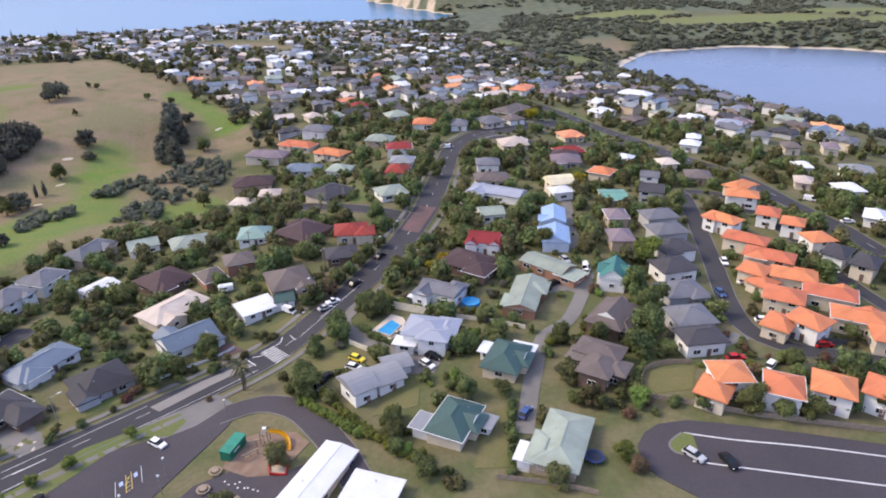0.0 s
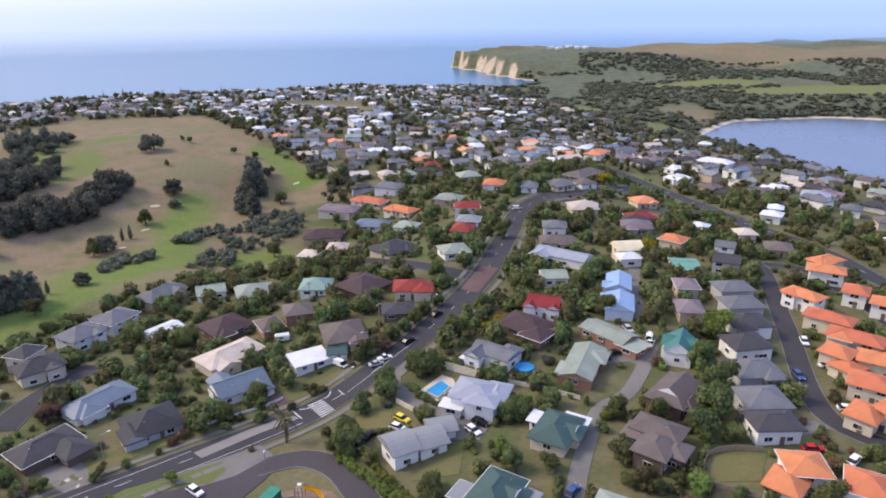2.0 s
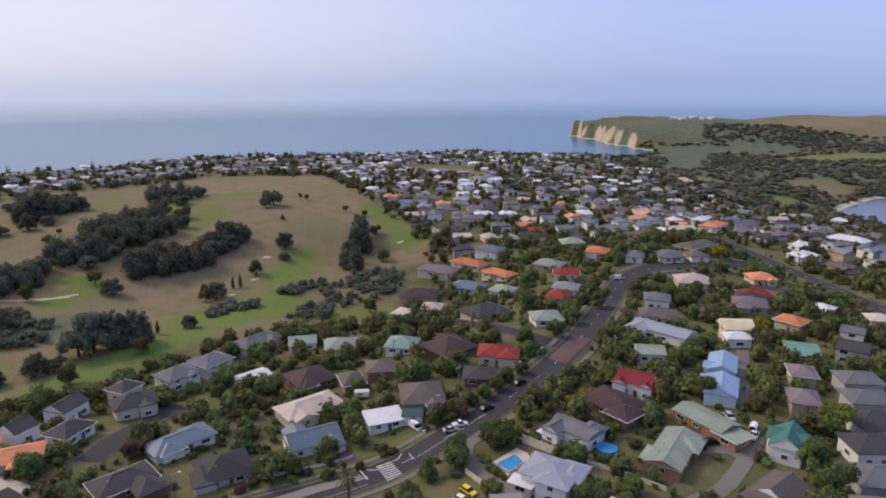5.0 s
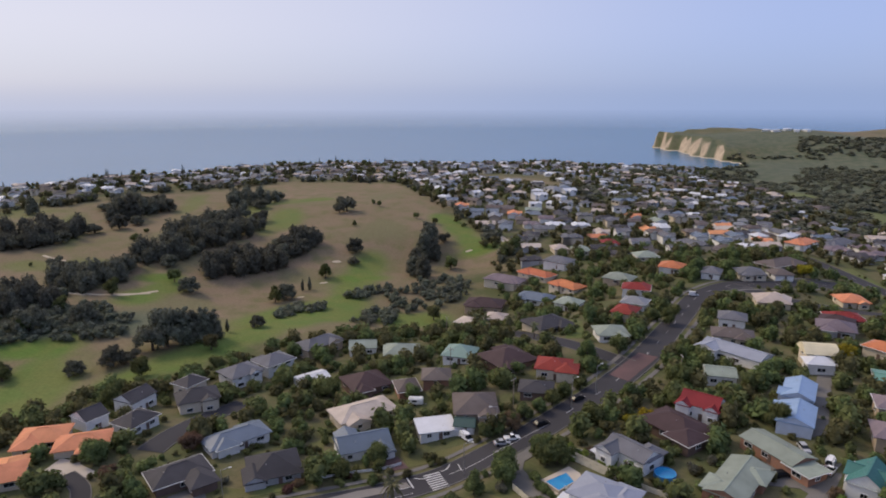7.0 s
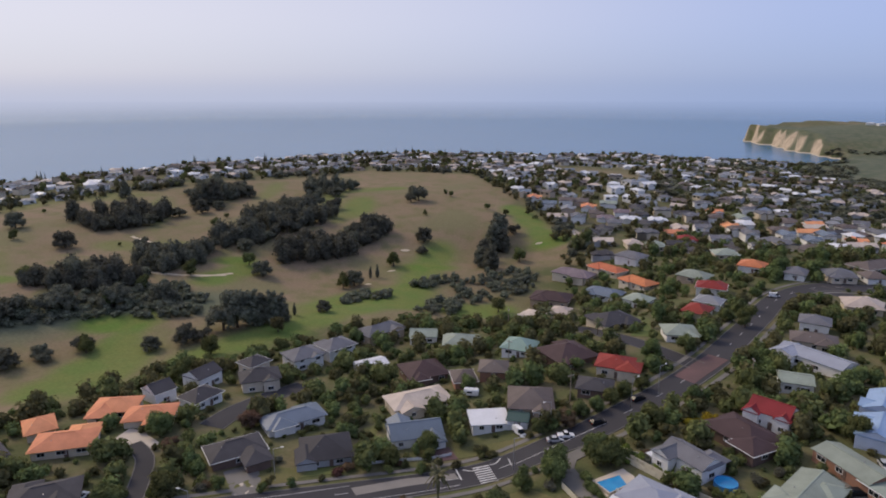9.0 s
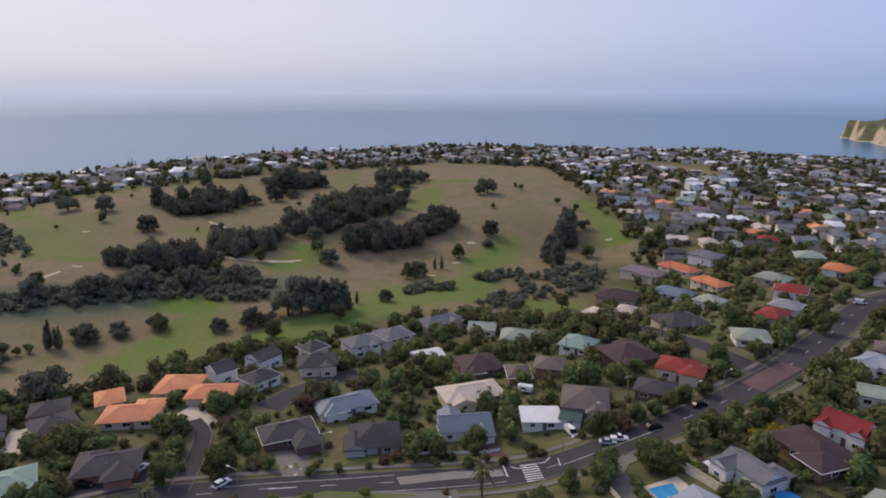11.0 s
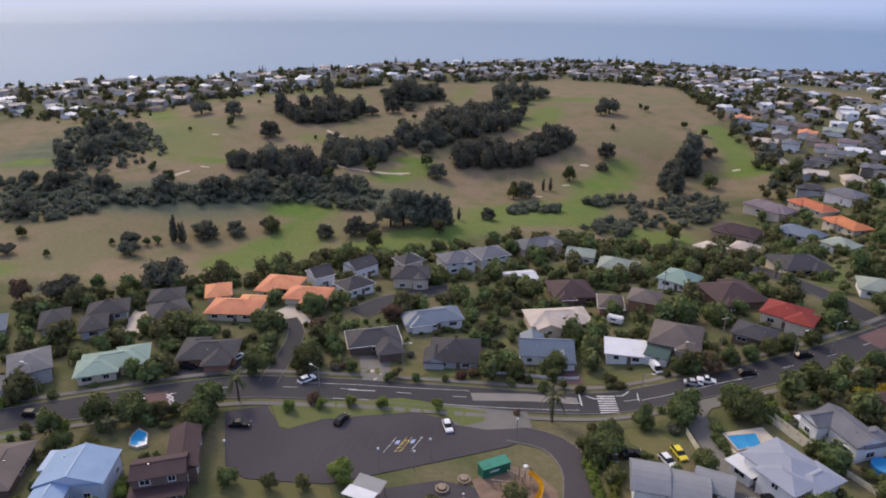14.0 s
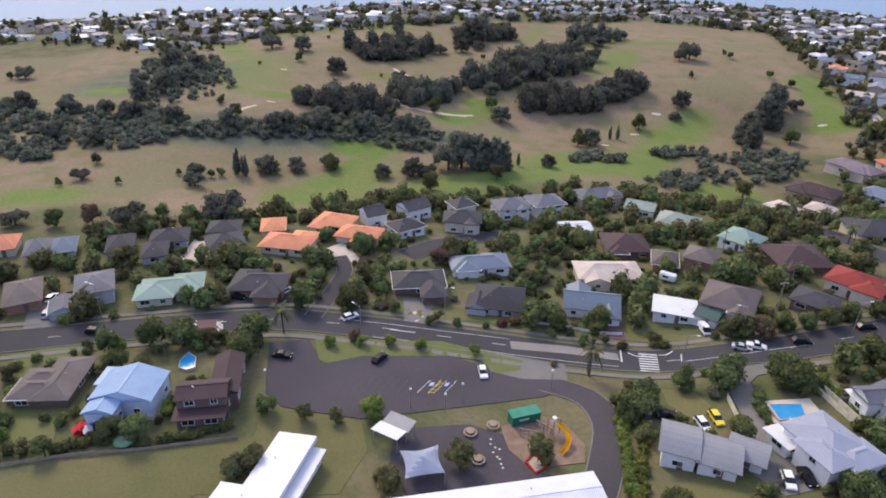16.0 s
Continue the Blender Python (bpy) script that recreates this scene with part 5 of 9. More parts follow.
def slide(top, mid, end):
    """Play tower with a chute that swings from top over mid to end, given on the ground."""
    root = new("playground_slide")
    z0 = up(*end)
    root.matrix_basis = pose(top[0], top[1], z0 + 0.15)
    a, b, c = Vector((0, 0, 2.2)), Vector((mid[0] - top[0], mid[1] - top[1], 1.25)), Vector((end[0] - top[0], end[1] - top[1], 0.25))
    b = 2 * b - 0.5 * (a + c)
    pts = [a * (1 - s) ** 2 + b * 2 * s * (1 - s) + c * s * s for s in (k / 16 for k in range(17))]
    bm = bmesh.new()
    prof = [(-0.5, 0.42), (-0.42, 0.08), (-0.2, -0.06), (0.2, -0.06), (0.42, 0.08), (0.5, 0.42)]
    rows = []
    for k, p in enumerate(pts):
        d = (pts[min(k + 1, 16)] - pts[max(k - 1, 0)]).normalized()
        side = Vector((d.y, -d.x, 0)).normalized()
        rows.append([bm.verts.new(p + side * o + Vector((0, 0, h))) for o, h in prof])
    for p, q in zip(rows, rows[1:]):
        for k in range(5):
            bm.faces.new((p[k], p[k + 1], q[k + 1], q[k]))
    bmesh.ops.solidify(bm, geom=bm.faces[:], thickness=0.06)
    part("chute", bm, mat("slide_yellow", (0.80, 0.46, 0.01), 0.35, spread=0.05, bump=0.02), root, "yellow plastic chute")
    away = Vector((top[0] - mid[0], top[1] - mid[1], 0)).normalized()
    for u in (0.1, 1.7):
        for v in (-0.8, 0.8):
            part("post", boxes((-0.08, 0.08, -0.08, 0.08, -0.3, 3.2)), TIMBER, root).matrix_basis = pose(away.x * u - away.y * v, away.y * u + away.x * v, 0)
    turn = math.degrees(math.atan2(away.y, away.x))
    part("platform", boxes((0, 1.8, -0.9, 0.9, 2.0, 2.12)), TIMBER, root).matrix_basis = pose(0, 0, 0, 0, 0, turn)
    for v in (-0.85, 0.85):
        part("rail", boxes((0.1, 1.7, v - 0.04, v + 0.04, 2.85, 2.95), (0.1, 1.7, v - 0.04, v + 0.04, 2.4, 2.5)), TIMBER, root).matrix_basis = pose(0, 0, 0, 0, 0, turn)
    part("cap", boxes((0.5, 1.3, -0.4, 0.4, 3.2, 3.32)), FASCIA, root, "small pale cap on the tower").matrix_basis = pose(0, 0, 0, 0, 0, turn)
    return tagged(root, "timber play tower with a curling yellow slide", "slide")


def balance_beam(x, y, yaw):
    root = new("climbing_frame")
    root.matrix_basis = pose(x, y, up(x, y) + 0.2, 0, 0, yaw)
    for k in (-1.6, 0, 1.6):
        part("post", boxes((k - 0.09, k + 0.09, -0.09, 0.09, -0.2, 1.5)), TIMBER, root)
    part("beam", boxes((-1.8, 1.8, -0.1, 0.1, 1.4, 1.55)), TIMBER, root)
    part("lower_beam", boxes((-1.8, 1.8, -0.07, 0.07, 0.6, 0.72)), TIMBER, root)
    return tagged(root, "weathered timber climbing frame on bark", "climbing frame")


def sandpit(corners):
    root = new("sandpit")
    cx, cy = sum(p[0] for p in corners) / 4, sum(p[1] for p in corners) / 4
    root.matrix_basis = pose(cx, cy, up(cx, cy) + 0.2)
    red = mat("red_board", (0.42, 0.03, 0.03), 0.6)
    for (ax, ay), (bx, by) in zip(corners, corners[1:] + corners[:1]):
        d = math.hypot(bx - ax, by - ay)
        part("board", boxes((0, d, -0.15, 0.15, -0.2, 0.45)), red, root).matrix_basis = pose(ax - cx, ay - cy, 0, 0, 0, math.degrees(math.atan2(by - ay, bx - ax)))
    bm = bmesh.new()
    bm.faces.new([bm.verts.new((x - cx, y - cy, 0.12)) for x, y in corners])
    part("sand", bm, SAND, root)
    return tagged(root, "raised tree pit edged with red boards", "sandpit")


def caravan(x, y, yaw):
    root = new("caravan")
    root.matrix_basis = pose(x, y, up(x, y) + 0.1, 0, 0, yaw)
    bm = boxes((-2.3, 2.3, -1.1, 1.1, 0.5, 2.5))
    bmesh.ops.bevel(bm, geom=bm.edges[:], offset=0.25, segments=3, affect="EDGES")
    part("body", bm, mat("caravan_white", (0.78, 0.78, 0.76), 0.4), root)
    for s in (-1, 1):
        part("window", boxes((-1.2, 0.4, s * 1.11 - 0.02, s * 1.11 + 0.02, 1.4, 2.0)), GLASS, root)
        w = new("wheel", shared(("wheel",), wheel_bm, RUBBER))
        w.parent, w.matrix_basis = root, pose(-0.2, s * 0.98, 0.32)
    part("roof_hatch", boxes((-0.4, 0.4, -0.3, 0.3, 2.5, 2.6)), FRAME, root)
    part("drawbar", boxes((2.2, 3.3, -0.06, 0.06, 0.45, 0.55)), METAL, root)
    return tagged(root, "white touring caravan parked on a drive", "caravan")


def canopy_shed(x, y, yaw):
    """Open shelter with a pale iron roof of two leaves."""
    root = new("shelter")
    root.matrix_basis = pose(x, y, up(x, y) + 0.2, 0, 0, yaw) @ Matrix.Scale(0.92, 4)
    for k, (dy, z, tone) in enumerate(((-1.9, 3.6, "white"), (1.9, 3.0, "iron_grey"))):
        part("roof_leaf", boxes((-3.2, 3.2, -1.8, 1.8, 0, 0.12)), ROOF[tone], root, "sloping %s iron roof leaf" % tone.replace("_", " ")).matrix_basis = pose(0, dy, z, 8 if k else -8)
    for px in (-2.9, 2.9):
        for py in (-3.2, 0, 3.2):
            part("post", boxes((-0.07, 0.07, -0.07, 0.07, -0.3, 3.1)), METAL, root).matrix_basis = pose(px, py, 0)
    return tagged(root, "open shelter with a pale split iron roof", "shelter")


def toy(x, y, tone, label, size=1.0):
    root = new("play_house")
    root.matrix_basis = pose(x, y, up(x, y) + 0.1) @ Matrix.Scale(size, 4)
    part("wall", boxes((-0.8, 0.8, -0.7, 0.7, 0, 1.2)), mat("plastic_" + tone, {"red": (0.6, 0.03, 0.03), "blue": (0.05, 0.12, 0.4), "white": (0.7, 0.7, 0.7)}[tone], 0.4), root)
    bm = bmesh.new()
    v = [bm.verts.new(p) for p in ((-0.95, -0.85, 1.2), (0.95, -0.85, 1.2), (0.95, 0.85, 1.2), (-0.95, 0.85, 1.2), (-0.95, 0, 1.8), (0.95, 0, 1.8))]
    for f in ((0, 1, 5, 4), (2, 3, 4, 5), (1, 2, 5), (3, 0, 4), (3, 2, 1, 0)):
        bm.faces.new([v[i] for i in f])
    part("roof", bm, mat("plastic_roof_" + tone, {"red": (0.5, 0.02, 0.03), "blue": (0.04, 0.08, 0.3), "white": (0.6, 0.6, 0.62)}[tone], 0.4), root)
    return tagged(root, label, "play house")


def crossing(x, y, yaw):
    """Zebra crossing: bars along the road, side by side across it."""
    root = new("zebra_crossing")
    root.matrix_basis = pose(x, y, up(x, y), 0, 0, yaw)
    c, s = math.cos(radians(yaw)), math.sin(radians(yaw))
    for k in range(8):
        dy = -3.85 + 1.1 * k
        bm = bmesh.new()
        for u in (-2.1, 2.1):
            for v in (dy - 0.26, dy + 0.26):
                bm.verts.new((u, v, up(x + u * c - v * s, y + u * s + v * c) - up(x, y) + 0.17))
        bm.verts.ensure_lookup_table()
        bm.faces.new([bm.verts[i] for i in (0, 2, 3, 1)])
        part("bar", bm, PAINT, root)
    return tagged(root, "white zebra crossing painted on the asphalt", "crossing", kind="structure")


main_road = road("road_main", [(-165, -60), (-146, -10), (-131, 25), (-124, 42), (-116, 59), (-105.5, 82.5), (-97, 94.5), (-88, 105.5), (-73.5, 119.5), (-59.5, 132.5), (-45, 147.2), (-35, 162), (-27, 173), (-16, 196), (-8, 222), (-4, 245), (0.7, 280), (5, 312), (18, 334), (40, 345), (70, 372)], 9.4, "two-lane asphalt street with kerbs, curving past the school", path=(-1, 1))
patch("red_threshold", [(-14.6, 211.5), (-8.2, 208.5), (-2.2, 231), (-8.6, 233)], REDPAVE, "red-brown paved road threshold at the junction", "road", 0.26)
road("road_side_east", [(89.5, 239.0), (90.0, 229.8), (84.6, 201.0), (80.1, 175.2), (75.7, 151.2), (75.8, 138.4), (81.9, 131.0), (90.8, 127.6), (101.1, 125.5), (140, 120)], 5.4, "quiet asphalt street bending between townhouses", dashes=False)
road("road_lane_east", [(91.1, 237.3), (103.9, 234.2), (108.3, 217.1), (111.9, 193.4), (112.7, 171.0), (116.4, 150.4), (124, 120)], 4.6, "narrow asphalt lane behind orange-roofed townhouses", dashes=False)
road("road_back", [(53.7, 421.3), (73.4, 388.8), (90.7, 348.1), (98.7, 303.8), (115.8, 270.9), (123.7, 250.0), (126.7, 223.8), (132.0, 203.4), (135.3, 181.3), (145, 140)], 7.4, "through road with a dashed centre line")
road("road_link", [(18, 334), (50, 318), (91, 312), (103, 300)], 7.0, "asphalt side street", dashes=False)
road("lane", [(42.4, 172.6), (38.7, 161.7), (32.4, 148.4), (25.1, 141.1), (20.7, 126.3), (18.0, 114.8), (16.2, 105.9)], 3.9, "pale concrete shared driveway", CONCRETE, kerbs=False, dashes=False, guard=0.8)
road("road_close_west", [(-103, 90)] + [(-113.4, 100.7), (-123.0, 109.0), (-131.8, 111.6)], 4.2, "short asphalt close with a concrete forecourt", dashes=False)
road("road_cul_de_sac", [(-123.3, 130.2), (-125.1, 139.6), (-124.6, 154.8), (-122.4, 167.3)], 7.5, "cul-de-sac of dark asphalt", dashes=False)
road("road_side_west", [(-10, 222), (-32, 234), (-62, 247), (-98, 278)], 6.5, "asphalt side street between gardens", dashes=False)
road("school_drive", [(-52, 121), (-43, 124.5), (-34, 121), (-27, 113), (-21, 104), (-14, 92), (0, 80)], 6.0, "purple-grey asphalt school driveway", PURPLE, dashes=False)
road("driveway_pool", [(-28.5, 155.3), (-23.3, 149.1), (-16.5, 143.1), (-10.0, 137.2), (-4.2, 132.9)], 4.5, "concrete driveway sloping down from the street", CONCRETE, kerbs=False, dashes=False, guard=0.5)
patch("car_park", [(-97.2, 76.6), (-94.0, 85.0), (-83.7, 83.5), (-82.1, 92.4), (-71.8, 110.4), (-61.4, 115.4), (-51.7, 126.9), (-47.5, 124.4), (-48.5, 117.2), (-55.9, 99.1), (-63.1, 82.1), (-74.5, 70.2), (-80.2, 68.9)], PURPLE, "asphalt school car park with faded bays", "car park", 0.22, 1.5)
patch("turning_area", [(37.5, 100.4), (39.8, 103.8), (43.1, 105.8), (49.0, 106.2), (67.9, 101.8), (84.4, 98.1), (125, 84), (110, 66), (60, 72), (44.2, 87.5), (39.2, 92.1), (37.2, 96.1)], PURPLE, "wide asphalt bus turning area", "car park", 0.22, 1.5)
patch("island", [(43.4, 99.5), (44.3, 101.1), (46.7, 102.8), (48.7, 102.1), (48.3, 97.9), (48.8, 94.6), (45.9, 96.9), (44.1, 97.8)], LUSH, "small grassed traffic island with a pale kerb", "lawn", 0.34)
tagged(stripe("line_marking", [(47.2, 102.7), (56.1, 100.1), (69.2, 97.7), (82.5, 95.0)], 0.35, PAINT, 0.27), "long white line on the asphalt", "marking", kind="structure")
tagged(stripe("line_marking", [(46.5, 95.4), (53.6, 93.5), (65.7, 90.7), (78.4, 88.1)], 0.35, PAINT, 0.27), "long white line on the asphalt", "marking", kind="structure")
stripe("island_kerb", [(48.8, 94.6), (45.9, 96.9), (44.1, 97.8), (43.4, 99.5), (44.3, 101.1), (46.7, 102.8)], 0.4, CONCRETE, 0.36)
patch("verge", [(-93.5, 86.0), (-88.4, 95.8), (-78.3, 111.7), (-67.8, 118.9), (-61.3, 122.9), (-58.8, 119.8), (-60.6, 114.8), (-66.8, 114.8), (-71.8, 110.4), (-82.1, 92.4), (-83.4, 84.5), (-85.3, 83.4)], LUSH, "strip of rough grass between street and car park", "lawn", 0.26)
patch("play_yard", [(-56.9, 86.2), (-49.9, 98.9), (-43.7, 102.4), (-39.7, 100.5), (-33.4, 100.4), (-27.5, 103.0), (-40.8, 78.8), (-50.1, 80.9)], PURPLE, "asphalt school play yard", "playground", 0.2, 1.0)
patch("play_bark", [(-45.7, 103.4), (-44.6, 112.0), (-39.1, 114.4), (-32.1, 112.6), (-28.5, 108.9), (-33.3, 100.4), (-39.7, 100.5)], BARKCHIP, "bark-covered playground floor", "playground", 0.24, 0.8)
patch("field", [(-81.7, 22.2), (-79.7, 32.3), (-73.5, 48.1), (-69.0, 62.3), (-76.7, 67.5), (-62.2, 81.6), (-54.6, 78.7), (-47.9, 69.5), (-60.5, 49.3), (-60, 40), (-75, 20), (-110, 5)], MOWN, "mown school field with worn grass", "lawn", 0.1, 1.0)
patch("forecourt", [(-70.5, 117), (-55, 130), (-50, 126), (-56, 118), (-62, 114)], CONCRETE, "concrete car park entrance", "pavement", 0.25)
house(-19.5, 122.7, 35, 5.5, 7.3, 3.8, "iron_grey", "white", "white house with grey ribbed iron roof beside the school drive", "barrel", pitch=20)
house(-13.7, 125.9, 31, 6.1, 6.9, 2.8, "iron_grey", "white", "white house with grey ribbed iron roof", "barrel", pitch=18)
house(-4.2, 142.2, -14, 10.0, 8.8, 4.4, "lightblue", "white", "two-storey white house with pale blue-grey iron roof beside a pool", pitch=20, wings=[(2.6, -3.4, 0, 6.9, 5.0, 4.6, "hip"), (4.9, 1.6, 1, 7.2, 4.6, 4.2, "hip"), (-4.4, -4.4, 0, 4.6, 3.0, 2.3, "flat", "white", "white")], garage="s")
house(14.5, 129.2, -113, 11.4, 7.6, 2.6, "green", "cream", "cream rendered house with dark green iron roof and a white gable", pitch=26, wings=[(-0.8, 2.1, 1, 6.4, 5.0, 2.5, "gablet"), (-5.6, 2.6, 1, 4.6, 3.0, 2.3, "flat", "white", "white"), (-2.6, -5.4, 0, 3.6, 2.6, 2.1, "flat", "white", "white")])
house(2.0, 108.4, -115, 11.2, 7.4, 2.6, "green", "cream", "cream rendered house with dark green iron roof and a glazed sunroom", pitch=26, wings=[(-0.8, 2.0, 1, 6.6, 5.0, 2.5, "gablet"), (2.9, -5.4, 0, 4.3, 3.6, 2.1, "flat", "iron_grey", "white"), (-2.4, 6.2, 0, 3.4, 2.2, 2.1, "flat", "iron_grey", "white")])
house(23.0, 100.6, -112, 15.4, 7.8, 2.5, "palegreen", "tan", "tan house with pale green tiled roof on a fenced lawn", pitch=19, wings=[(3.6, -2.6, 0, 8.0, 5.0, 2.4, "hip"), (5.6, -5.9, 0, 4.2, 2.4, 2.2, "flat", "white", "white")])
house(35.9, 127.8, -31, 9.6, 6.0, 4.0, "brown", "brown", "dark brown timber house with grey-brown tiled roof", pitch=22, wings=[(1.6, -5.6, 1, 8.4, 6.2, 3.7, "hip"), (5.4, -4.2, 1, 5.0, 4.0, 3.3, "hip"), (-3.6, -2.6, 1, 4.6, 4.4, 3.0, "hip")])
house(43.0, 144.6, -125, 13.6, 8.2, 3.3, "brown", "brown", "brown timber house with grey-brown roof and white gable panels", "gablet", pitch=30, wings=[(2.0, 4.2, 0, 6.0, 3.2, 2.6, "hip")])
house(22.6, 159.4, -107, 18.1, 7.9, 2.4, "palegreen", "brick", "brick house with pale green tiled roof beside the shared drive", "gable", pitch=17)
house(30.9, 175.2, -43, 14.5, 7.5, 2.4, "palegreen", "brick", "brick house with pale green tiled roof", "gable", pitch=16, wings=[(8.6, -0.9, 0, 6.0, 5.9, 2.2, 'flat')])
house(-0.6, 162.9, -28, 11.2, 6.6, 3.5, "grey", "white", "white house with grey tiled roof, white gables and a deck", "gable", pitch=26, wings=[(-3.6, -2.6, 1, 7.0, 4.6, 3.6, "gable"), (3.4, 1.8, 1, 6.4, 4.2, 3.4, "hip"), (-5.2, -3.6, 0, 3.4, 3.6, 1.9, "flat", "white", "white")])
house(13.4, 191.5, -14, 9.8, 7.4, 3.9, "red", "white", "two-storey white house with bright red tiled roof", "gable", pitch=30, wings=[(-3.6, -2.4, 1, 5.6, 3.6, 3.8, "gable"), (3.6, -2.0, 1, 5.0, 3.4, 3.8, "gable")])
house(7.9, 180.4, -34, 14.4, 10.4, 2.4, "maroon", "brown", "dark brown timber house with dark maroon tiled roof", wings=[(6.0, -3.4, 1, 7.7, 6.7, 2.6, 'hip')])
house(37.4, 206.8, -98, 12.6, 7.4, 3.6, "blue", "paleblue", "pale blue house with sky-blue iron roof", "gable", pitch=22)
house(35.9, 192.2, -98, 12.6, 8.0, 3.0, "blue", "paleblue", "pale blue house with sky-blue iron roof", "gable", pitch=20)
house(48.2, 166.2, -108, 9.6, 6.8, 3.6, "teal", "white", "white house with teal green iron roof with steep white gables", "gable", pitch=36, wings=[(-0.6, 0.0, 1, 8.6, 4.4, 3.7, 'gable')])
house(58.3, 206.0, 0, 6.1, 7.9, 3.6, "lavender", "tan", "tan house with mauve-brown tiled roof")
house(55.4, 188.8, -1, 6.4, 8.7, 3.6, "lavender", "tan", "tan house with mauve-brown tiled roof")
house(17.0, 216.7, 9, 8.4, 7.9, 2.9, "palegreen", "white", "white house with pale green tiled roof", "gable", pitch=18)
house(21.2, 236.7, -27, 19.9, 8.7, 3.2, "lightblue", "white", "white house with pale blue-grey iron roof", "gable", pitch=18, wings=[(-6.9, -2.6, 1, 8.6, 6.7, 3.4, 'gable')])
house(44.6, 239.4, 12, 8.6, 7.4, 4.6, "cream", "cream", "two-storey cream house with a curved gable and a white front block", "barrel", pitch=26, wings=[(-1.4, -6.2, 0, 7.6, 5.2, 3.2, "hip", "white", "white")])
house(64.3, 253.6, -34, 8.4, 7.8, 3.4, "orange", "cream", "cream rendered house with bright orange tiled roof")
house(62.6, 227.6, -3, 9.0, 11.2, 2.4, "midgreen", "tan", "tan house with sea-green iron roof", "gable", pitch=10)
house(80.8, 244.9, -18, 6.6, 6.4, 4.4, "grey", "white", "two-storey white house with grey tiled roof", "gable", pitch=22)
house(76.8, 228.5, -18, 8.4, 8.7, 4.4, "dark", "grey", "two-storey grey house with dark grey tiled roof", "gable", pitch=22)
house(-31.3, 207.5, 9, 10.1, 9.5, 3.2, "red", "cream", "cream rendered house with bright red tiled roof", wings=[(4.3, -2.6, 1, 6.9, 5.9, 3.4, 'hip')])
house(72.1, 204.6, 10, 10.0, 7.6, 3.7, "grey", "grey", "two-storey grey house with grey tiled roof in a close row", pitch=24, group='row of grey townhouses', garage='e')
house(71.2, 192.4, 10, 10.0, 7.8, 3.7, "grey", "grey", "two-storey grey house with grey tiled roof in a close row", pitch=24, group='row of grey townhouses', garage='e')
house(69.4, 180.4, 12, 10.2, 8.2, 3.7, "dark", "white", "two-storey white house with dark grey tiled roof", pitch=24, group='row of grey townhouses', garage='e')
house(65.6, 168.4, 15, 10.0, 8.2, 3.7, "dark", "white", "two-storey white house with dark grey tiled roof", pitch=24, group='row of grey townhouses', garage='e')
house(63.4, 154.8, 11, 10.4, 8.2, 3.7, "grey", "grey", "two-storey grey house with grey tiled roof in a close row", pitch=24, group='row of grey townhouses', garage='e')
house(61.0, 141.0, 8, 9.2, 8.4, 3.7, "grey", "grey", "two-storey grey house with grey tiled roof in a close row", pitch=24, group='row of grey townhouses', garage='e')
house(60.0, 131.0, 8, 9.2, 6.4, 3.7, "dark", "white", "two-storey white house with dark grey tiled roof", pitch=24, group='row of grey townhouses', garage='e')
house(91.1, 198.5, -51, 10.1, 5.9, 4.4, "orange", "white", "two-storey white house with bright orange tiled roof", pitch=22, group='orange-roofed townhouses')
house(92.5, 183.7, -36, 11.5, 5.9, 4.0, "orange", "cream", "cream rendered house with bright orange tiled roof in a dense row", pitch=22, group='orange-roofed townhouses')
house(94.5, 172.2, -33, 12.4, 6.7, 4.2, "orange", "cream", "two-storey cream rendered house with bright orange tiled roof", pitch=22, group='orange-roofed townhouses')
house(86.9, 164.3, -43, 6.4, 6.7, 4.0, "orange", "cream", "cream rendered house with bright orange tiled roof in a dense row", pitch=22, group='orange-roofed townhouses')
house(87.1, 159.2, -57, 5.5, 5.9, 2.8, "orange", "cream", "cream rendered house with bright orange tiled roof in a dense row", pitch=22, group='orange-roofed townhouses')
house(96.2, 160.9, -26, 10.5, 6.7, 4.0, "orange", "cream", "cream rendered house with bright orange tiled roof in a dense row", pitch=22, group='orange-roofed townhouses')
house(88.3, 149.6, -30, 8.6, 7.5, 4.2, "orange", "cream", "two-storey cream rendered house with bright orange tiled roof", pitch=22, group='orange-roofed townhouses')
house(101.0, 151.1, -29, 11.7, 6.7, 4.0, "orange", "cream", "cream rendered house with bright orange tiled roof in a dense row", pitch=22, group='orange-roofed townhouses')
house(81.3, 137.1, -42, 5.5, 7.5, 3.4, "orange", "cream", "cream rendered house with bright orange tiled roof in a dense row", pitch=22, group='orange-roofed townhouses')
house(88.0, 136.4, -54, 7.6, 6.7, 4.6, "orange", "white", "two-storey white house with bright orange tiled roof", pitch=22, group='orange-roofed townhouses')
house(101.7, 139.2, -27, 11.1, 6.7, 4.0, "orange", "cream", "cream rendered house with bright orange tiled roof in a dense row", pitch=22, group='orange-roofed townhouses')
house(103.5, 130.9, -20, 5.5, 7.5, 4.0, "orange", "cream", "cream rendered house with bright orange tiled roof in a dense row", pitch=22, group='orange-roofed townhouses')
house(106.9, 221.4, -21, 9.9, 6.7, 4.4, "orange", "white", "two-storey white house with bright orange tiled roof", pitch=22, group='orange-roofed townhouses')
house(108.2, 203.6, -29, 6.0, 7.5, 4.4, "orange", "white", "two-storey white house with bright orange tiled roof", pitch=22, group='orange-roofed townhouses')
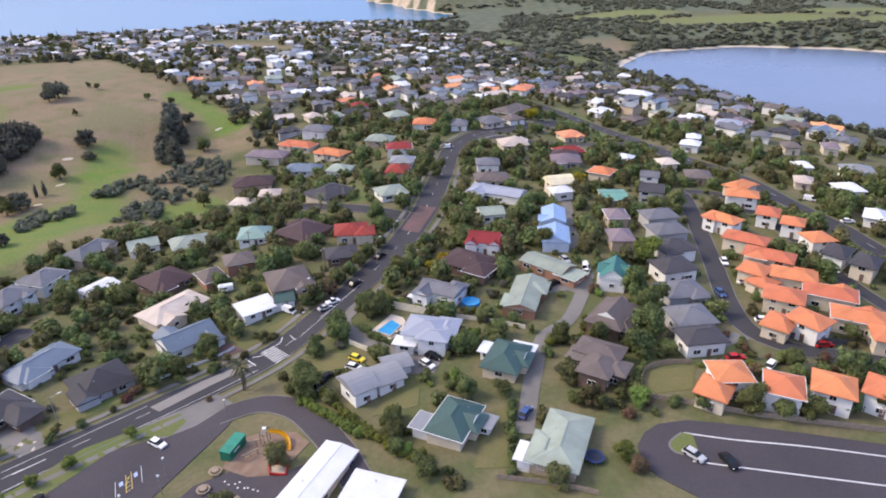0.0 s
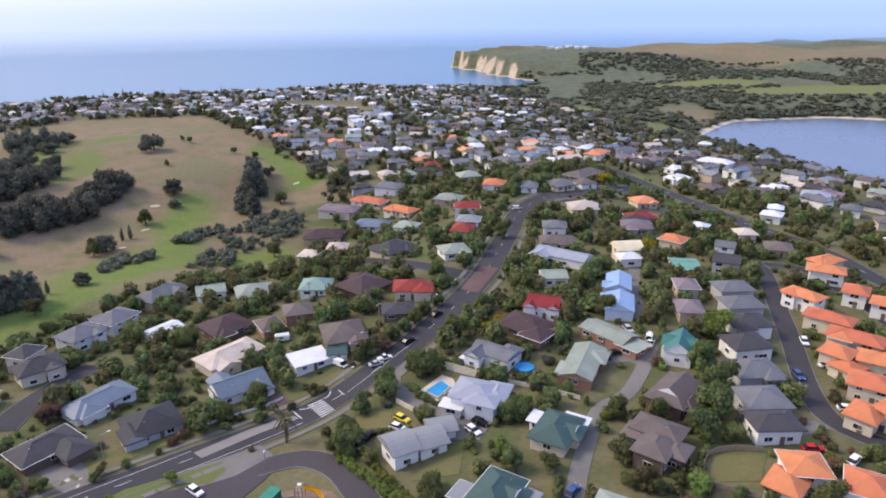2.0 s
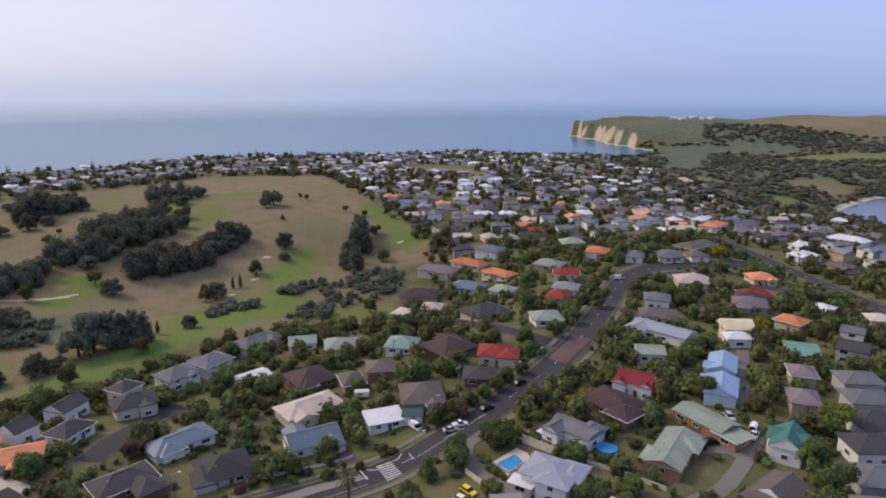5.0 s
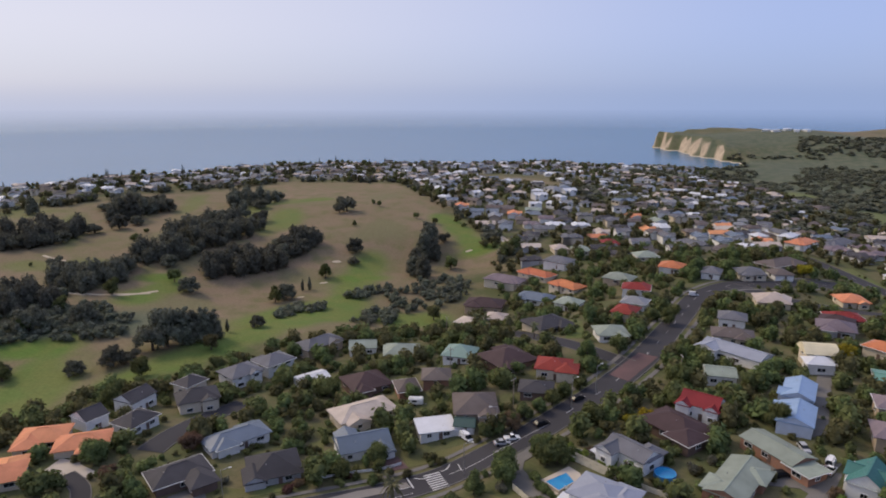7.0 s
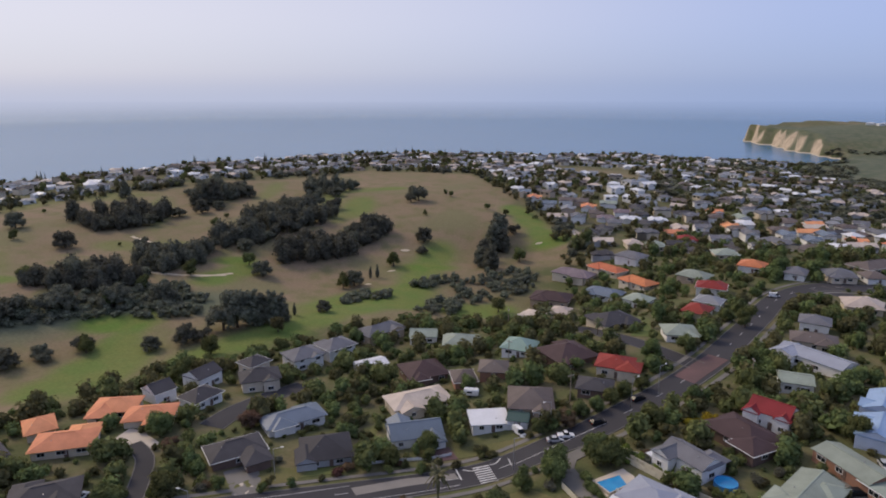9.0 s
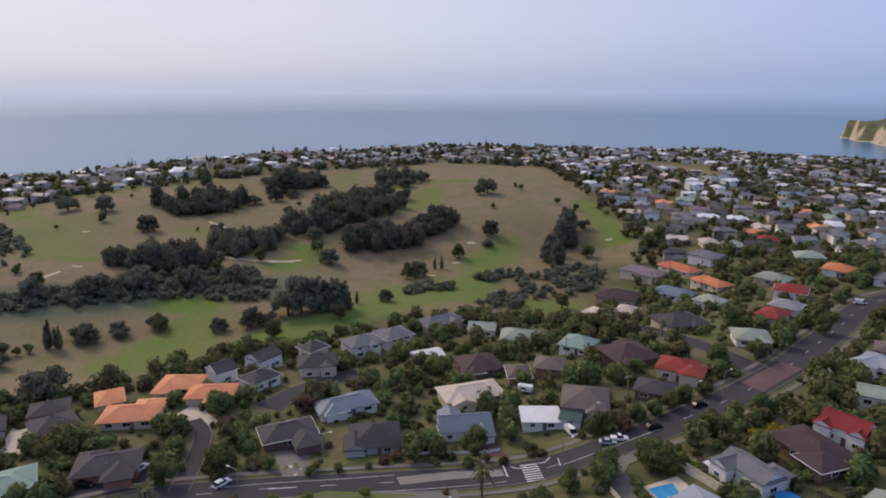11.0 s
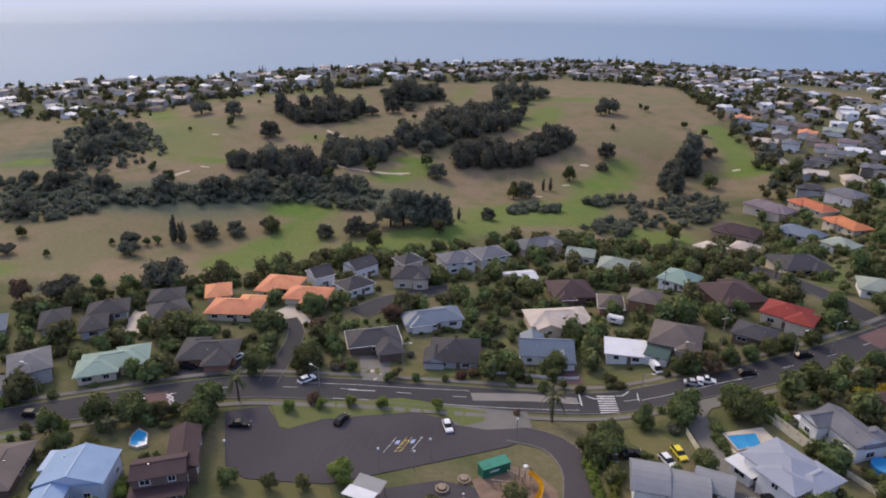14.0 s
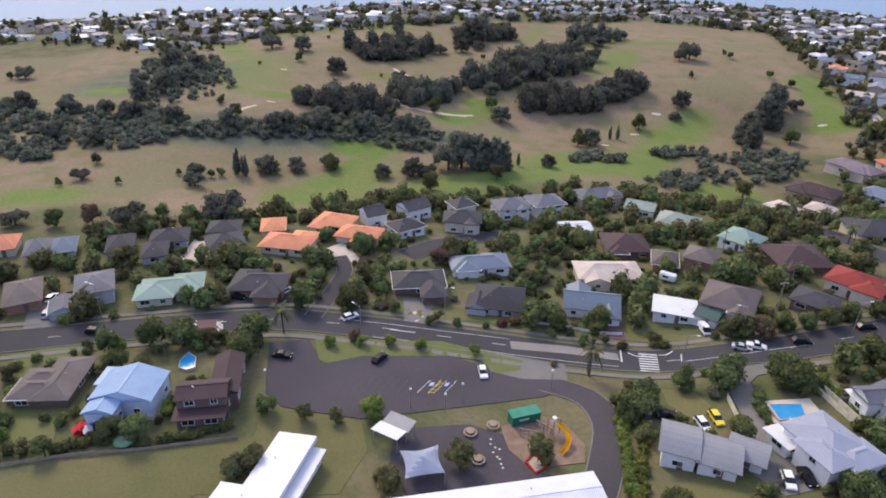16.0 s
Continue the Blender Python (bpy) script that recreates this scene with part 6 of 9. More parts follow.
house(112.4, 195.2, -31, 5.8, 6.7, 4.4, "orange", "white", "two-storey white house with bright orange tiled roof", pitch=22, group='orange-roofed townhouses')
house(114.2, 183.4, 7, 6.9, 6.7, 4.4, "orange", "white", "two-storey white house with bright orange tiled roof", pitch=22, group='orange-roofed townhouses')
house(111.4, 233.5, 29, 10.8, 5.9, 4.0, "orange", "cream", "cream rendered house with bright orange tiled roof in a dense row", pitch=22, group='orange-roofed townhouses')
house(55.9, 111.3, -36, 5.5, 6.7, 3.4, "orange", "cream", "cream rendered house with bright orange tiled roof in a dense row", pitch=22, group='orange-roofed townhouses')
house(60.3, 115.3, -1, 7.0, 6.7, 4.4, "orange", "white", "two-storey white house with bright orange tiled roof", pitch=22, group='orange-roofed townhouses')
house(69.4, 110.2, -24, 6.6, 7.4, 4.6, "orange", "white", "two-storey white house with bright orange tiled roof", pitch=22, group='orange-roofed townhouses')
house(79.7, 110.3, -29, 7.0, 7.4, 4.6, "orange", "white", "two-storey white house with bright orange tiled roof", pitch=22, group='orange-roofed townhouses')
house(89.7, 109.0, -39, 6.3, 7.4, 4.6, "orange", "white", "two-storey white house with bright orange tiled roof", pitch=22, group='orange-roofed townhouses')
house(115.3, 173.8, -47, 5.5, 8.7, 4.4, "dark", "white", "two-storey white house with dark grey tiled roof")
house(120.1, 167.6, -44, 5.6, 8.7, 4.4, "dark", "cream", "two-storey cream rendered house with dark grey tiled roof")
house(-54.9, 168.3, 37, 9.8, 6.9, 2.5, "white", "white", "white house with white iron roof", "mono", pitch=4, wings=[(7.3, -0.9, 0, 4.3, 5.0, 2.1, 'flat')])
house(-70.6, 154.8, 45, 14.0, 9.4, 2.6, "slateblue", "white", "white house with slate-blue iron roof", "gable", pitch=26, wings=[(4.3, -4.3, 1, 6.9, 5.0, 2.5, 'gable'), (-3.4, 4.3, 1, 6.0, 5.9, 2.5, 'gable')])
house(-85.5, 135.4, 45, 12.0, 11.4, 2.4, "charcoal", "grey", "grey house with charcoal roof", pitch=26, wings=[(-5.2, -3.4, 1, 6.9, 5.0, 2.4, 'gable')])
house(-104.7, 122.4, 62, 13.4, 8.7, 2.6, "dark", "brown", "dark timber house with dark grey tiled roof", pitch=24, wings=[(3.4, -5.2, 1, 8.6, 5.9, 2.5, 'hip')], garage='s')
house(-105.3, 144.0, 63, 16.4, 7.8, 2.6, "slateblue", "white", "white house with slate-blue iron roof", pitch=22)
house(-81.0, 172.3, 56, 17.7, 9.6, 2.6, "beige", "cream", "cream rendered house with pinkish beige tiled roof", pitch=20, wings=[(-4.3, -3.4, 1, 7.7, 6.7, 2.5, 'gable')])
house(-47.7, 180.6, 25, 11.7, 13.2, 2.6, "brown", "tan", "tan house with grey-brown tiled roof under a broad roof", pitch=22)
house(-74.9, 189.8, 39, 6.6, 8.7, 2.4, "brown", "brick", "brick house with grey-brown tiled roof", pitch=24)
house(-67.7, 197.0, 24, 8.3, 8.7, 2.6, "brown", "brick", "brick house with grey-brown tiled roof", pitch=24)
house(-90.7, 190.5, 53, 12.7, 12.3, 2.6, "maroon", "brown", "dark brown timber house with dark maroon tiled roof", pitch=24)
house(-48.4, 211.4, 57, 14.4, 13.2, 2.6, "maroon", "brown", "dark brown timber house with dark maroon tiled roof behind a hedge", pitch=22)
house(-32.8, 192.8, 13, 9.1, 7.8, 2.2, "dark", "brown", "dark brown timber house with dark grey tiled roof", pitch=20)
house(-66.4, 214.4, 7, 9.9, 9.6, 2.6, "aqua", "white", "white house with pale aqua iron roof", pitch=26)
house(-90.9, 217.1, 29, 12.5, 9.6, 2.6, "palegreen", "cream", "cream rendered house with pale green tiled roof", pitch=24)
house(-110.4, 221.8, 29, 10.2, 7.8, 2.8, "palegreen", "white", "white house with pale green tiled roof", "gable", pitch=24)
house(-137.3, 182.9, 71, 11.3, 9.6, 4.2, "grey", "white", "two-storey white house with grey tiled roof", pitch=24)
house(-133.1, 196.0, 74, 11.3, 9.6, 4.2, "grey", "white", "two-storey white house with grey tiled roof", pitch=24)
house(-128.3, 218.0, 73, 17.0, 8.7, 3.8, "grey", "tan", "tan house with grey tiled roof", pitch=24)
house(-112.0, 189.9, 61, 10.5, 6.7, 2.2, "white", "white", "white house with white iron roof", "gable", pitch=12)
house(-133.6, 158.7, 52, 11.6, 8.7, 4.0, "dark", "cream", "cream rendered house with dark grey tiled roof", pitch=26)
house(-142.4, 164.7, 84, 7.6, 6.9, 5.6, "dark", "cream", "two-storey cream rendered house with dark grey tiled roof", pitch=26)
house(-150.9, 134.0, 82, 6.7, 7.8, 3.8, "dark", "white", "white house with dark grey tiled roof", "gable", pitch=28)
house(-151.3, 150.4, 91, 9.4, 7.8, 4.0, "dark", "white", "white house with dark grey tiled roof", "gable", pitch=26)
house(-138.1, 138.9, 89, 9.5, 7.8, 2.8, "dark", "white", "white house with dark grey tiled roof", pitch=26)
house(-152.6, 121.0, 38, 11.6, 8.8, 2.5, "paleorange", "cream", "cream rendered house with faded orange tiled roof", pitch=22, wings=[(-2.6, -3.0, 1, 8.6, 6.0, 2.45, "hip")])
house(-139.4, 122.8, 42, 12.6, 8.4, 2.5, "paleorange", "cream", "cream rendered house with faded orange tiled roof", pitch=22, wings=[(2.8, -2.6, 1, 8.0, 6.0, 2.45, "hip")])
house(-143.6, 100.8, 46, 14.0, 9.0, 2.5, "paleorange", "cream", "cream rendered house with broad faded orange tiled roof", pitch=22, wings=[(3.4, 2.8, 1, 9.0, 6.4, 2.45, "hip")])
house(-158.2, 102.0, 66, 6.6, 9.0, 2.5, "paleorange", "cream", "cream rendered house with faded orange tiled roof", pitch=24)
house(-153.5, 84.9, 79, 9.8, 8.7, 2.4, "dark", "grey", "grey house with dark grey tiled roof", pitch=24)
house(-164.3, 88.4, 63, 8.9, 7.8, 2.4, "dark", "grey", "grey house with dark grey tiled roof", pitch=24)
house(-165.0, 72.0, 69, 9.9, 8.7, 2.4, "charcoal", "grey", "grey house with charcoal roof", pitch=24)
house(-156.8, 65.8, 72, 6.0, 8.7, 2.4, "dark", "grey", "grey house with dark grey tiled roof", pitch=24)
house(-166.7, 58.5, 75, 6.4, 10.5, 2.4, "dark", "grey", "grey house with dark grey tiled roof", pitch=24)
house(-175.8, 38.1, 79, 5.5, 9.6, 2.4, "grey", "grey", "grey house with grey tiled roof", pitch=24)
house(-173.4, 44.7, 77, 5.5, 9.6, 2.4, "slateblue", "grey", "grey house with slate-blue iron roof", pitch=24)
house(-183.8, 30.6, 75, 5.9, 9.6, 2.4, "paleorange", "cream", "cream rendered house with faded orange tiled roof", pitch=24)
house(-132.0, 63.8, 68, 13.6, 8.0, 2.4, "aqua", "cream", "cream rendered house with pale aqua iron roof", pitch=20, wings=[(-3.4, -2.2, 0, 8.4, 7.0, 2.35, "hip"), (4.2, 1.8, 0, 6.6, 7.4, 2.35, "hip")])
house(-142.0, 47.7, 80, 8.0, 10.5, 3.8, "grey", "grey", "grey house with grey tiled roof", pitch=18, wings=[(-6.9, -6.0, 1, 6.9, 6.7, 2.1, 'gable')])
house(-122.0, 83.8, 54, 13.4, 8.6, 2.5, "dark", "brick", "brick house with dark grey tiled roof", pitch=24, wings=[(3.0, -3.4, 1, 8.0, 5.6, 2.45, "hip"), (-4.0, 2.6, 1, 7.0, 5.0, 2.45, "hip")])
house(-148.5, 32.1, 83, 7.4, 12.3, 2.6, "brown", "brick", "brick house with grey-brown tiled roof", pitch=20)
house(-90.3, 45.8, -36, 8.8, 11.4, 4.0, "blue", "paleblue", "pale blue house with sky-blue iron roof", "gable", pitch=18, wings=[(5.6, -2.6, 0, 5.0, 5.2, 3.8, "gable"), (-3.4, -5.2, 0, 4.4, 3.4, 3.4, "flat")])
house(-81.0, 57.2, 64, 9.2, 5.4, 4.5, "maroon", "brown", "dark brown timber house with an angled dark maroon roof", "gable", pitch=22, wings=[(3.6, 6.2, 1, 12.6, 5.2, 3.4, "gable"), (-0.2, -4.0, 0, 8.4, 3.0, 2.3, "flat")])
house(-103.0, 35.4, -31, 13.0, 6.4, 2.3, "brown", "brown", "dark brown timber house with a spread grey-brown roof", pitch=22, wings=[(3.2, -3.6, 1, 8.4, 5.6, 2.2, "hip"), (-0.4, -3.8, 1, 7.4, 5.0, 2.2, "hip")])
house(-79.1, 354.5, -24, 19.9, 8.7, 2.6, "orange", "cream", "cream rendered house with bright orange tiled roof")
house(-57.5, 334.2, -30, 17.0, 8.7, 2.6, "orange", "cream", "cream rendered house with bright orange tiled roof")
house(-9.3, 353.8, -3, 11.0, 10.5, 2.8, "orange", "white", "white house with bright orange tiled roof")
house(-20.8, 313.2, 5, 11.5, 9.6, 4.2, "red", "white", "two-storey white house with bright red tiled roof")
house(-19.2, 271.9, -8, 8.0, 10.5, 3.8, "red", "cream", "cream rendered house with bright red tiled roof")
house(-18.1, 291.5, -6, 9.5, 8.7, 3.2, "iron_grey", "white", "white house with grey ribbed iron roof")
house(-20.3, 245.1, 25, 10.3, 9.6, 2.6, "palegreen", "white", "white house with pale green tiled roof")
house(-70.4, 321.4, -8, 16.8, 10.5, 2.6, "slateblue", "white", "white house with slate-blue iron roof")
house(-48.4, 300.5, -12, 10.1, 9.6, 3.2, "palegreen", "white", "white house with pale green tiled roof")
house(-45.7, 251.9, 55, 15.3, 11.4, 2.6, "dark", "cream", "cream rendered house with dark grey tiled roof")
house(-94.3, 345.7, -8, 20.6, 10.5, 3.2, "lavender", "cream", "cream rendered house with mauve-brown tiled roof")
house(-94.1, 313.5, 8, 18.1, 12.3, 3.2, "maroon", "tan", "tan house with dark maroon tiled roof")
house(-81.5, 294.8, 6, 8.7, 8.7, 2.8, "beige", "cream", "cream rendered house with pinkish beige tiled roof")
house(-92.3, 287.4, -7, 9.8, 8.7, 2.6, "beige", "cream", "cream rendered house with pinkish beige tiled roof")
house(-32.1, 337.5, -11, 13.1, 10.5, 2.6, "palegreen", "tan", "tan house with pale green tiled roof")
house(9.4, 346.2, -4, 8.0, 10.5, 2.6, "grey", "white", "white house with grey tiled roof")
house(26.1, 350.8, 15, 11.5, 11.4, 2.6, "grey", "cream", "cream rendered house with grey tiled roof")
house(39.0, 355.8, 24, 8.6, 9.6, 2.6, "brown", "white", "white house with grey-brown tiled roof")
house(34.2, 310.3, 9, 12.1, 12.3, 2.6, "beige", "cream", "cream rendered house with pinkish beige tiled roof")
house(19.6, 273.4, -0, 8.9, 8.7, 3.8, "grey", "white", "white house with grey tiled roof")
house(20.0, 254.9, 4, 12.8, 8.7, 2.8, "brown", "cream", "cream rendered house with grey-brown tiled roof")
house(65.1, 327.6, 15, 10.2, 10.5, 2.6, "paleorange", "cream", "cream rendered house with faded orange tiled roof")
house(53.6, 275.6, -4, 11.5, 10.5, 2.8, "lavender", "grey", "grey house with mauve-brown tiled roof")
house(57.9, 292.6, 13, 12.0, 7.8, 2.6, "red", "cream", "cream rendered house with bright red tiled roof")
house(-78.3, 399.7, 31, 8.4, 10.5, 2.6, "beige", "cream", "cream rendered house with pinkish beige tiled roof")
house(-65.4, 400.0, 22, 9.5, 10.5, 2.6, "palegreen", "cream", "cream rendered house with pale green tiled roof")
house(-71.0, 370.7, -10, 14.3, 10.5, 3.8, "grey", "white", "white house with grey tiled roof")
house(-53.4, 425.8, 24, 10.1, 10.5, 2.6, "red", "white", "white house with bright red tiled roof")
house(-26.8, 391.2, 24, 11.8, 10.5, 2.6, "palegreen", "cream", "cream rendered house with pale green tiled roof")
house(40.3, 381.2, 51, 22.3, 11.4, 2.2, "brown", "tan", "tan house with grey-brown tiled roof")
house(-6.0, 435.1, -36, 15.9, 8.7, 3.2, "grey", "white", "white house with grey tiled roof")
house(14.3, 406.9, -7, 12.1, 9.6, 2.6, "brown", "cream", "cream rendered house with grey-brown tiled roof")
house(54.6, 449.9, 56, 17.5, 9.6, 4.2, "paleorange", "white", "two-storey white house with faded orange tiled roof")
house(76.0, 480.4, 59, 29.9, 9.6, 3.2, "grey", "white", "white house with grey tiled roof")
house(32.1, 466.4, 35, 7.9, 7.8, 4.2, "white", "white", "two-storey white house with white iron roof")
house(50.0, 485.9, 63, 13.5, 6.9, 4.2, "white", "white", "two-storey white house with white iron roof")
house(35.6, 310.6, -6, 10.4, 9.1, 2.8, "beige", "cream", "cream rendered house with pinkish beige tiled roof")
house(54.8, 284.5, -14, 10.4, 8.4, 2.8, "maroon", "brown", "dark brown timber house with dark maroon tiled roof")
house(77.8, 271.7, -28, 6.3, 7.1, 4.0, "white", "white", "white house with white iron roof")
house(101.9, 250.8, -13, 8.8, 9.1, 2.8, "brown", "tan", "tan house with grey-brown tiled roof")
house(94.9, 268.1, 5, 6.5, 7.1, 3.4, "beige", "cream", "cream rendered house with pinkish beige tiled roof")
house(115.2, 297.5, -27, 7.6, 7.1, 3.4, "white", "white", "white house with white iron roof")
house(141.3, 244.8, -23, 5.8, 7.8, 2.8, "beige", "cream", "cream rendered house with pinkish beige tiled roof")
house(167.8, 254.9, -18, 10.7, 9.1, 4.4, "iron_grey", "white", "two-storey white house with grey ribbed iron roof")
house(152.7, 234.2, -2, 8.2, 8.7, 3.4, "white", "white", "white house with white iron roof")
house(145.6, 205.7, -35, 5.5, 8.7, 3.4, "white", "white", "white house with white iron roof")
house(148.7, 261.2, -9, 5.7, 7.1, 4.0, "white", "cream", "cream rendered house with white iron roof")
house(178.0, 293.3, -19, 6.1, 7.8, 3.4, "lavender", "cream", "cream rendered house with mauve-brown tiled roof")
house(148.5, 336.5, -23, 11.4, 8.4, 4.4, "lightblue", "white", "two-storey white house with pale blue-grey iron roof")
house(120.7, 309.2, -21, 5.5, 6.4, 3.4, "white", "white", "white house with white iron roof")
house(154.5, 312.2, -27, 7.6, 7.8, 3.4, "grey", "white", "white house with grey tiled roof")
house(159.5, 292.8, -11, 6.4, 7.8, 3.4, "brown", "cream", "cream rendered house with grey-brown tiled roof")
house(125.7, 429.7, -38, 19.6, 9.1, 4.4, "white", "white", "two-storey white house with white iron roof")
house(-56.4, 62.3, -49, 14.6, 6.2, 3.0, "white", "white", "white house with white iron roof in the school grounds", "mono", pitch=5, category='school building', wings=[(0.9, 4.0, 0, 13.8, 2.5, 2.1, 'flat')])
house(-30.3, 83.1, 66, 46.1, 6.9, 2.8, "white", "cream", "cream rendered house with white iron roof along the school yard", "gable", pitch=8, category='school building')
house(-52.5, 53.0, 45, 7.7, 7.7, 2.6, "white", "white", "white house with white iron roof in the school grounds", "gable", pitch=8, category='school building')
house(-13.5, 90.6, -18, 8.8, 7.2, 2.6, "white", "cream", "cream rendered house with white iron roof beside the school drive", "flat", pitch=2, category='school building')
house(-11.4, 130.9, 23, 5.5, 5.1, 2.4, "iron_grey", "white", "white house with grey ribbed iron roof", "barrel", pitch=18)
house(-47.3, 171.7, 17, 5.5, 5.7, 2.2, "green", "white", "white house with dark green iron roof", "gable", pitch=20)
car(-62.2, 111.9, -29, "white", "hatch", "white hatchback driving out of the car park")
car(-4.1, 131.5, -44, "white", "hatch", "white hatchback on a concrete driveway")
car(-2.7, 134.8, -34, "black", "hatch", "black hatchback on a concrete driveway")
car(-21.7, 137.4, -30, "yellow", "hatch", "yellow car on a grassy drive")
car(-22.0, 133.7, -23, "white", "hatch", "white car by a barrel-roofed house")
car(-78.8, 95.2, 114, "black", "hatch", "black car parked against the verge")
car(-90.3, 76.8, 50, "black", "sedan", "black sedan in the school car park")
car(-122.8, 44.0, 49, "black", "hatch", "black hatchback driving along the street")
car(-34.2, 165.7, 35, "silver", "sedan", "silver car parked at the kerb")
car(-32.3, 168.2, 34, "white", "ute", "white utility parked at the kerb")
car(-26.4, 176.2, 49, "black", "hatch", "black car parked at the kerb")
car(-20.2, 192.0, 58, "black", "hatch", "dark car on the street")
car(-45.1, 167.2, -31, "white", "van", "white van on a driveway")
car(-120.6, 77.1, 45, "black", "sedan", "black sedan on a house drive")
car(-118.1, 88.1, 102, "white", "hatch", "white car on a house drive")
car(-146.0, 37.7, 148, "white", "hatch", "white car on a forecourt")
car(-146.0, 33.9, 124, "red", "hatch", "red car on a forecourt")
car(-138.1, 35.8, 158, "silver", "hatch", "silver car on a forecourt")
car(47.0, 96.5, -51, "silver", "hatch", "silver hatchback parked by the island")
car(52.8, 94.5, -76, "black", "sedan", "black car driving across the turning area")
car(89.8, 131.6, 4, "red", "hatch", "red car on the street")
car(73.4, 123.2, 47, "white", "hatch", "white car by orange-roofed townhouses")
car(83.3, 175.5, -98, "white", "hatch", "white car at the kerb")
car(84.7, 163.5, 7, "white", "hatch", "white car between townhouses")
car(80.8, 143.2, -6, "white", "hatch", "white car by the street")
car(75.4, 157.8, -85, "blue", "hatch", "dark blue car at the kerb")
car(41.8, 171.9, 68, "white", "ute", "white utility on the shared drive")
car(17.0, 111.7, 59, "blue", "hatch", "blue car on the shared drive")
car(3.4, 314.8, 19, "white", "van", "white van on the street")
car(135.7, 228.4, -32, "white", "van", "white van by the through road")
car(137.3, 206.3, -0, "white", "hatch", "white car by the through road")
tree("spread", -234.9, 99.1, 0.82)
tree("column", -233.5, 115.8, 1.2, stretch=1.1)
tree("column", -230.3, 118.2, 0.9, stretch=1.2)
tree("spread", -229.9, 127.7, 1.02)
tree("spread", -226.2, 139.1, 0.75)
tree("broad", -221.1, 152.4, 1.12)
tree("broad", -232.8, 108.5, 0.6)
tree("broad", -237.8, 93.2, 0.45)
tree("spread", -201.2, 166.5, 0.82)
tree("spread", -193.6, 176.8, 1.09)
tree("spread", -189.5, 181.1, 0.88)
tree("spread", -190.4, 193.0, 1.56, stretch=1.25)
tree("spread", -187.8, 198.0, 1.7, stretch=1.35)
tree("pine", -183.7, 203.2, 0.95)
tree("pine", -181.1, 206.2, 0.81, stretch=1.05)
tree("pine", -178.6, 209.2, 0.85, stretch=1.05)
tree("pine", -177.0, 212.5, 0.77)
tree("column", -178.2, 221.9, 0.7)
tree("spread", -171.9, 234.0, 0.75)
tree("spread", -193.6, 283.3, 1.09, stretch=1.1)
tree("column", -194.6, 298.9, 0.8)
tree("column", -191.7, 301.3, 0.9)
tree("broad", -193.3, 319.2, 1.42)
tree("spread", -189.9, 344.2, 0.82, stretch=0.7)
tree("spread", -196.9, 357.8, 1.09, stretch=1.2)
tree("pine", -156.6, 361.1, 0.99, stretch=0.85)
tree("pine", -158.0, 376.1, 1.17, stretch=0.95)
tree("pine", -160.3, 386.2, 1.26, stretch=0.95)
tree("pine", -145.0, 347.2, 0.99, stretch=0.9)
tree("pine", -152.5, 377.9, 0.99, stretch=0.9)
tree("pine", -152.9, 350.0, 0.9, stretch=0.8)
tree("pine", -160.8, 393.5, 1.08, stretch=0.9)
tree("spread", -155.6, 401.0, 0.88, stretch=1.3)
tree("spread", -245.9, 427.3, 1.56, stretch=1.3)
tree("spread", -248.4, 420.6, 0.95, stretch=1.3)
tree("broad", -233.3, 453.6, 0.75)
tree("broad", -241.7, 459.2, 0.6)
tree("broad", -191.8, 433.5, 0.75)
tree("broad", -174.5, 428.4, 0.75)
tree("broad", -220.5, 395.9, 0.6)
tree("spread", -351.3, 220.9, 1.36)
tree("broad", -304.7, 174.8, 1.42)
tree("spread", -285.7, 187.6, 1.5, stretch=1.3)
tree("spread", -277.8, 191.2, 1.36)
tree("pine", -294.4, 193.4, 0.72, stretch=0.8)
tree("spread", -436.2, 212.6, 1.63)
tree("spread", -411.1, 225.2, 1.29, stretch=1.1)
tree("broad", -387.7, 212.0, 0.98)
tree("pine", -400.9, 255.3, 0.9)
tree("pine", -408.0, 261.5, 0.81, stretch=0.9)
tree("pine", -448.7, 324.9, 0.9, stretch=0.9)
tree("pine", -382.9, 346.0, 1.26, stretch=0.8)
tree("pine", -378.1, 350.5, 1.35, stretch=0.9)
tree("pine", -383.6, 338.3, 1.08, stretch=0.7)
tree("spread", -379.4, 377.7, 1.5, stretch=1.2)
tree("spread", -381.5, 370.5, 1.22, stretch=1.2)
tree("spread", -366.8, 263.4, 1.16)
tree("spread", -367.9, 255.4, 1.09)
tree("spread", -361.8, 271.2, 1.16)
tree("spread", -359.3, 280.8, 1.16)
tree("spread", -379.5, 256.0, 0.95)
tree("spread", -364.5, 291.4, 1.09)
tree("spread", -297.7, 235.2, 1.09)
tree("spread", -279.6, 232.4, 1.09)
tree("spread", -277.6, 242.5, 1.02)
tree("spread", -281.2, 255.2, 1.02)
tree("spread", -284.8, 264.2, 0.95)
tree("spread", -238.5, 261.2, 1.16)
tree("broad", -317.2, 298.9, 1.2)
tree("broad", -319.0, 138.2, 0.6)
tree("broad", -295.0, 137.0, 1.05)
tree("broad", -594.4, 167.7, 0.75)
tree("norfolk", -562.3, 167.2, 0.6)
tree("broad", -441.2, 259.2, 0.52)
tree("broad", -325.0, 343.8, 0.52)
tree("broad", -336.2, 324.3, 0.6)
tree("broad", -394.3, 187.4, 0.45)
tree("broad", -332.5, 241.9, 0.38)
tree("spread", -204.0, 34.3, 0.9)
tree("broad", -196.3, 44.9, 1.04)
tree("rust", -193.3, 54.9, 1.1)
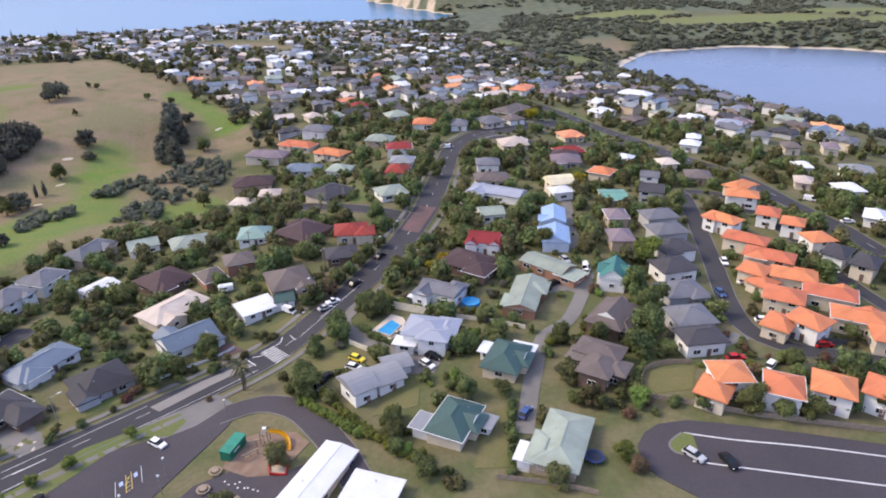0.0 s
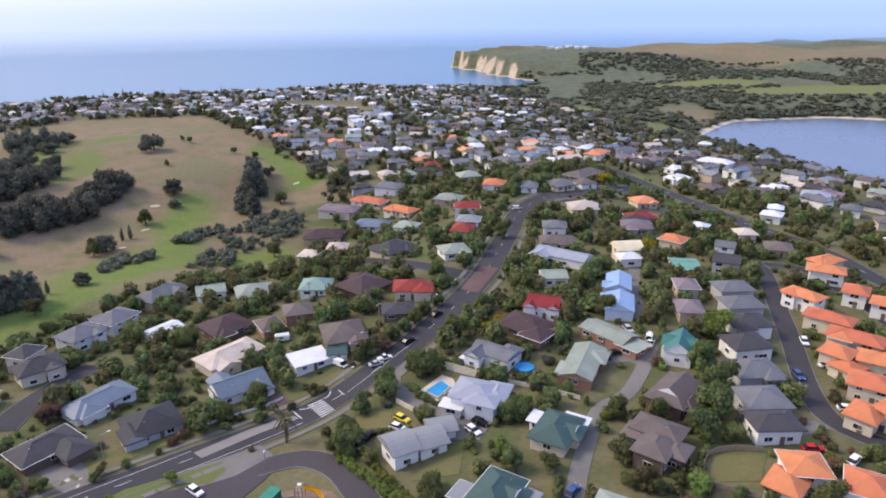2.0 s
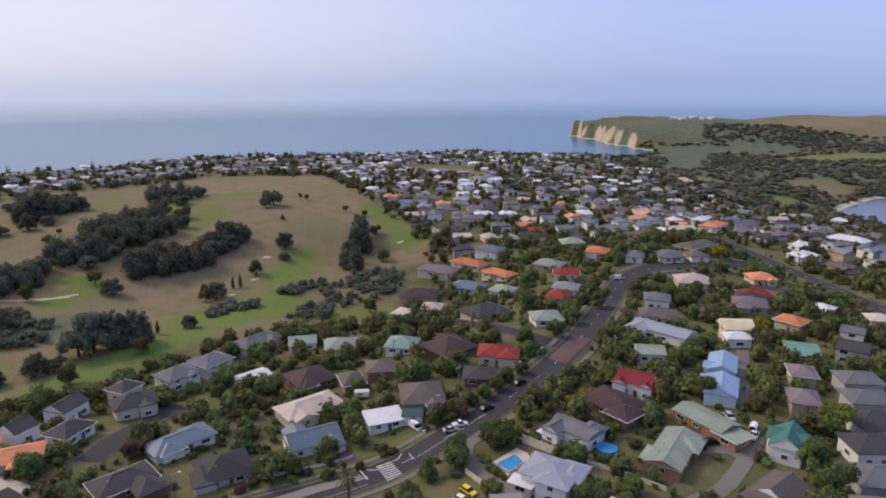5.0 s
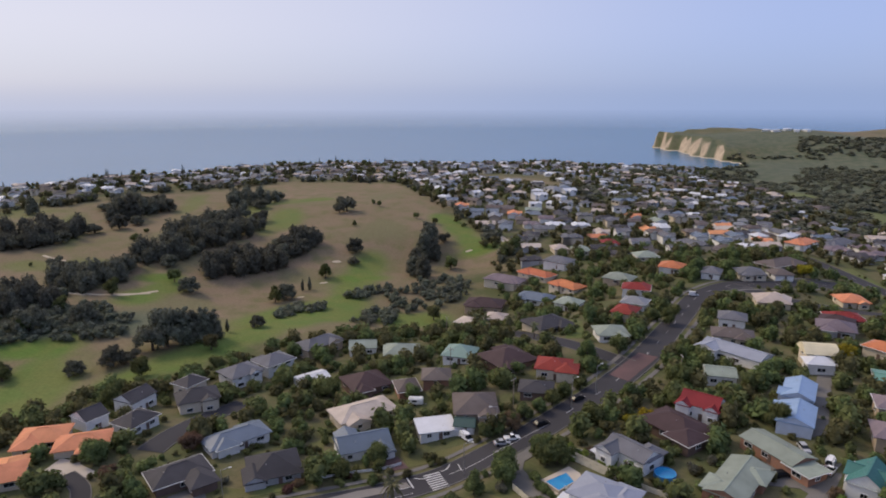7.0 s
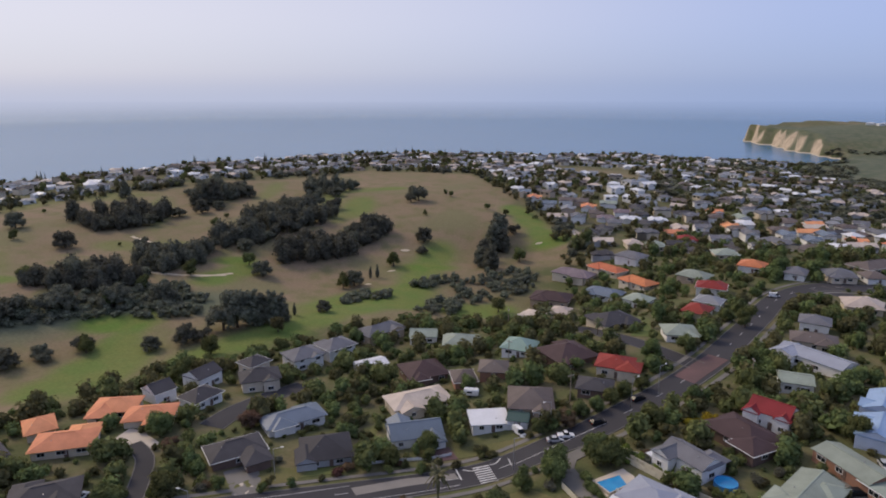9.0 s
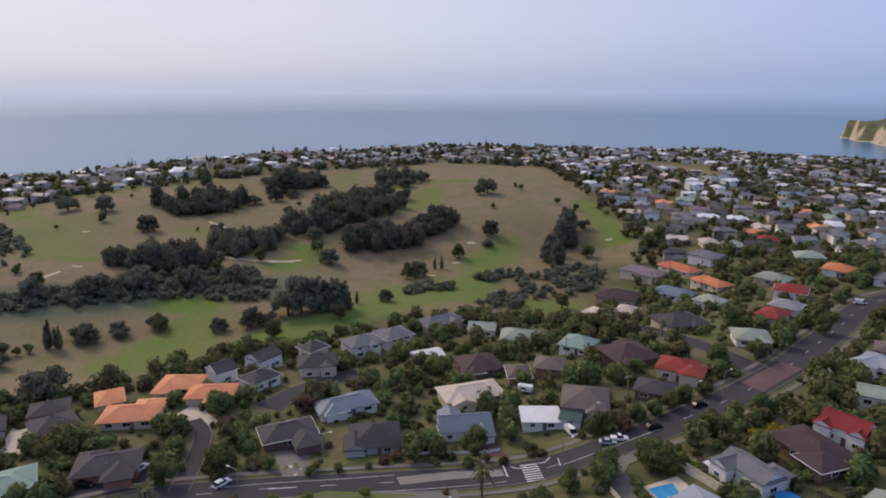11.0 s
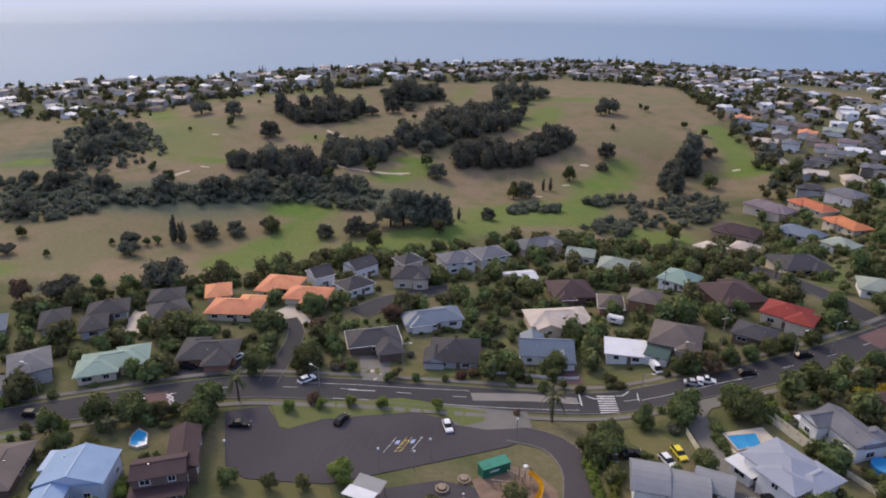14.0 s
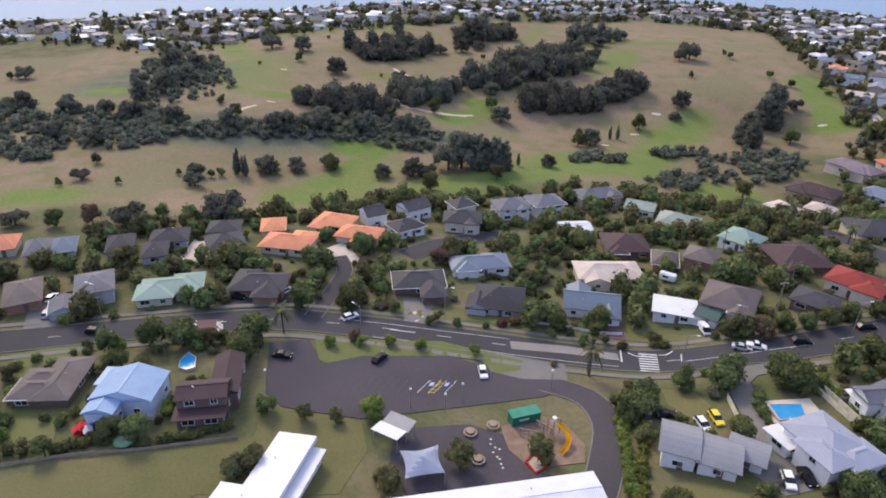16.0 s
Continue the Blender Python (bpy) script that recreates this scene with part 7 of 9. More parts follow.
tree("spread", -186.7, 64.3, 1.2)
tree("broad", -189.1, 75.6, 0.8)
tree("spread", -178.5, 92.0, 1.5)
tree("broad", -176.4, 79.5, 0.8)
tree("spread", -223.8, 95.3, 0.83)
tree("column", -233.2, 114.7, 1, stretch=1.1)
tree("column", -231.2, 117.3, 1)
tree("broad", -232.1, 104.4, 0.56)
tree("spread", -235.3, 128.2, 0.9)
tree("spread", -230.4, 140.3, 0.75)
tree("spread", -224.6, 153.7, 0.9)
tree("spread", -243.7, 59.1, 0.75)
tree("broad", -240.1, 50.9, 0.48)
tree("broad", -233.8, 70.1, 0.48)
tree("broad", -260.8, 67.3, 0.72)
tree("spread", -453.2, 59.7, 1.2)
tree("spread", -367.8, 51.9, 1.35)
tree("spread", -367.0, 44.3, 1.12)
tree("pine", -345.3, 103.7, 0.9, stretch=0.8)
tree("broad", -315.6, 136.0, 0.64)
tree("broad", -457.6, 52.5, 0.72)
grove([(-284.0, 273.9), (-270.5, 288.7), (-271.4, 320.8), (-267.6, 351.1), (-277.2, 367.3), (-297.5, 367.2), (-314.6, 349.3), (-306.5, 328.1), (-289.2, 299.7), (-291.8, 280.9)], 30, 1.9)
grove([(-334.6, 404.0), (-313.5, 427.7), (-328.1, 444.6), (-350.2, 424.1)], 9, 1.8)
grove([(-247.1, 283.1), (-237.0, 298.1), (-222.3, 321.9), (-223.3, 351.2), (-231.8, 360.7), (-234.7, 339.9), (-239.3, 318.0), (-250.8, 291.6)], 26, 1.8)
grove([(-288.6, 181.0), (-271.8, 189.3), (-264.0, 205.3), (-272.4, 209.9), (-288.9, 197.5), (-296.5, 188.3)], 14, 1.8)
grove([(-378.0, 248.7), (-358.9, 263.6), (-358.3, 293.2), (-372.3, 305.3), (-387.2, 291.4), (-393.8, 260.4)], 14, 1.8)
grove([(-286.1, 219.6), (-272.0, 228.7), (-269.0, 251.0), (-277.2, 259.2), (-285.1, 246.0), (-297.3, 230.8)], 14, 1.7)
grove([(-394.8, 348.1), (-380.5, 354.1), (-377.7, 382.1), (-392.5, 396.2), (-416.2, 377.0)], 9, 1.9)
grove([(-305.4, 168.1), (-289.4, 175.4), (-272.8, 191.4), (-266.0, 207.1), (-281.5, 210.1), (-296.5, 198.5)], 12, 1.6)
tree("palm", -48.7, 131.2, 1.25, stretch=1.2)
tree("palm", -99.5, 81.0, 1.2, stretch=1.2)
tree("broad", -32.0, 125.9, 1.35, stretch=0.85)
tree("broad", -32.6, 129.6, 1.10, stretch=0.85)
tree("broad", -34.5, 125.1, 0.95, stretch=0.85)
tree("bright", -69.3, 115.1, 0.52, "small yellowing street tree on the car park verge", stretch=0.85)
tree("bright", -89.5, 88.2, 0.52, "small yellowing street tree on the car park verge", stretch=0.85)
tree("bright", -86.3, 94.7, 0.52, "small yellowing street tree on the car park verge", stretch=0.85)
tree("bright", -82.8, 100.5, 0.52, "small yellowing street tree on the car park verge", stretch=0.85)
tree("bright", -78.1, 105.9, 0.52, "small yellowing street tree on the car park verge", stretch=0.85)
tree("bright", -62.1, 83.9, 0.92, stretch=0.9)
tree("olive", -69.0, 72.6, 0.6)
tree("olive", -65.2, 77.6, 0.51)
tree("broad", -74.5, 67.0, 0.74, stretch=0.9)
tree("olive", -41.2, 90.4, 0.92)
tree("olive", -34.2, 103.3, 0.87)
tree("broad", -33.1, 142.4, 0.92, stretch=0.9)
tree("broad", -27.8, 147.6, 1.15)
tree("broad", -19.7, 157.5, 1.2, stretch=0.9)
tree("broad", -17.4, 158.6, 1.1, stretch=0.9)
tree("broad", -93.2, 69.4, 1.1)
tree("broad", -99.3, 74.3, 1.2)
tree("broad", -109.9, 54.3, 1.2, stretch=0.9)
tree("broad", -105.8, 59.5, 1.29, stretch=0.9)
tree("broad", -112.1, 45.2, 0.92, stretch=1.1)
tree("olive", -44.1, 77.4, 0.83, stretch=0.9)
tree("olive", -60.7, 59.2, 0.92, stretch=0.9)
tree("olive", -60.8, 55.7, 0.83, stretch=0.9)
tree("broad", -108.6, 89.6, 1.2, stretch=0.9)
tree("broad", -103.2, 100.5, 1.2, stretch=0.9)
tree("broad", -63.4, 150.4, 1.01, stretch=0.9)
tree("broad", -68.3, 140.3, 0.92, stretch=0.9)
tree("broad", -96.1, 109.8, 0.55)
tree("yellow", 52.6, 241.4, 1.2, stretch=0.9)
tree("yellow", 49.9, 375.0, 0.92, stretch=0.8)
tree("palm", -58.8, 244.7, 1.1, stretch=1.2)
tree("palm", -69.3, 247.9, 1.1, stretch=1.3)
tree("palm", -88.5, 286.7, 1.0, stretch=1.2)
tree("palm", -57.7, 255.7, 1.0, stretch=1.2)
tree("palm", -46.5, 237.0, 0.9, stretch=1.2)
tree("yellow", -3.5, 180.8, 0.74, stretch=0.7)
tree("rust", -34.1, 173.3, 0.92, stretch=0.9)
tree("rust", -118.8, 114.0, 0.92, stretch=0.9)
tree("rust", -113.8, 136.1, 1.1, stretch=0.8)
tree("norfolk", -522.5, 451.7, 0.62)
tree("norfolk", -531.5, 437.1, 0.45)
tree("norfolk", -416.9, 670.2, 0.45)
tree("norfolk", -537.8, 462.3, 0.55)
tree("norfolk", -515.8, 538.9, 0.5)
tree("norfolk", -568.5, 167.7, 0.7)
tree("norfolk", -580.8, 337.1, 0.45)
tree("norfolk", -595.8, 338.1, 0.49)
tree("norfolk", -594.4, 340.9, 0.53)
tree("norfolk", -577.5, 388.1, 0.45)
tree("norfolk", -551.1, 472.5, 0.56)
tree("norfolk", -536.4, 556.6, 0.55)
tree("norfolk", -547.1, 487.1, 0.38)
tree("norfolk", -475.5, 727.3, 0.50)
tree("norfolk", -463.8, 747.5, 0.61)
tree("norfolk", -429.4, 774.4, 0.45)
tree("norfolk", -412.5, 786.8, 0.50)
tree("norfolk", -374.3, 816.5, 0.46)
tree("norfolk", -520.4, 630.3, 0.37)
tree("bright", 40.6, 112.1, 0.83, stretch=0.9)
tree("bright", 33.7, 97.2, 0.74, stretch=0.9)
tree("rust", 36.1, 93.8, 0.64, stretch=0.9)
tree("olive", 20.4, 91.7, 0.83, stretch=0.9)
tree("broad", 73.6, 105.4, 1.01, stretch=0.9)
tree("broad", 62.3, 108.2, 1.1, stretch=0.9)
tree("broad", 68.2, 106.2, 0.83, stretch=0.9)
tree("broad", 82.4, 107.9, 0.92, stretch=0.9)
tree("broad", 53.3, 109.8, 0.74, stretch=0.9)
tree("broad", 88.5, 107.6, 0.92, stretch=0.9)
tree("bright", 59.9, 176.1, 1.47)
tree("broad", 53.6, 148.0, 1.38, stretch=1.1)
tree("broad", 49.8, 137.2, 1.38, stretch=1.1)
tree("broad", 45.7, 129.9, 1.2)
tree("broad", 52.5, 160.4, 1.29, stretch=1.1)
hedge([(-32.7, 123.4), (-26.2, 116.6), (-20.5, 111.5), (-17.6, 108.7)], 22, "bright")
hedge([(-28.5, 125.0), (-17.8, 111.4), (-10.1, 103.6), (-3.1, 99.4)], 26, "bright")
hedge([(-21.6, 151.4), (-16.9, 145.6), (-11.2, 141.7)], 12)
hedge([(14.4, 115.2), (13.4, 104.7), (12.5, 95.3)], 12)
hedge([(-18.5, 164.7), (-11.7, 162.7), (-4.3, 160.4)], 14, "bright")
hedge([(-77.0, 44.1), (-74.5, 52.5), (-73.7, 59.6)], 12)
hedge([(-83.7, 31.1), (-82.3, 36.4), (-80.9, 40.0)], 12)
hedge([(55.7, 166.6), (51.3, 142.7), (42.8, 119.3)], 16)
hedge([(-177.8, 254.7), (-172.6, 269.8), (-167.5, 279.1)], 10)
hedge([(-164.2, 295.9), (-157.7, 306.7), (-150.3, 316.4)], 10)
fence([(-74.1, 135.9), (-68.4, 141.4), (-60.5, 147.2), (-56.9, 151.4)], "low white garden wall along the street", FASCIA, 0.9)
fence([(-17.1, 164.2), (-10.7, 162.9), (-5.5, 161.0), (-1.1, 158.9)], "pale timber paling fence behind a hedge", PALEFENCE, 1.6)
fence([(-24.6, 145.4), (-20.1, 141.3), (-17.2, 138.9)], "pale timber fence panels", PALEFENCE, 1.6)
fence([(1.4, 146.2), (-2.3, 138.8), (-4.9, 127.9)], "weathered timber boundary fence between gardens", TIMBER, 1.4)
fence([(9.7, 94.1), (19.9, 91.6), (27.5, 88.6)], "timber boundary fence above the school drive", TIMBER, 1.3)
fence([(43.0, 117.7), (45.2, 123.5), (50.9, 125.5), (56.4, 124.9)], "timber fence round a bare section", TIMBER, 1.4)
fence([(42.6, 114.2), (53.1, 110.1), (64.1, 106.0), (86.3, 101.4)], "timber fence behind the turning area", TIMBER, 1.4)
fence([(79.6, 137.6), (87.6, 134.1), (96.1, 132.3), (100.8, 135.7)], "black-stained fence round orange-roofed townhouses", DARKTRIM, 1.6)
fence([(-85.1, 22.3), (-81.1, 32.5), (-75.6, 43.8), (-70.0, 59.5)], "rail fence along the school field", TIMBER, 0.8)
fence([(-15.1, 161.0), (-3.9, 155.3), (11.1, 149.8), (21.0, 145.3)], "pale timber fence between gardens", PALEFENCE, 1.4)
NO_PLANTS.append((-31.5, 139.3, 6))
NO_PLANTS.append((-43.9, 129.3, 5))
NO_PLANTS.append((-25.2, 139.6, 4))
NO_PLANTS.append((-30.5, 145.5, 3))
NO_PLANTS.append((-50.1, 149.5, 3))
NO_PLANTS.append((-24.5, 152.1, 3))
NO_PLANTS.append((-11.2, 121.8, 7))
NO_PLANTS.append((-18.1, 114.0, 4))
NO_PLANTS.append((7.0, 102.1, 6))
NO_PLANTS.append((11.1, 111.6, 5))
NO_PLANTS.append((-93.5, 111.6, 4))
NO_PLANTS.append((-81.5, 128.0, 3))
NO_PLANTS.append((-47.7, 161.1, 4))
NO_PLANTS.append((49.5, 120.8, 7))
NO_PLANTS.append((34.2, 91.0, 5))
NO_PLANTS.append((19.3, 120.1, 3))
NO_PLANTS.append((4.5, 130.6, 4))
pool([(-17.6, 148.2), (-14.1, 153.7), (-11.6, 150.9), (-13.9, 146.0)], "rectangular blue swimming pool on a pale terrace", [(-19.8, 149.5), (-14.4, 157.4), (-11.1, 155.1), (-9.8, 151.7), (-13.4, 143.5)])
pool([(-99.1, 57.2), (-100.9, 59.4), (-98.3, 60.2), (-95.0, 59.0), (-95.2, 57.2), (-96.9, 56.3)], "small deep blue garden pool with a rounded outline")
round_pool(7.5, 159.3, 2.5, "round blue above-ground pool in a back garden")
trampoline(-78.8, 41.8, "green", "round green trampoline on a lawn")
trampoline(28.5, 97.5, "blue", "round dark blue trampoline on a lawn")
crossing(-44.6, 146.4, 43)
patch("median", [(-69.6, 125.9), (-60.9, 135.9), (-51.7, 143.8), (-49.7, 142.2), (-58.3, 133.5), (-66.7, 124.0)], MEDIAN, "pale paved strip along the street", "pavement", 0.26)
stripe("line_marking", [(-52.6, 145.9), (-48.6, 141.9)], 0.35, PAINT, 0.25, main_road)
stripe("line_marking", [(-50.7, 146.2), (-48.3, 146.6), (-47.5, 148.4)], 0.3, PAINT, 0.25, main_road)
stripe("line_marking", [(-45.6, 151.1), (-44.5, 152.3), (-44.6, 154.9)], 0.3, PAINT, 0.25, main_road)
stripe("line_marking", [(-42.5, 155.2), (-40.4, 152.5)], 0.25, PAINT, 0.25, main_road)
stripe("line_marking", [(-88.1, 98.7), (-77.2, 110.9), (-65.3, 122.0), (-56.0, 131.1), (-47.6, 139.8)], 0.15, PAINT, 0.25, main_road)
stripe("line_marking", [(-99.3, 95.3), (-90.3, 106.3), (-80.4, 116.5), (-70.6, 126.4)], 0.15, PAINT, 0.25, main_road)
stripe("line_marking", [(-89.1, 103.9), (-84.8, 108.6)], 0.3, PAINT, 0.25, main_road)
stripe("line_marking", [(-40.3, 152.5), (-32.5, 164.8), (-24.2, 177.5)], 0.15, PAINT, 0.25, main_road)
patch("red_hump", [(-115.2, 64.3), (-112.8, 69.8), (-107.2, 68.6), (-109.6, 63.1)], REDPAVE, "red-brown paved speed hump", "road", 0.26)
stripe("hump_mark", [(-115.4, 63.9), (-112.9, 64.6)], 0.35, PAINT, 0.29, main_road)
stripe("hump_mark", [(-115.0, 65.1), (-113.3, 63.4)], 0.35, PAINT, 0.29, main_road)
stripe("hump_mark", [(-113.3, 63.3), (-110.8, 64.0)], 0.35, PAINT, 0.29, main_road)
stripe("hump_mark", [(-112.9, 64.5), (-112.0, 63.0)], 0.35, PAINT, 0.29, main_road)
stripe("hump_mark", [(-112.0, 62.9), (-109.5, 63.6)], 0.35, PAINT, 0.29, main_road)
stripe("hump_mark", [(-110.8, 63.9), (-109.9, 62.4)], 0.35, PAINT, 0.29, main_road)
stripe("hump_mark", [(-111.9, 69.0), (-109.4, 69.7)], 0.35, PAINT, 0.29, main_road)
stripe("hump_mark", [(-111.5, 70.3), (-110.6, 68.7)], 0.35, PAINT, 0.29, main_road)
stripe("hump_mark", [(-110.7, 68.6), (-108.1, 69.3)], 0.35, PAINT, 0.29, main_road)
stripe("hump_mark", [(-109.4, 69.6), (-108.5, 68.1)], 0.35, PAINT, 0.29, main_road)
stripe("hump_mark", [(-108.6, 68.0), (-106.0, 68.6)], 0.35, PAINT, 0.29, main_road)
stripe("hump_mark", [(-108.2, 69.2), (-106.4, 67.5)], 0.35, PAINT, 0.29, main_road)
stripe("bay_line", [(-72.8, 80.7), (-76.2, 85.4)], 0.12, mat("worn_paint", (0.082, 0.075, 0.082), 0.85), 0.25)
stripe("bay_line", [(-72.0, 82.4), (-75.3, 87.0)], 0.12, mat("worn_paint", (0.082, 0.075, 0.082), 0.85), 0.25)
stripe("bay_line", [(-71.1, 84.0), (-74.4, 88.7)], 0.12, mat("worn_paint", (0.082, 0.075, 0.082), 0.85), 0.25)
stripe("bay_line", [(-70.2, 85.6), (-73.4, 90.4)], 0.12, mat("worn_paint", (0.082, 0.075, 0.082), 0.85), 0.25)
stripe("bay_line", [(-69.2, 87.3), (-72.4, 92.1)], 0.12, mat("worn_paint", (0.082, 0.075, 0.082), 0.85), 0.25)
stripe("bay_line", [(-68.3, 88.9), (-71.4, 93.8)], 0.12, mat("worn_paint", (0.082, 0.075, 0.082), 0.85), 0.25)
stripe("bay_line", [(-67.3, 90.5), (-70.4, 95.5)], 0.12, mat("worn_paint", (0.082, 0.075, 0.082), 0.85), 0.25)
stripe("bay_line", [(-66.3, 92.2), (-69.3, 97.1)], 0.12, mat("worn_paint", (0.082, 0.075, 0.082), 0.85), 0.25)
stripe("bay_line", [(-65.3, 93.8), (-68.3, 98.8)], 0.12, mat("worn_paint", (0.082, 0.075, 0.082), 0.85), 0.25)
stripe("bay_line", [(-64.1, 95.8), (-66.5, 100.9)], 0.11, PAINT, 0.26)
stripe("bay_line", [(-60.9, 100.6), (-63.2, 105.5)], 0.11, PAINT, 0.26)
stripe("bay_line", [(-62.8, 97.7), (-65.2, 102.8)], 0.11, YELLOW, 0.26)
stripe("bay_line", [(-62.1, 98.8), (-64.5, 103.7)], 0.11, YELLOW, 0.26)
stripe("bay_hatch", [(-63.0, 97.8), (-62.2, 98.9)], 0.12, YELLOW, 0.26)
stripe("bay_hatch", [(-63.6, 98.9), (-62.9, 99.9)], 0.12, YELLOW, 0.26)
stripe("bay_hatch", [(-64.1, 100.0), (-63.5, 100.9)], 0.12, YELLOW, 0.26)
stripe("bay_hatch", [(-64.1, 100.7), (-64.2, 102.0)], 0.12, YELLOW, 0.26)
stripe("bay_hatch", [(-64.6, 101.8), (-64.2, 102.5)], 0.12, YELLOW, 0.26)
patch("bay_symbol", [(-64.9, 99.3), (-64.4, 100.0), (-65.1, 101.1), (-65.6, 100.4)], mat("blue_mark", (0.35, 0.42, 0.66), 0.7), "pale blue bay marking", "marking", 0.26)
patch("bay_symbol", [(-63.1, 102.0), (-62.6, 102.6), (-63.3, 103.8), (-63.8, 103.1)], mat("blue_mark", (0.35, 0.42, 0.66), 0.7), "pale blue bay marking", "marking", 0.26)
bollard_lamp(-81.4, 69.8, 4.5)
bollard_lamp(-60.8, 92.2, 4.5)
bollard_lamp(-55.5, 97.1, 4.5)
bollard_lamp(-49.8, 120.8, 4.5)
bollard_lamp(-56.5, 102.1, 4.5)
street_lamp(-89.3, 96.2, 200)
street_lamp(-39.0, 150.7, 30)
street_lamp(-37.3, 170.1, 230)
street_lamp(-131.2, 46.7, 220)
street_lamp(-87.9, 119.5, 40)
street_lamp(-20.8, 187.1, 60)
street_lamp(-16.0, 197.8, 60)
power_pole(-37.1, 183.9, 64)
power_pole(-164.3, 74.5, 80)
power_pole(-174.9, 56.6, 105)
power_pole(6.3, 211.5, 116)
power_pole(-65.1, 202.6, 0)
power_pole(-83.9, 242.1, 130)
shade_sail([(-48.3, 82.0), (-45.7, 88.6), (-39.4, 85.8), (-42.1, 79.3)], "pale blue-grey peaked shade sail over the yard")
picnic_table(-47.4, 97.3)
picnic_table(-46.6, 102.3)
picnic_table(-40.5, 93.9)
green_shed(-44.6, 108.5, 73)
slide((-37.3, 110.3), (-34.1, 110.2), (-32.6, 107.0))
balance_beam(-40.4, 106.0, 40)
balance_beam(-40.0, 109.6, 15)
fence([(-12.6, 146.4), (-7.5, 143.4), (-2.4, 140.2)], "white rendered terrace wall beside the pool house", FASCIA, 2.0)
sandpit([(-35.8, 102.9), (-31.9, 103.5), (-31.8, 100.1), (-35.0, 100.5)])
canopy_shed(-54.5, 84.5, 25)
caravan(-85.1, 167.3, 70)
caravan(-68.3, 183.0, 20)
toy(-86.5, 36.0, "red", "red plastic play house on a lawn")
toy(-86.0, 35.1, "red", "red plastic garden toy on a lawn")
toy(-86.4, 38.1, "blue", "blue plastic play house on a terrace")
toy(-84.8, 36.8, "white", "pale plastic garden toy on a lawn")
patch("drive", [(-97.0, 114.6), (-99.2, 119.6), (-96.2, 121.9), (-89.9, 117.1), (-86.3, 112.4), (-90.0, 108.6)], CONCRETE, "pale concrete house drive", "driveway", 0.17, 0.3)
patch("drive", [(-138.3, 110.7), (-140.3, 116.8), (-133.7, 117.3), (-128.7, 110.0), (-132.1, 108.0)], PALECONC, "pale concrete forecourt between orange roofs", "driveway", 0.17, 0.3)
patch("drive", [(-153.8, 71.7), (-164.4, 78.8), (-156.1, 80.6), (-147.9, 77.3), (-148.0, 71.7)], PALECONC, "pale concrete forecourt between dark roofs", "driveway", 0.17, 0.3)
patch("drive", [(-125.6, 75.0), (-118.9, 90.9), (-109.4, 87.7), (-116.5, 73.4)], ASPHALT, "dark asphalt house drive", "driveway", 0.17, 0.3)
patch("drive", [(-102.6, 103.4), (-92.5, 125.1), (-84.3, 126.5), (-83.4, 122.2), (-97.2, 103.8)], MOWN, "mown roadside grass", "driveway", 0.17, 0.3)
patch("drive", [(-144.0, 32.1), (-148.5, 40.2), (-140.5, 40.4), (-130.5, 36.1), (-132.8, 29.9)], CONCRETE, "concrete forecourt with parked cars", "driveway", 0.17, 0.3)
patch("drive", [(-92.2, 45.4), (-90.0, 51.3), (-81.8, 48.8), (-84.8, 44.3)], CONCRETE, "concrete house terrace", "driveway", 0.17, 0.3)
patch("drive", [(40.7, 174.3), (44.9, 176.9), (37.2, 162.0), (32.3, 166.2), (31.6, 172.3)], CONCRETE, "concrete yard between houses", "driveway", 0.17, 0.3)
patch("drive", [(-97.3, 116.8), (-93.2, 118.6), (-86.8, 111.6), (-89.0, 107.0)], PALECONC, "pale concrete house drive", "driveway", 0.17, 0.3)
patch("drive", [(-12.3, 129.1), (-6.2, 140.1), (-0.6, 133.2), (-2.5, 128.2)], CONCRETE, "concrete parking court", "driveway", 0.17, 0.3)
patch("drive", [(62.4, 136.1), (71.5, 138.2), (74.5, 135.4), (64.3, 130.4)], CONCRETE, "pale concrete drive apron", "driveway", 0.17, 0.3)
patch("drive", [(-62.4, 151.3), (-59.9, 154.8), (-54.4, 150.5), (-59.0, 146.6)], REDPAVE, "red-brown paved drive", "driveway", 0.17, 0.3)
patch("lawn", [(-123.6, 27.0), (-121.4, 36.7), (-119.2, 41.1), (-110.1, 38.7), (-109.0, 33.1), (-107.7, 27.9)], LUSH, "mown garden lawn between the houses", "lawn", 0.12, 0.3)
patch("lawn", [(-95.2, 23.0), (-102.7, 26.4), (-97.2, 33.8), (-86.0, 30.9), (-88.0, 22.6)], LUSH, "mown garden lawn between the houses", "lawn", 0.12, 0.3)
patch("lawn", [(-35.6, 240.1), (-28.8, 241.7), (-34.8, 264.8), (-40.7, 270.5)], LUSH, "mown garden lawn between the houses", "lawn", 0.12, 0.3)
patch("lawn", [(-87.4, 153.3), (-85.1, 157.3), (-80.1, 149.8), (-82.9, 148.3)], LUSH, "mown garden lawn between the houses", "lawn", 0.12, 0.3)
patch("lawn", [(-12.6, 124.1), (-5.5, 127.5), (-5.9, 116.6), (-15.7, 114.6)], MOWN, "mown garden lawn between the houses", "lawn", 0.12, 0.3)
patch("lawn", [(8.7, 111.8), (13.8, 115.2), (12.1, 96.8), (5.6, 97.1)], MOWN, "mown garden lawn between the houses", "lawn", 0.12, 0.3)
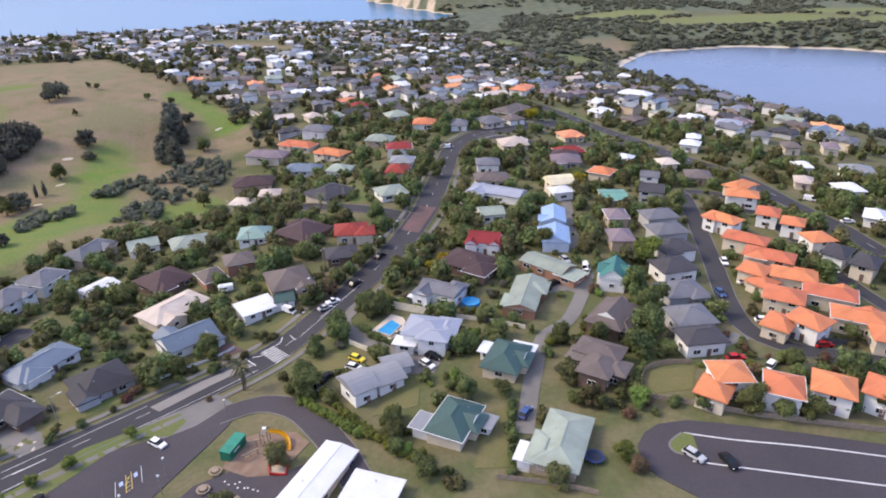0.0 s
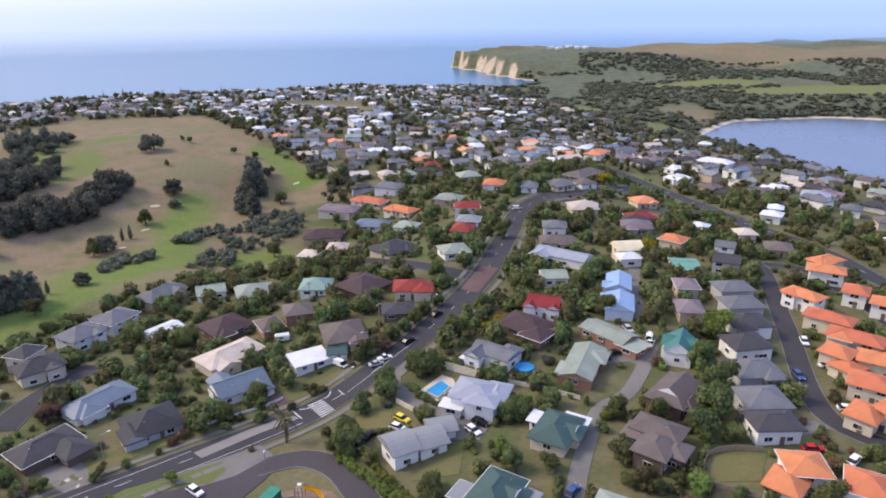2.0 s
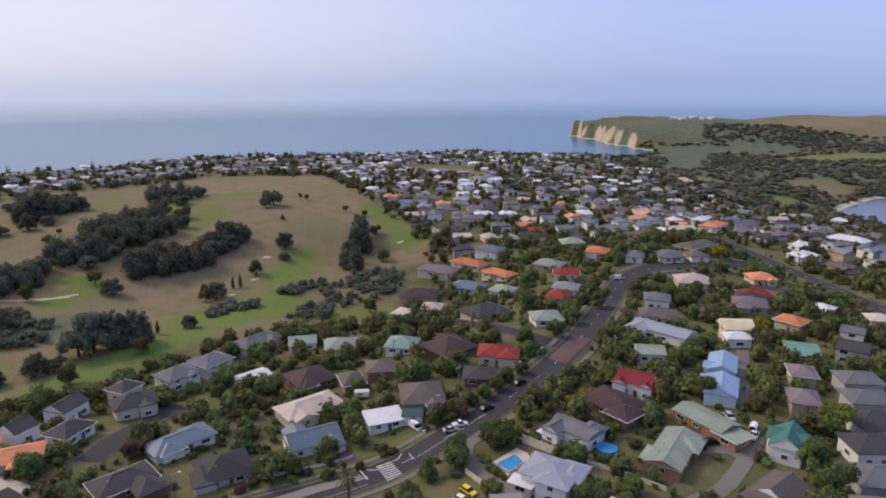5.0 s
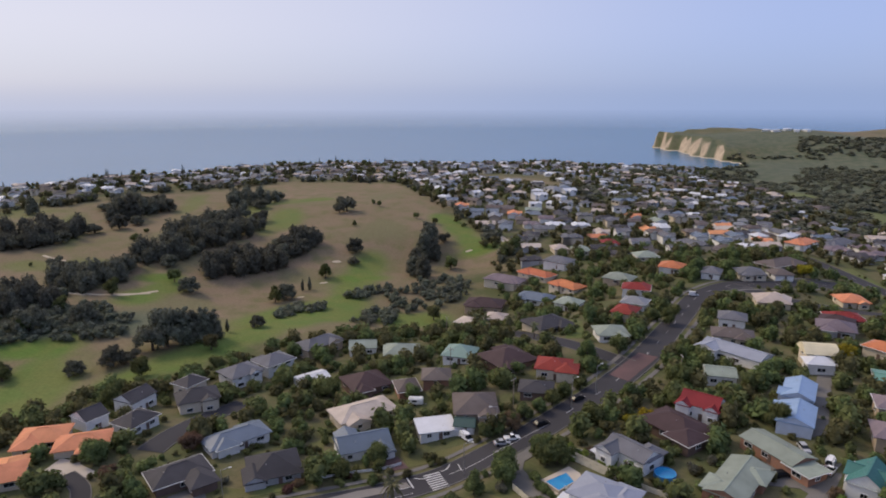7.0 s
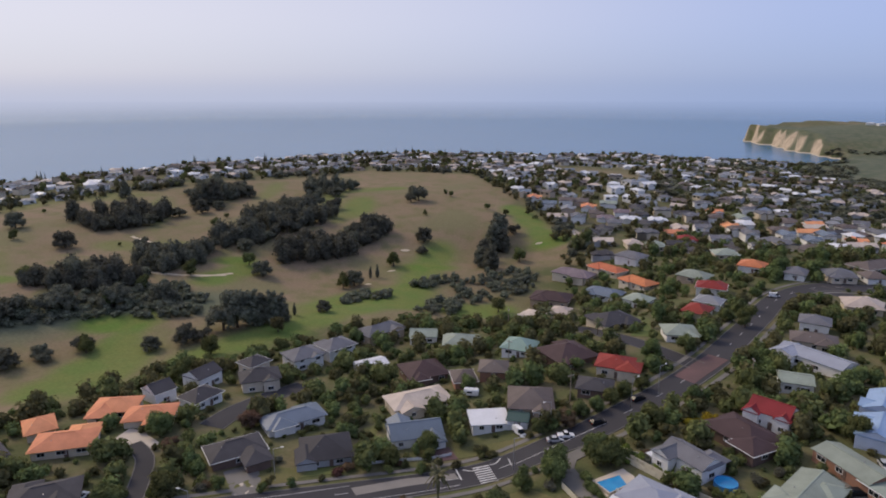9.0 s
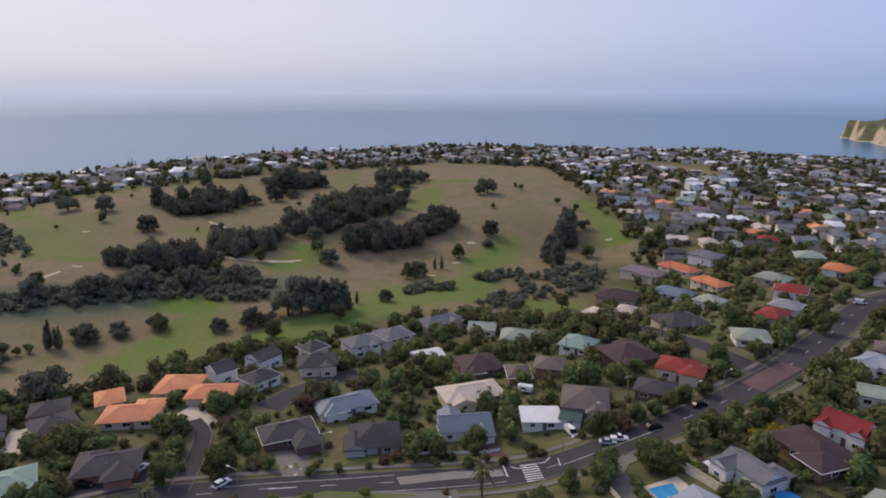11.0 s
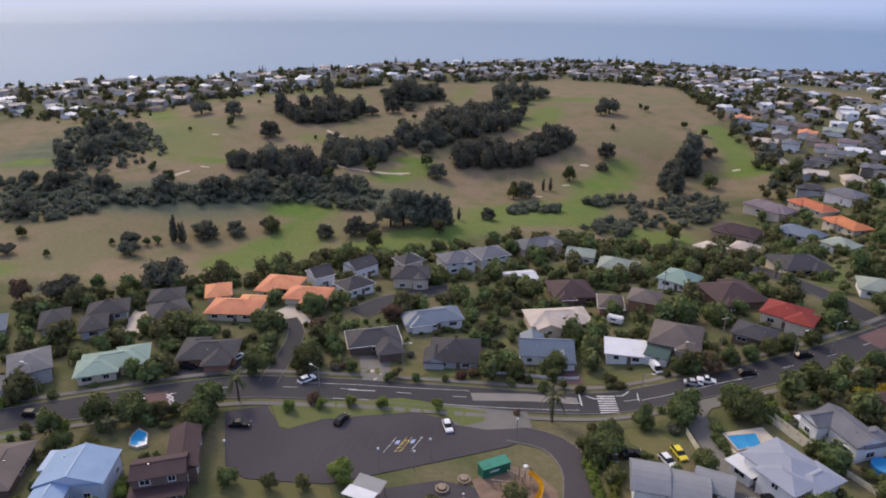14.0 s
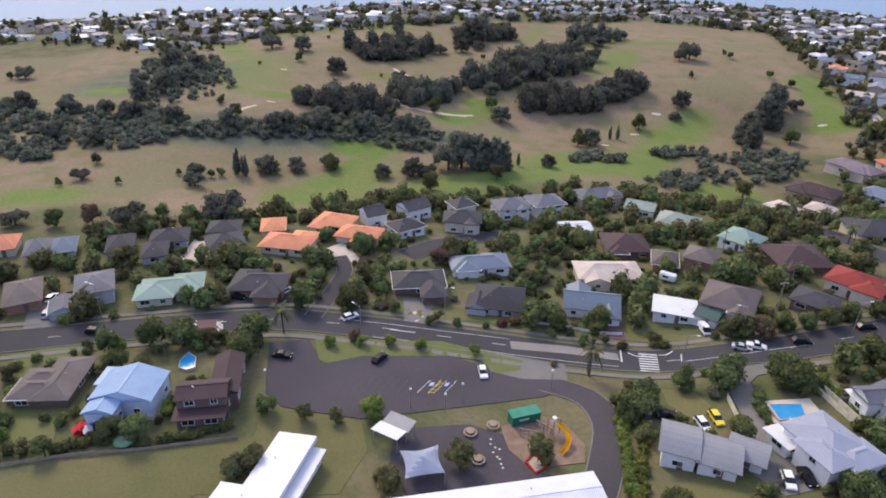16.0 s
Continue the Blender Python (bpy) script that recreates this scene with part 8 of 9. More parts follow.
patch("lawn", [(43.5, 115.1), (46.4, 123.2), (57.0, 124.4), (53.3, 115.7)], MOWN, "mown garden lawn between the houses", "lawn", 0.12, 0.3)
patch("lawn", [(66.3, 125.5), (73.5, 133.2), (67.1, 134.1), (62.9, 128.3)], LUSH, "mown garden lawn between the houses", "lawn", 0.12, 0.3)
patch("lawn", [(-35.6, 139.2), (-31.8, 143.4), (-25.0, 141.2), (-23.2, 134.0), (-31.0, 135.1)], MOWN, "mown garden lawn between the houses", "lawn", 0.12, 0.3)
patch("lawn", [(-89.8, 123.2), (-75.5, 136.2), (-73.3, 133.4), (-88.6, 118.8)], LUSH, "mown garden lawn between the houses", "lawn", 0.12, 0.3)
patch("lawn", [(-58.1, 154.8), (-39.2, 168.7), (-38.3, 165.1), (-54.4, 150.5)], MOWN, "mown garden lawn between the houses", "lawn", 0.12, 0.3)
stripe("golf_path", [(-310.7, 221.7), (-286.4, 220.7), (-269.2, 224.6), (-254.6, 234.6), (-248.7, 250.5)], 2.0, SAND, 0.15)
stripe("golf_path", [(-304.3, 220.6), (-284.5, 219.1), (-267.5, 224.0)], 2.2, SAND, 0.15)
stripe("golf_path", [(-261.6, 228.9), (-253.4, 237.8), (-248.5, 245.5)], 2.2, SAND, 0.15)
stripe("golf_path", [(-125.9, 426.8), (-114.2, 412.4), (-102.7, 401.0)], 2.2, SAND, 0.15)
stripe("golf_path", [(-283.7, 120.2), (-293.0, 129.8), (-303.0, 142.9), (-306.5, 151.8)], 2.2, SAND, 0.15)
stripe("golf_path", [(-344.6, 257.9), (-333.2, 256.7), (-324.3, 257.1)], 2.2, SAND, 0.15)
patch("deck", [(-90.6, 45.4), (-88.5, 50.4), (-81.8, 48.8), (-85.0, 43.6)], TIMBER, "weathered grey timber deck beside a blue-roofed house", "deck", 0.4, 0.3)
tagged(stripe("golf_path", [(-125, 424), (-116.5, 410), (-107.5, 403.7), (-99.5, 398.8)], 1.8, PALECONC, 0.2), "pale concrete path at the edge of the golf course", "path", kind="structure")
patch("verge", [(66, 402), (76, 408), (87, 374), (90, 352), (84, 333), (74, 364)], LUSH, "broad grass verge beside the through road", "lawn", 0.14, 0.5)
# old trees of the shelter belts: x, y, size
BELT = [(-271, 280, 1.1), (-275, 300, 1.3), (-274, 318, 1.4), (-278, 339, 1.3), (-281, 358, 1.4), (-285, 377, 1.2), (-295, 328, 1.3), (-298, 350, 1.5), (-304, 379, 1.5), (-314, 412, 1.4), (-323, 445, 1.3),
        (-247, 291, 0.9), (-242, 302, 1.0), (-236, 314, 1.2), (-230, 325, 1.3), (-223, 338, 1.3), (-229, 352, 1.2), (-240, 340, 1.2), (-317, 246, 1.0), (-300, 240, 1.3), (-283, 237, 1.2), (-281, 250, 1.0),
        (-284, 266, 1.1), (-376, 260, 1.0), (-372, 275, 1.2), (-368, 291, 1.3), (-366, 309, 1.2), (-363, 326, 1.2), (-362, 340, 1.0), (-417, 360, 1.3), (-401, 360, 1.4), (-382, 354, 1.5), (-394, 374, 1.6),
        (-391, 388, 1.4), (-374, 381, 1.2), (-436, 386, 1.0)]
for bx, by, bs in BELT:
    tree("spread", bx, by, bs, "broad dark old evergreen in a shelter belt", stretch=1.0 + 0.25 * math.sin(bx * 3.7 + by))
patch("bunker", oval(-199.4, 340.4, 2.8, 1.5, 40), SAND, "pale sand bunker on the golf course", "bunker", 0.1, grid=3.0)
patch("bunker", oval(-135.1, 394.2, 2.4, 1.2, 40), SAND, "pale sand bunker on the golf course", "bunker", 0.1, grid=3.0)
patch("bunker", oval(-190.5, 313.1, 2.4, 1.0, 40), SAND, "pale sand bunker on the golf course", "bunker", 0.1, grid=3.0)
patch("bunker", oval(-189.3, 289.7, 2.0, 1.0, 40), SAND, "pale sand bunker on the golf course", "bunker", 0.1, grid=3.0)
patch("bunker", oval(-374.6, 195.5, 2.4, 1.0, 40), SAND, "pale sand bunker on the golf course", "bunker", 0.1, grid=3.0)
patch("bunker", oval(-309.5, 161.1, 2.8, 1.0, 40), SAND, "pale sand bunker on the golf course", "bunker", 0.1, grid=3.0)
patch("bunker", oval(-207.0, 301.0, 1.6, 0.7, 40), SAND, "pale sand bunker on the golf course", "bunker", 0.1, grid=3.0)
patch("garden_bed", [(-48.9, 77.6), (-47.5, 80.3), (-43.9, 78.2), (-45.2, 75.5)], BARKCHIP, "planted bed with a pale timber edge", "garden bed", 0.3)
hedge([(-47.7, 77.4), (-46.8, 79.2), (-44.6, 77.7)], 5, "olive")
patch("yard_mark", oval(-42.9, 98.7, 0.22, 0.22, 0, 8), PAINT, "small white spot painted on the yard", "marking", 0.24)
patch("yard_mark", oval(-41.6, 98.8, 0.22, 0.22, 0, 8), PAINT, "small white spot painted on the yard", "marking", 0.24)
patch("yard_mark", oval(-40.8, 99.2, 0.22, 0.22, 0, 8), PAINT, "small white spot painted on the yard", "marking", 0.24)
patch("yard_mark", oval(-40.8, 97.7, 0.22, 0.22, 0, 8), PAINT, "small white spot painted on the yard", "marking", 0.24)
patch("yard_mark", oval(-39.4, 97.5, 0.22, 0.22, 0, 8), PAINT, "small white spot painted on the yard", "marking", 0.24)
patch("yard_mark", oval(-38.7, 97.5, 0.22, 0.22, 0, 8), PAINT, "small white spot painted on the yard", "marking", 0.24)
patch("yard_mark", oval(-37.5, 96.9, 0.22, 0.22, 0, 8), PAINT, "small white spot painted on the yard", "marking", 0.24)
patch("yard_mark", oval(-36.5, 96.5, 0.22, 0.22, 0, 8), PAINT, "small white spot painted on the yard", "marking", 0.24)
patch("yard_mark", oval(-43.9, 99.6, 0.22, 0.22, 0, 8), PAINT, "small white spot painted on the yard", "marking", 0.24)
car(-30.7, 128.0, -41, "silver", "van", "silver van under a garden tree")
car(-28.4, 131.3, 61, "black", "sedan", "black car under a garden tree")
car(66.7, 126.2, 4, "red", "hatch", "red car between townhouses")
car(84.9, 111.9, -104, "white", "van", "white van by orange-roofed townhouses")
tree("broad", -160.2, 149.3, 1.3)
tree("broad", -174.8, 173.3, 1.2)
tree("broad", -251.7, 182.6, 1.2)
tree("olive", -169.0, 202.5, 1.1)
tree("broad", -150.4, 186.2, 1.1)
tree("broad", -129.9, 118.3, 1.2)
tree("broad", -133.4, 208.6, 1.1)
tree("broad", -98.5, 181.7, 1.1, stretch=0.9)
tree("broad", -195.9, 277.0, 1.3)
tree("broad", -253.6, 266.3, 1.2)
tree("broad", -258.9, 231.8, 1.3)
tree("broad", -258.4, 204.3, 1.1)
tree("broad", -105.9, 396.1, 1.5)
tree("broad", 2.3, 347.1, 1.4)
tree("broad", -2.0, 268.3, 1.2, stretch=1.1)
tree("broad", 4.2, 228.5, 1.1)
tree("broad", -5.8, 194.3, 1.0)
tree("broad", -13.5, 178.6, 1.1)
tree("broad", -28.5, 152.3, 1.1)
tree("broad", -21.6, 159.1, 1.2)
tree("broad", -23.7, 220.9, 1.2)
tree("broad", -14.9, 230.3, 1.1)
tree("yellow", 50.3, 366.5, 1.2, stretch=0.9)
tree("yellow", 0.4, 182.9, 0.9, stretch=0.7)
tree("broad", 18.9, 376.5, 1.1)
tree("broad", 7.9, 207.2, 1.2)
tree("olive", -112.6, 292.0, 1.3)
tree("broad", -136.0, 366.9, 1.4)
tree("olive", -70.9, 232.2, 1.1, stretch=1.1)
tree("broad", -71.1, 185.9, 0.9)
tree("broad", 31.7, 189.1, 1.2)
fence([(-17.0, 163.6), (-7.8, 158.6), (1.3, 153.4)], "pale timber paling fence behind the pool hedge", PALEFENCE, 1.5)
hedge([(-16.6, 165.9), (-7.4, 160.1), (1.8, 154.8)], 12, "bright")
patch("drive", [(45.3, 236.4), (48.8, 235.9), (42.9, 189.9), (38.2, 185.7), (40.7, 208.9)], CONCRETE, "worn concrete drive beside blue-roofed units", "driveway", 0.17, 0.3)
patch("drive", [(28.7, 172.5), (35.0, 173.3), (39.1, 169.3), (35.6, 163.8), (29.1, 162.9)], CONCRETE, "concrete yard with parked cars", "driveway", 0.17, 0.3)
patch("drive", [(-162.4, 77.7), (-161.2, 82.0), (-151.4, 80.1), (-149.6, 75.0)], PALECONC, "pale concrete forecourt between dark roofs", "driveway", 0.17, 0.3)
patch("drive", [(-101.8, 115.7), (-99.4, 122.3), (-88.1, 113.3), (-90.1, 108.6)], CONCRETE, "pale concrete house drive", "driveway", 0.17, 0.3)
patch("drive", [(-134.9, 109.3), (-133.4, 116.8), (-126.0, 116.0), (-126.3, 108.9)], PALECONC, "pale concrete forecourt between orange roofs", "driveway", 0.17, 0.3)
patch("drive", [(-126.9, 77.6), (-121.4, 91.4), (-113.7, 89.2), (-118.0, 75.5)], ASPHALT, "dark asphalt house drive", "driveway", 0.17, 0.3)
car(-117.8, 89.0, 105, "white", "hatch", "white car on a dark drive")
car(-98.3, 97.9, 89, "white", "hatch", "white car driving along the street")
car(37.0, 179.9, -71, "silver", "hatch", "silver car in a concrete yard")
car(42.1, 175.2, 74, "white", "van", "white van beside a teal-roofed house")
car(31.9, 167.4, 30, "black", "hatch", "dark car in a concrete yard")
tree("broad", -39.9, 168.5, 0.8, stretch=0.9)
tree("broad", -37.2, 171.3, 0.9, stretch=0.9)
tree("broad", -34.4, 174.3, 0.85, stretch=0.9)
tree("broad", -32.0, 178.2, 0.9, stretch=0.9)
tree("broad", -28.9, 182.4, 0.8, stretch=0.9)
tree("broad", -26.5, 187.2, 0.9, stretch=0.9)
tree("broad", -24.3, 192.8, 0.85, stretch=0.9)
tree("broad", -21.0, 198.7, 0.8, stretch=0.9)
tree("broad", -60.9, 146.6, 0.6, stretch=0.9)
patch("drive", [(-30.6, 158.1), (-24.6, 167.8), (-21.8, 165.2), (-25.7, 158.1), (-24.6, 152.2), (-26.6, 152.2)], CONCRETE, "pale concrete drive apron at the street", "driveway", 0.26, 0.3)

# ---- gardens: trees and shrubs between the houses ----
NO_PLANTS += [(-41.0, 141.5, 5.5), (-46.0, 137.0, 4.0), (-36.5, 146.5, 4.0)]
GRID = {}
for bx, by, br in NO_PLANTS:
    for i in range(int((bx - br) // 6) - 1, int((bx + br) // 6) + 2):
        for j in range(int((by - br) // 6) - 1, int((by + br) // 6) + 2):
            GRID.setdefault((i, j), []).append((bx, by, br))


def clear(x, y, r=0.0):
    return all((x - bx) ** 2 + (y - by) ** 2 > (br + r) ** 2 for bx, by, br in GRID.get((int(x // 6), int(y // 6)), ()))


def strewn(poly, count, rng, gap, lump, seed, bias):
    """Random free spots inside an outline, gathered into drifts."""
    P = np.array(poly)
    X, Y = np.array([rng.uniform(P[:, 0].min(), P[:, 0].max()) for _ in range(count * 14)]), np.array([rng.uniform(P[:, 1].min(), P[:, 1].max()) for _ in range(count * 14)])
    keep = shore(X, Y, poly) > 1
    out = []
    for x, y in zip(X[keep].tolist(), Y[keep].tolist()):
        if noise.noise((x * lump, y * lump, seed)) + rng.uniform(-0.45, 0.45) > bias and clear(x, y, gap):
            out.append((round(x, 1), round(y, 1)))
            if len(out) == count:
                break
    return out


rng = random.Random(11)
GARDENS = [(-190, 60), (-178, 100), (-180, 155), (-150, 200), (-140, 235), (-100, 275), (-95, 350), (-60, 440), (60, 420), (130, 330), (180, 240), (150, 100), (80, 108), (36, 106),
           (0, 90), (-22, 112), (-52, 130), (-72, 112), (-100, 78), (-72, 60), (-85, 20), (-150, -10)]
spots = strewn(GARDENS, 2150, rng, 0.35, 0.035, 3.0, -0.4)
spots.sort(key=lambda p: math.hypot(p[0] - 10, p[1] - 10))
wide = [p for p in spots if clear(*p, 1.7)]
for x, y in wide[:70]:
    tree(rng.choice(("broad", "broad", "broad", "olive", "olive", "bright", "palm", "rust") if rng.random() < 0.4 else ("broad", "olive", "broad")), x, y, rng.uniform(0.45, 0.95), stretch=rng.uniform(0.75, 1.15))
rest = [p for p in sorted(set(spots) - set(wide[:70])) if p[1] < 265 or rng.random() < 0.62]
rng.shuffle(rest)
for k, (tone, label) in enumerate((("broad", "rounded green trees crowding the gardens"), ("olive", "olive-green trees crowding the gardens"), ("fresh", "fresh green trees between the houses"))):
    thicket("garden_trees", label, [(x, y, r, r * rng.uniform(1.5, 2.3)) for x, y in rest[k::3] for r in (rng.choice((1.6, 2.0, 2.5, 3.0, 3.6) if clear(x, y, 1.5) else (1.0, 1.2, 1.5)),)], tone, leaves=170, seed=20 + k)
spots = strewn(GARDENS, 2000, rng, 0.0, 0.05, 8.0, -0.3)
spots.sort(key=lambda p: math.hypot(p[0] - 10, p[1] - 10))
for x, y in spots[:240]:
    shrub(x, y, rng.uniform(0.6, 1.4), rng.choice(("broad", "broad", "olive", "olive", "dark", "bright", "rust")), rng.uniform(0.8, 1.3))
rest = spots[240:]
for k, (tone, label) in enumerate((("broad", "green shrubs filling the gardens"), ("olive", "olive scrubby bushes filling the gardens"), ("fresh", "fresh green bushes filling the gardens"), ("broad", "leafy shrubs along the fences"))):
    thicket("garden_shrubs", label, [(x, y, r, r * rng.uniform(1.0, 1.7)) for x, y in rest[k::4] for r in (rng.uniform(0.7, 1.6),)], tone, leaves=90, seed=30 + k)

# ---- the far side of the village ----
FAR = [(-98, 366), (-123, 409), (-186, 479), (-290, 600), (-390, 560), (-425, 430), (-470, 330), (-482, 260), (-478, 200), (-470, 150), (-515, 130), (-555, 90), (-580, 40), (-590, -60), (-735, -120), (-725, 50), (-695, 160), (-620, 300), (-590, 480), (-560, 630), (-490, 760), (-370, 850),
       (-260, 1030), (-150, 1085), (-50, 1060), (20, 860), (60, 720), (130, 600), (190, 520), (230, 420), (190, 260), (130, 330), (60, 420)]
FIELDS = [(-217, 718, 50), (-129, 619, 24), (-175, 670, 42), (-85, 957, 50), (-5, 909, 40)]
far_roofs = ("grey", "charcoal", "dark", "brown", "beige", "white", "iron_grey", "lavender", "palegreen", "grey", "paleorange", "dark", "slateblue", "brown")
FARHOUSE = {}


def far_house(x, y, yaw, v, grow):
    m = pose(x, y, up(x, y) + 0.2, 0, 0, yaw) @ Matrix.Diagonal((grow, 1, 1, 1))
    if v in FARHOUSE:
        return again(FARHOUSE[v], m)
    root = new("house")
    L, W, h = (13, 8.5, 2.5) if v % 3 else (11, 8, 4.4)
    kind = "hip" if v % 2 else "gable"
    wall = ("white", "white", "cream", "white", "grey", "white", "tan")[v % 7]
    bm = boxes((-L / 2, L / 2, -W / 2, W / 2, -4, h))
    if kind == "gable":
        gable_walls(bm, L, W, h, 20, 0.4)
    part("wall", bm, WALL[wall], root)
    part("roof", roof_mesh(L, W, h, kind, 20, 0.4)[0], ROOF[far_roofs[v]], root)
    for k, (wx, wl) in enumerate(((L * 0.26, W + 2.4), (-L * 0.22, W + 1.2))[:1 + v % 2]):
        bm = boxes((-wl / 2 + 0.3, wl / 2 - 0.3, -2.4, 2.4, -4, h - 0.1))
        gable_walls(bm, wl - 0.6, 4.8, h - 0.08, 22, 0.35)
        part("wing_wall", bm, WALL[wall], root).matrix_basis = pose(wx, -0.9, 0, 0, 0, 90)
        part("wing_roof", roof_mesh(wl, 4.8, h - 0.08, "gable", 22, 0.35)[0], ROOF[far_roofs[v]], root).matrix_basis = pose(wx, -0.9, 0, 0, 0, 90)
    for wx, wy, t in ((-3, -W / 2, 0), (3, -W / 2, 0), (L / 2, 0, 90)):
        part("window", boxes((-1.2, 1.2, -0.08, 0.02, 0, 1.3)), GLASS, root).matrix_basis = pose(wx, wy, h - 2.1, 0, 0, t)
    root.matrix_basis = m
    FARHOUSE[v] = root
    return tagged(root, "distant %s house with a %s roof" % ({"tan": "tan", "grey": "grey", "cream": "cream"}.get(wall, "white"), far_roofs[v].replace("_", " ")), "house", "houses of the far village")


kept = []
X, Y = np.array([rng.uniform(-660, 230) for _ in range(20000)]), np.array([rng.uniform(10, 1090) for _ in range(20000)])
inside = shore(X, Y, FAR) > 6
for x, y in zip(X[inside].tolist(), Y[inside].tolist()):
    if any((x - a) ** 2 + (y - b) ** 2 < r * r for a, b, r in FIELDS) or not clear(x, y, 7):
        continue
    if rng.random() > (0.4 if x > 90 else 1) or (len(kept) and ((np.array(kept) - (x, y)) ** 2).sum(1).min() < 13.6 ** 2):
        continue
    kept.append((x, y))
    if len(kept) == 1060:
        break
kept.sort(key=lambda p: math.hypot(p[0], p[1]))
for x, y in kept[:120]:
    yaw = 40 * noise.noise((x * 0.004, y * 0.004, 1.0)) + rng.choice((0, 90, 90, 180)) + 30
    far_house(round(x, 1), round(y, 1), round(yaw), rng.randrange(len(far_roofs)), rng.uniform(0.85, 1.2))
for k, (x, y) in enumerate(((64, 1596), (82, 1578), (103, 1612), (120, 1590), (140, 1608))):
    far_house(x, y, 30 * k, 5, 1.4)
# the most distant roofs, too small to tell apart, joined by colour
TONES = ("grey", "dark", "iron_grey", "brown", "white", "slateblue", "beige")
for v, tone in enumerate(TONES):
    verts, faces, wv, wf, pv, pf = [], [], [], [], [], []
    for k, (x, y) in enumerate(kept[120:]):
        if k % len(TONES) != v:
            continue
        L, W, h, a = rng.uniform(8, 13), rng.uniform(6, 8.5), rng.choice((2.4, 2.4, 4.2)), rng.uniform(0, math.pi)
        z, c, s = up(x, y), math.cos(a), math.sin(a)

        def spot(u, w, q):
            return (x + u * c - w * s, y + u * s + w * c, z + q)
        a2, b2, e = L / 2 + 0.4, W / 2 + 0.4, L / 2 - W / 2 * rng.choice((0.0, 1.0)) + 0.3
        n = len(verts)
        verts += [spot(u, w, h) for u, w in ((-a2, -b2), (a2, -b2), (a2, b2), (-a2, b2))] + [spot(-e, 0, h + W * 0.2), spot(e, 0, h + W * 0.2)]
        faces += [[n + i for i in f] for f in ((0, 1, 5, 4), (2, 3, 4, 5), (1, 2, 5), (3, 0, 4), (3, 2, 1, 0))]
        n = len(wv)
        wv += [spot(u, w, q) for q in (-4, h) for u, w in ((-L / 2, -W / 2), (L / 2, -W / 2), (L / 2, W / 2), (-L / 2, W / 2))]
        wf += [[n + i for i in f] for f in ((0, 1, 5, 4), (1, 2, 6, 5), (2, 3, 7, 6), (3, 0, 4, 7))]
        # a cross wing with its own gable
        q, wl, ww = rng.uniform(-0.25, 0.25) * L, W / 2 + rng.uniform(1.5, 3.2), rng.uniform(2.0, 2.8)
        n = len(verts)
        verts += [spot(q + u, w, h - 0.05) for u, w in ((-ww - 0.3, 0), (ww + 0.3, 0), (ww + 0.3, -wl - 0.3), (-ww - 0.3, -wl - 0.3))] + [spot(q, 0, h + ww * 0.42), spot(q, -wl - 0.3, h + ww * 0.42)]
        faces += [[n + i for i in f] for f in ((1, 2, 5, 4), (3, 0, 4, 5), (0, 1, 2, 3))]
        n = len(wv)
        wv += [spot(q + u, w, e2) for e2 in (-4, h - 0.06) for u, w in ((-ww, 0), (ww, 0), (ww, -wl), (-ww, -wl))] + [spot(q, -wl, h - 0.1 + ww * 0.4)]
        wf += [[n + i for i in f] for f in ((1, 2, 6, 5), (2, 3, 7, 6), (3, 0, 4, 7), (6, 7, 8))]
        for side in (-1, 1):
            for u in (-L / 4, L / 4):
                n = len(pv)
                w = side * (W / 2 + 0.04)
                pv += [spot(u - 1.3, w, h - 2.0), spot(u + 1.3, w, h - 2.0), spot(u + 1.3, w, h - 0.7), spot(u - 1.3, w, h - 0.7)]
                pf.append([n, n + 1, n + 2, n + 3])
    root = tagged(new("distant_houses"), "distant %s-roofed houses %s" % (tone.replace("_", " "), "above the cliffs" if v == 4 else "along the ridge"), "houses", kind="stuff")
    link("roofs", verts, faces, ROOF[tone], root)
    link("walls", wv, wf, WALL[("white", "cream", "white", "tan", "white", "cream", "grey")[v]], root)
    link("windows", pv, pf, GLASS, root)

# trees of the far village and woods of the valley, beyond counting
far_kept = np.array(kept)
used = set()
spots, dark = [], []
X, Y = np.array([rng.uniform(-665, 260) for _ in range(15000)]), np.array([rng.uniform(10, 1110) for _ in range(15000)])
inside = shore(X, Y, FAR) > -8
for x, y in zip(X[inside].tolist(), Y[inside].tolist()):
    if not any((x - a) ** 2 + (y - b) ** 2 < r * r for a, b, r in FIELDS) and clear(x, y, 2.0) and ((far_kept - (x, y)) ** 2).sum(1).min() > 26:
        if (int(x // 5), int(y // 5)) in used or noise.noise((x * 0.02, y * 0.02, 6.0)) < -0.34 + rng.uniform(-0.3, 0.3):
            continue
        used.add((int(x // 5), int(y // 5)))
        r = rng.choice((1.4, 1.8, 2.2, 2.6, 3.0, 3.8))
        spots.append((x, y, r, r * rng.uniform(1.4, 2.3)))
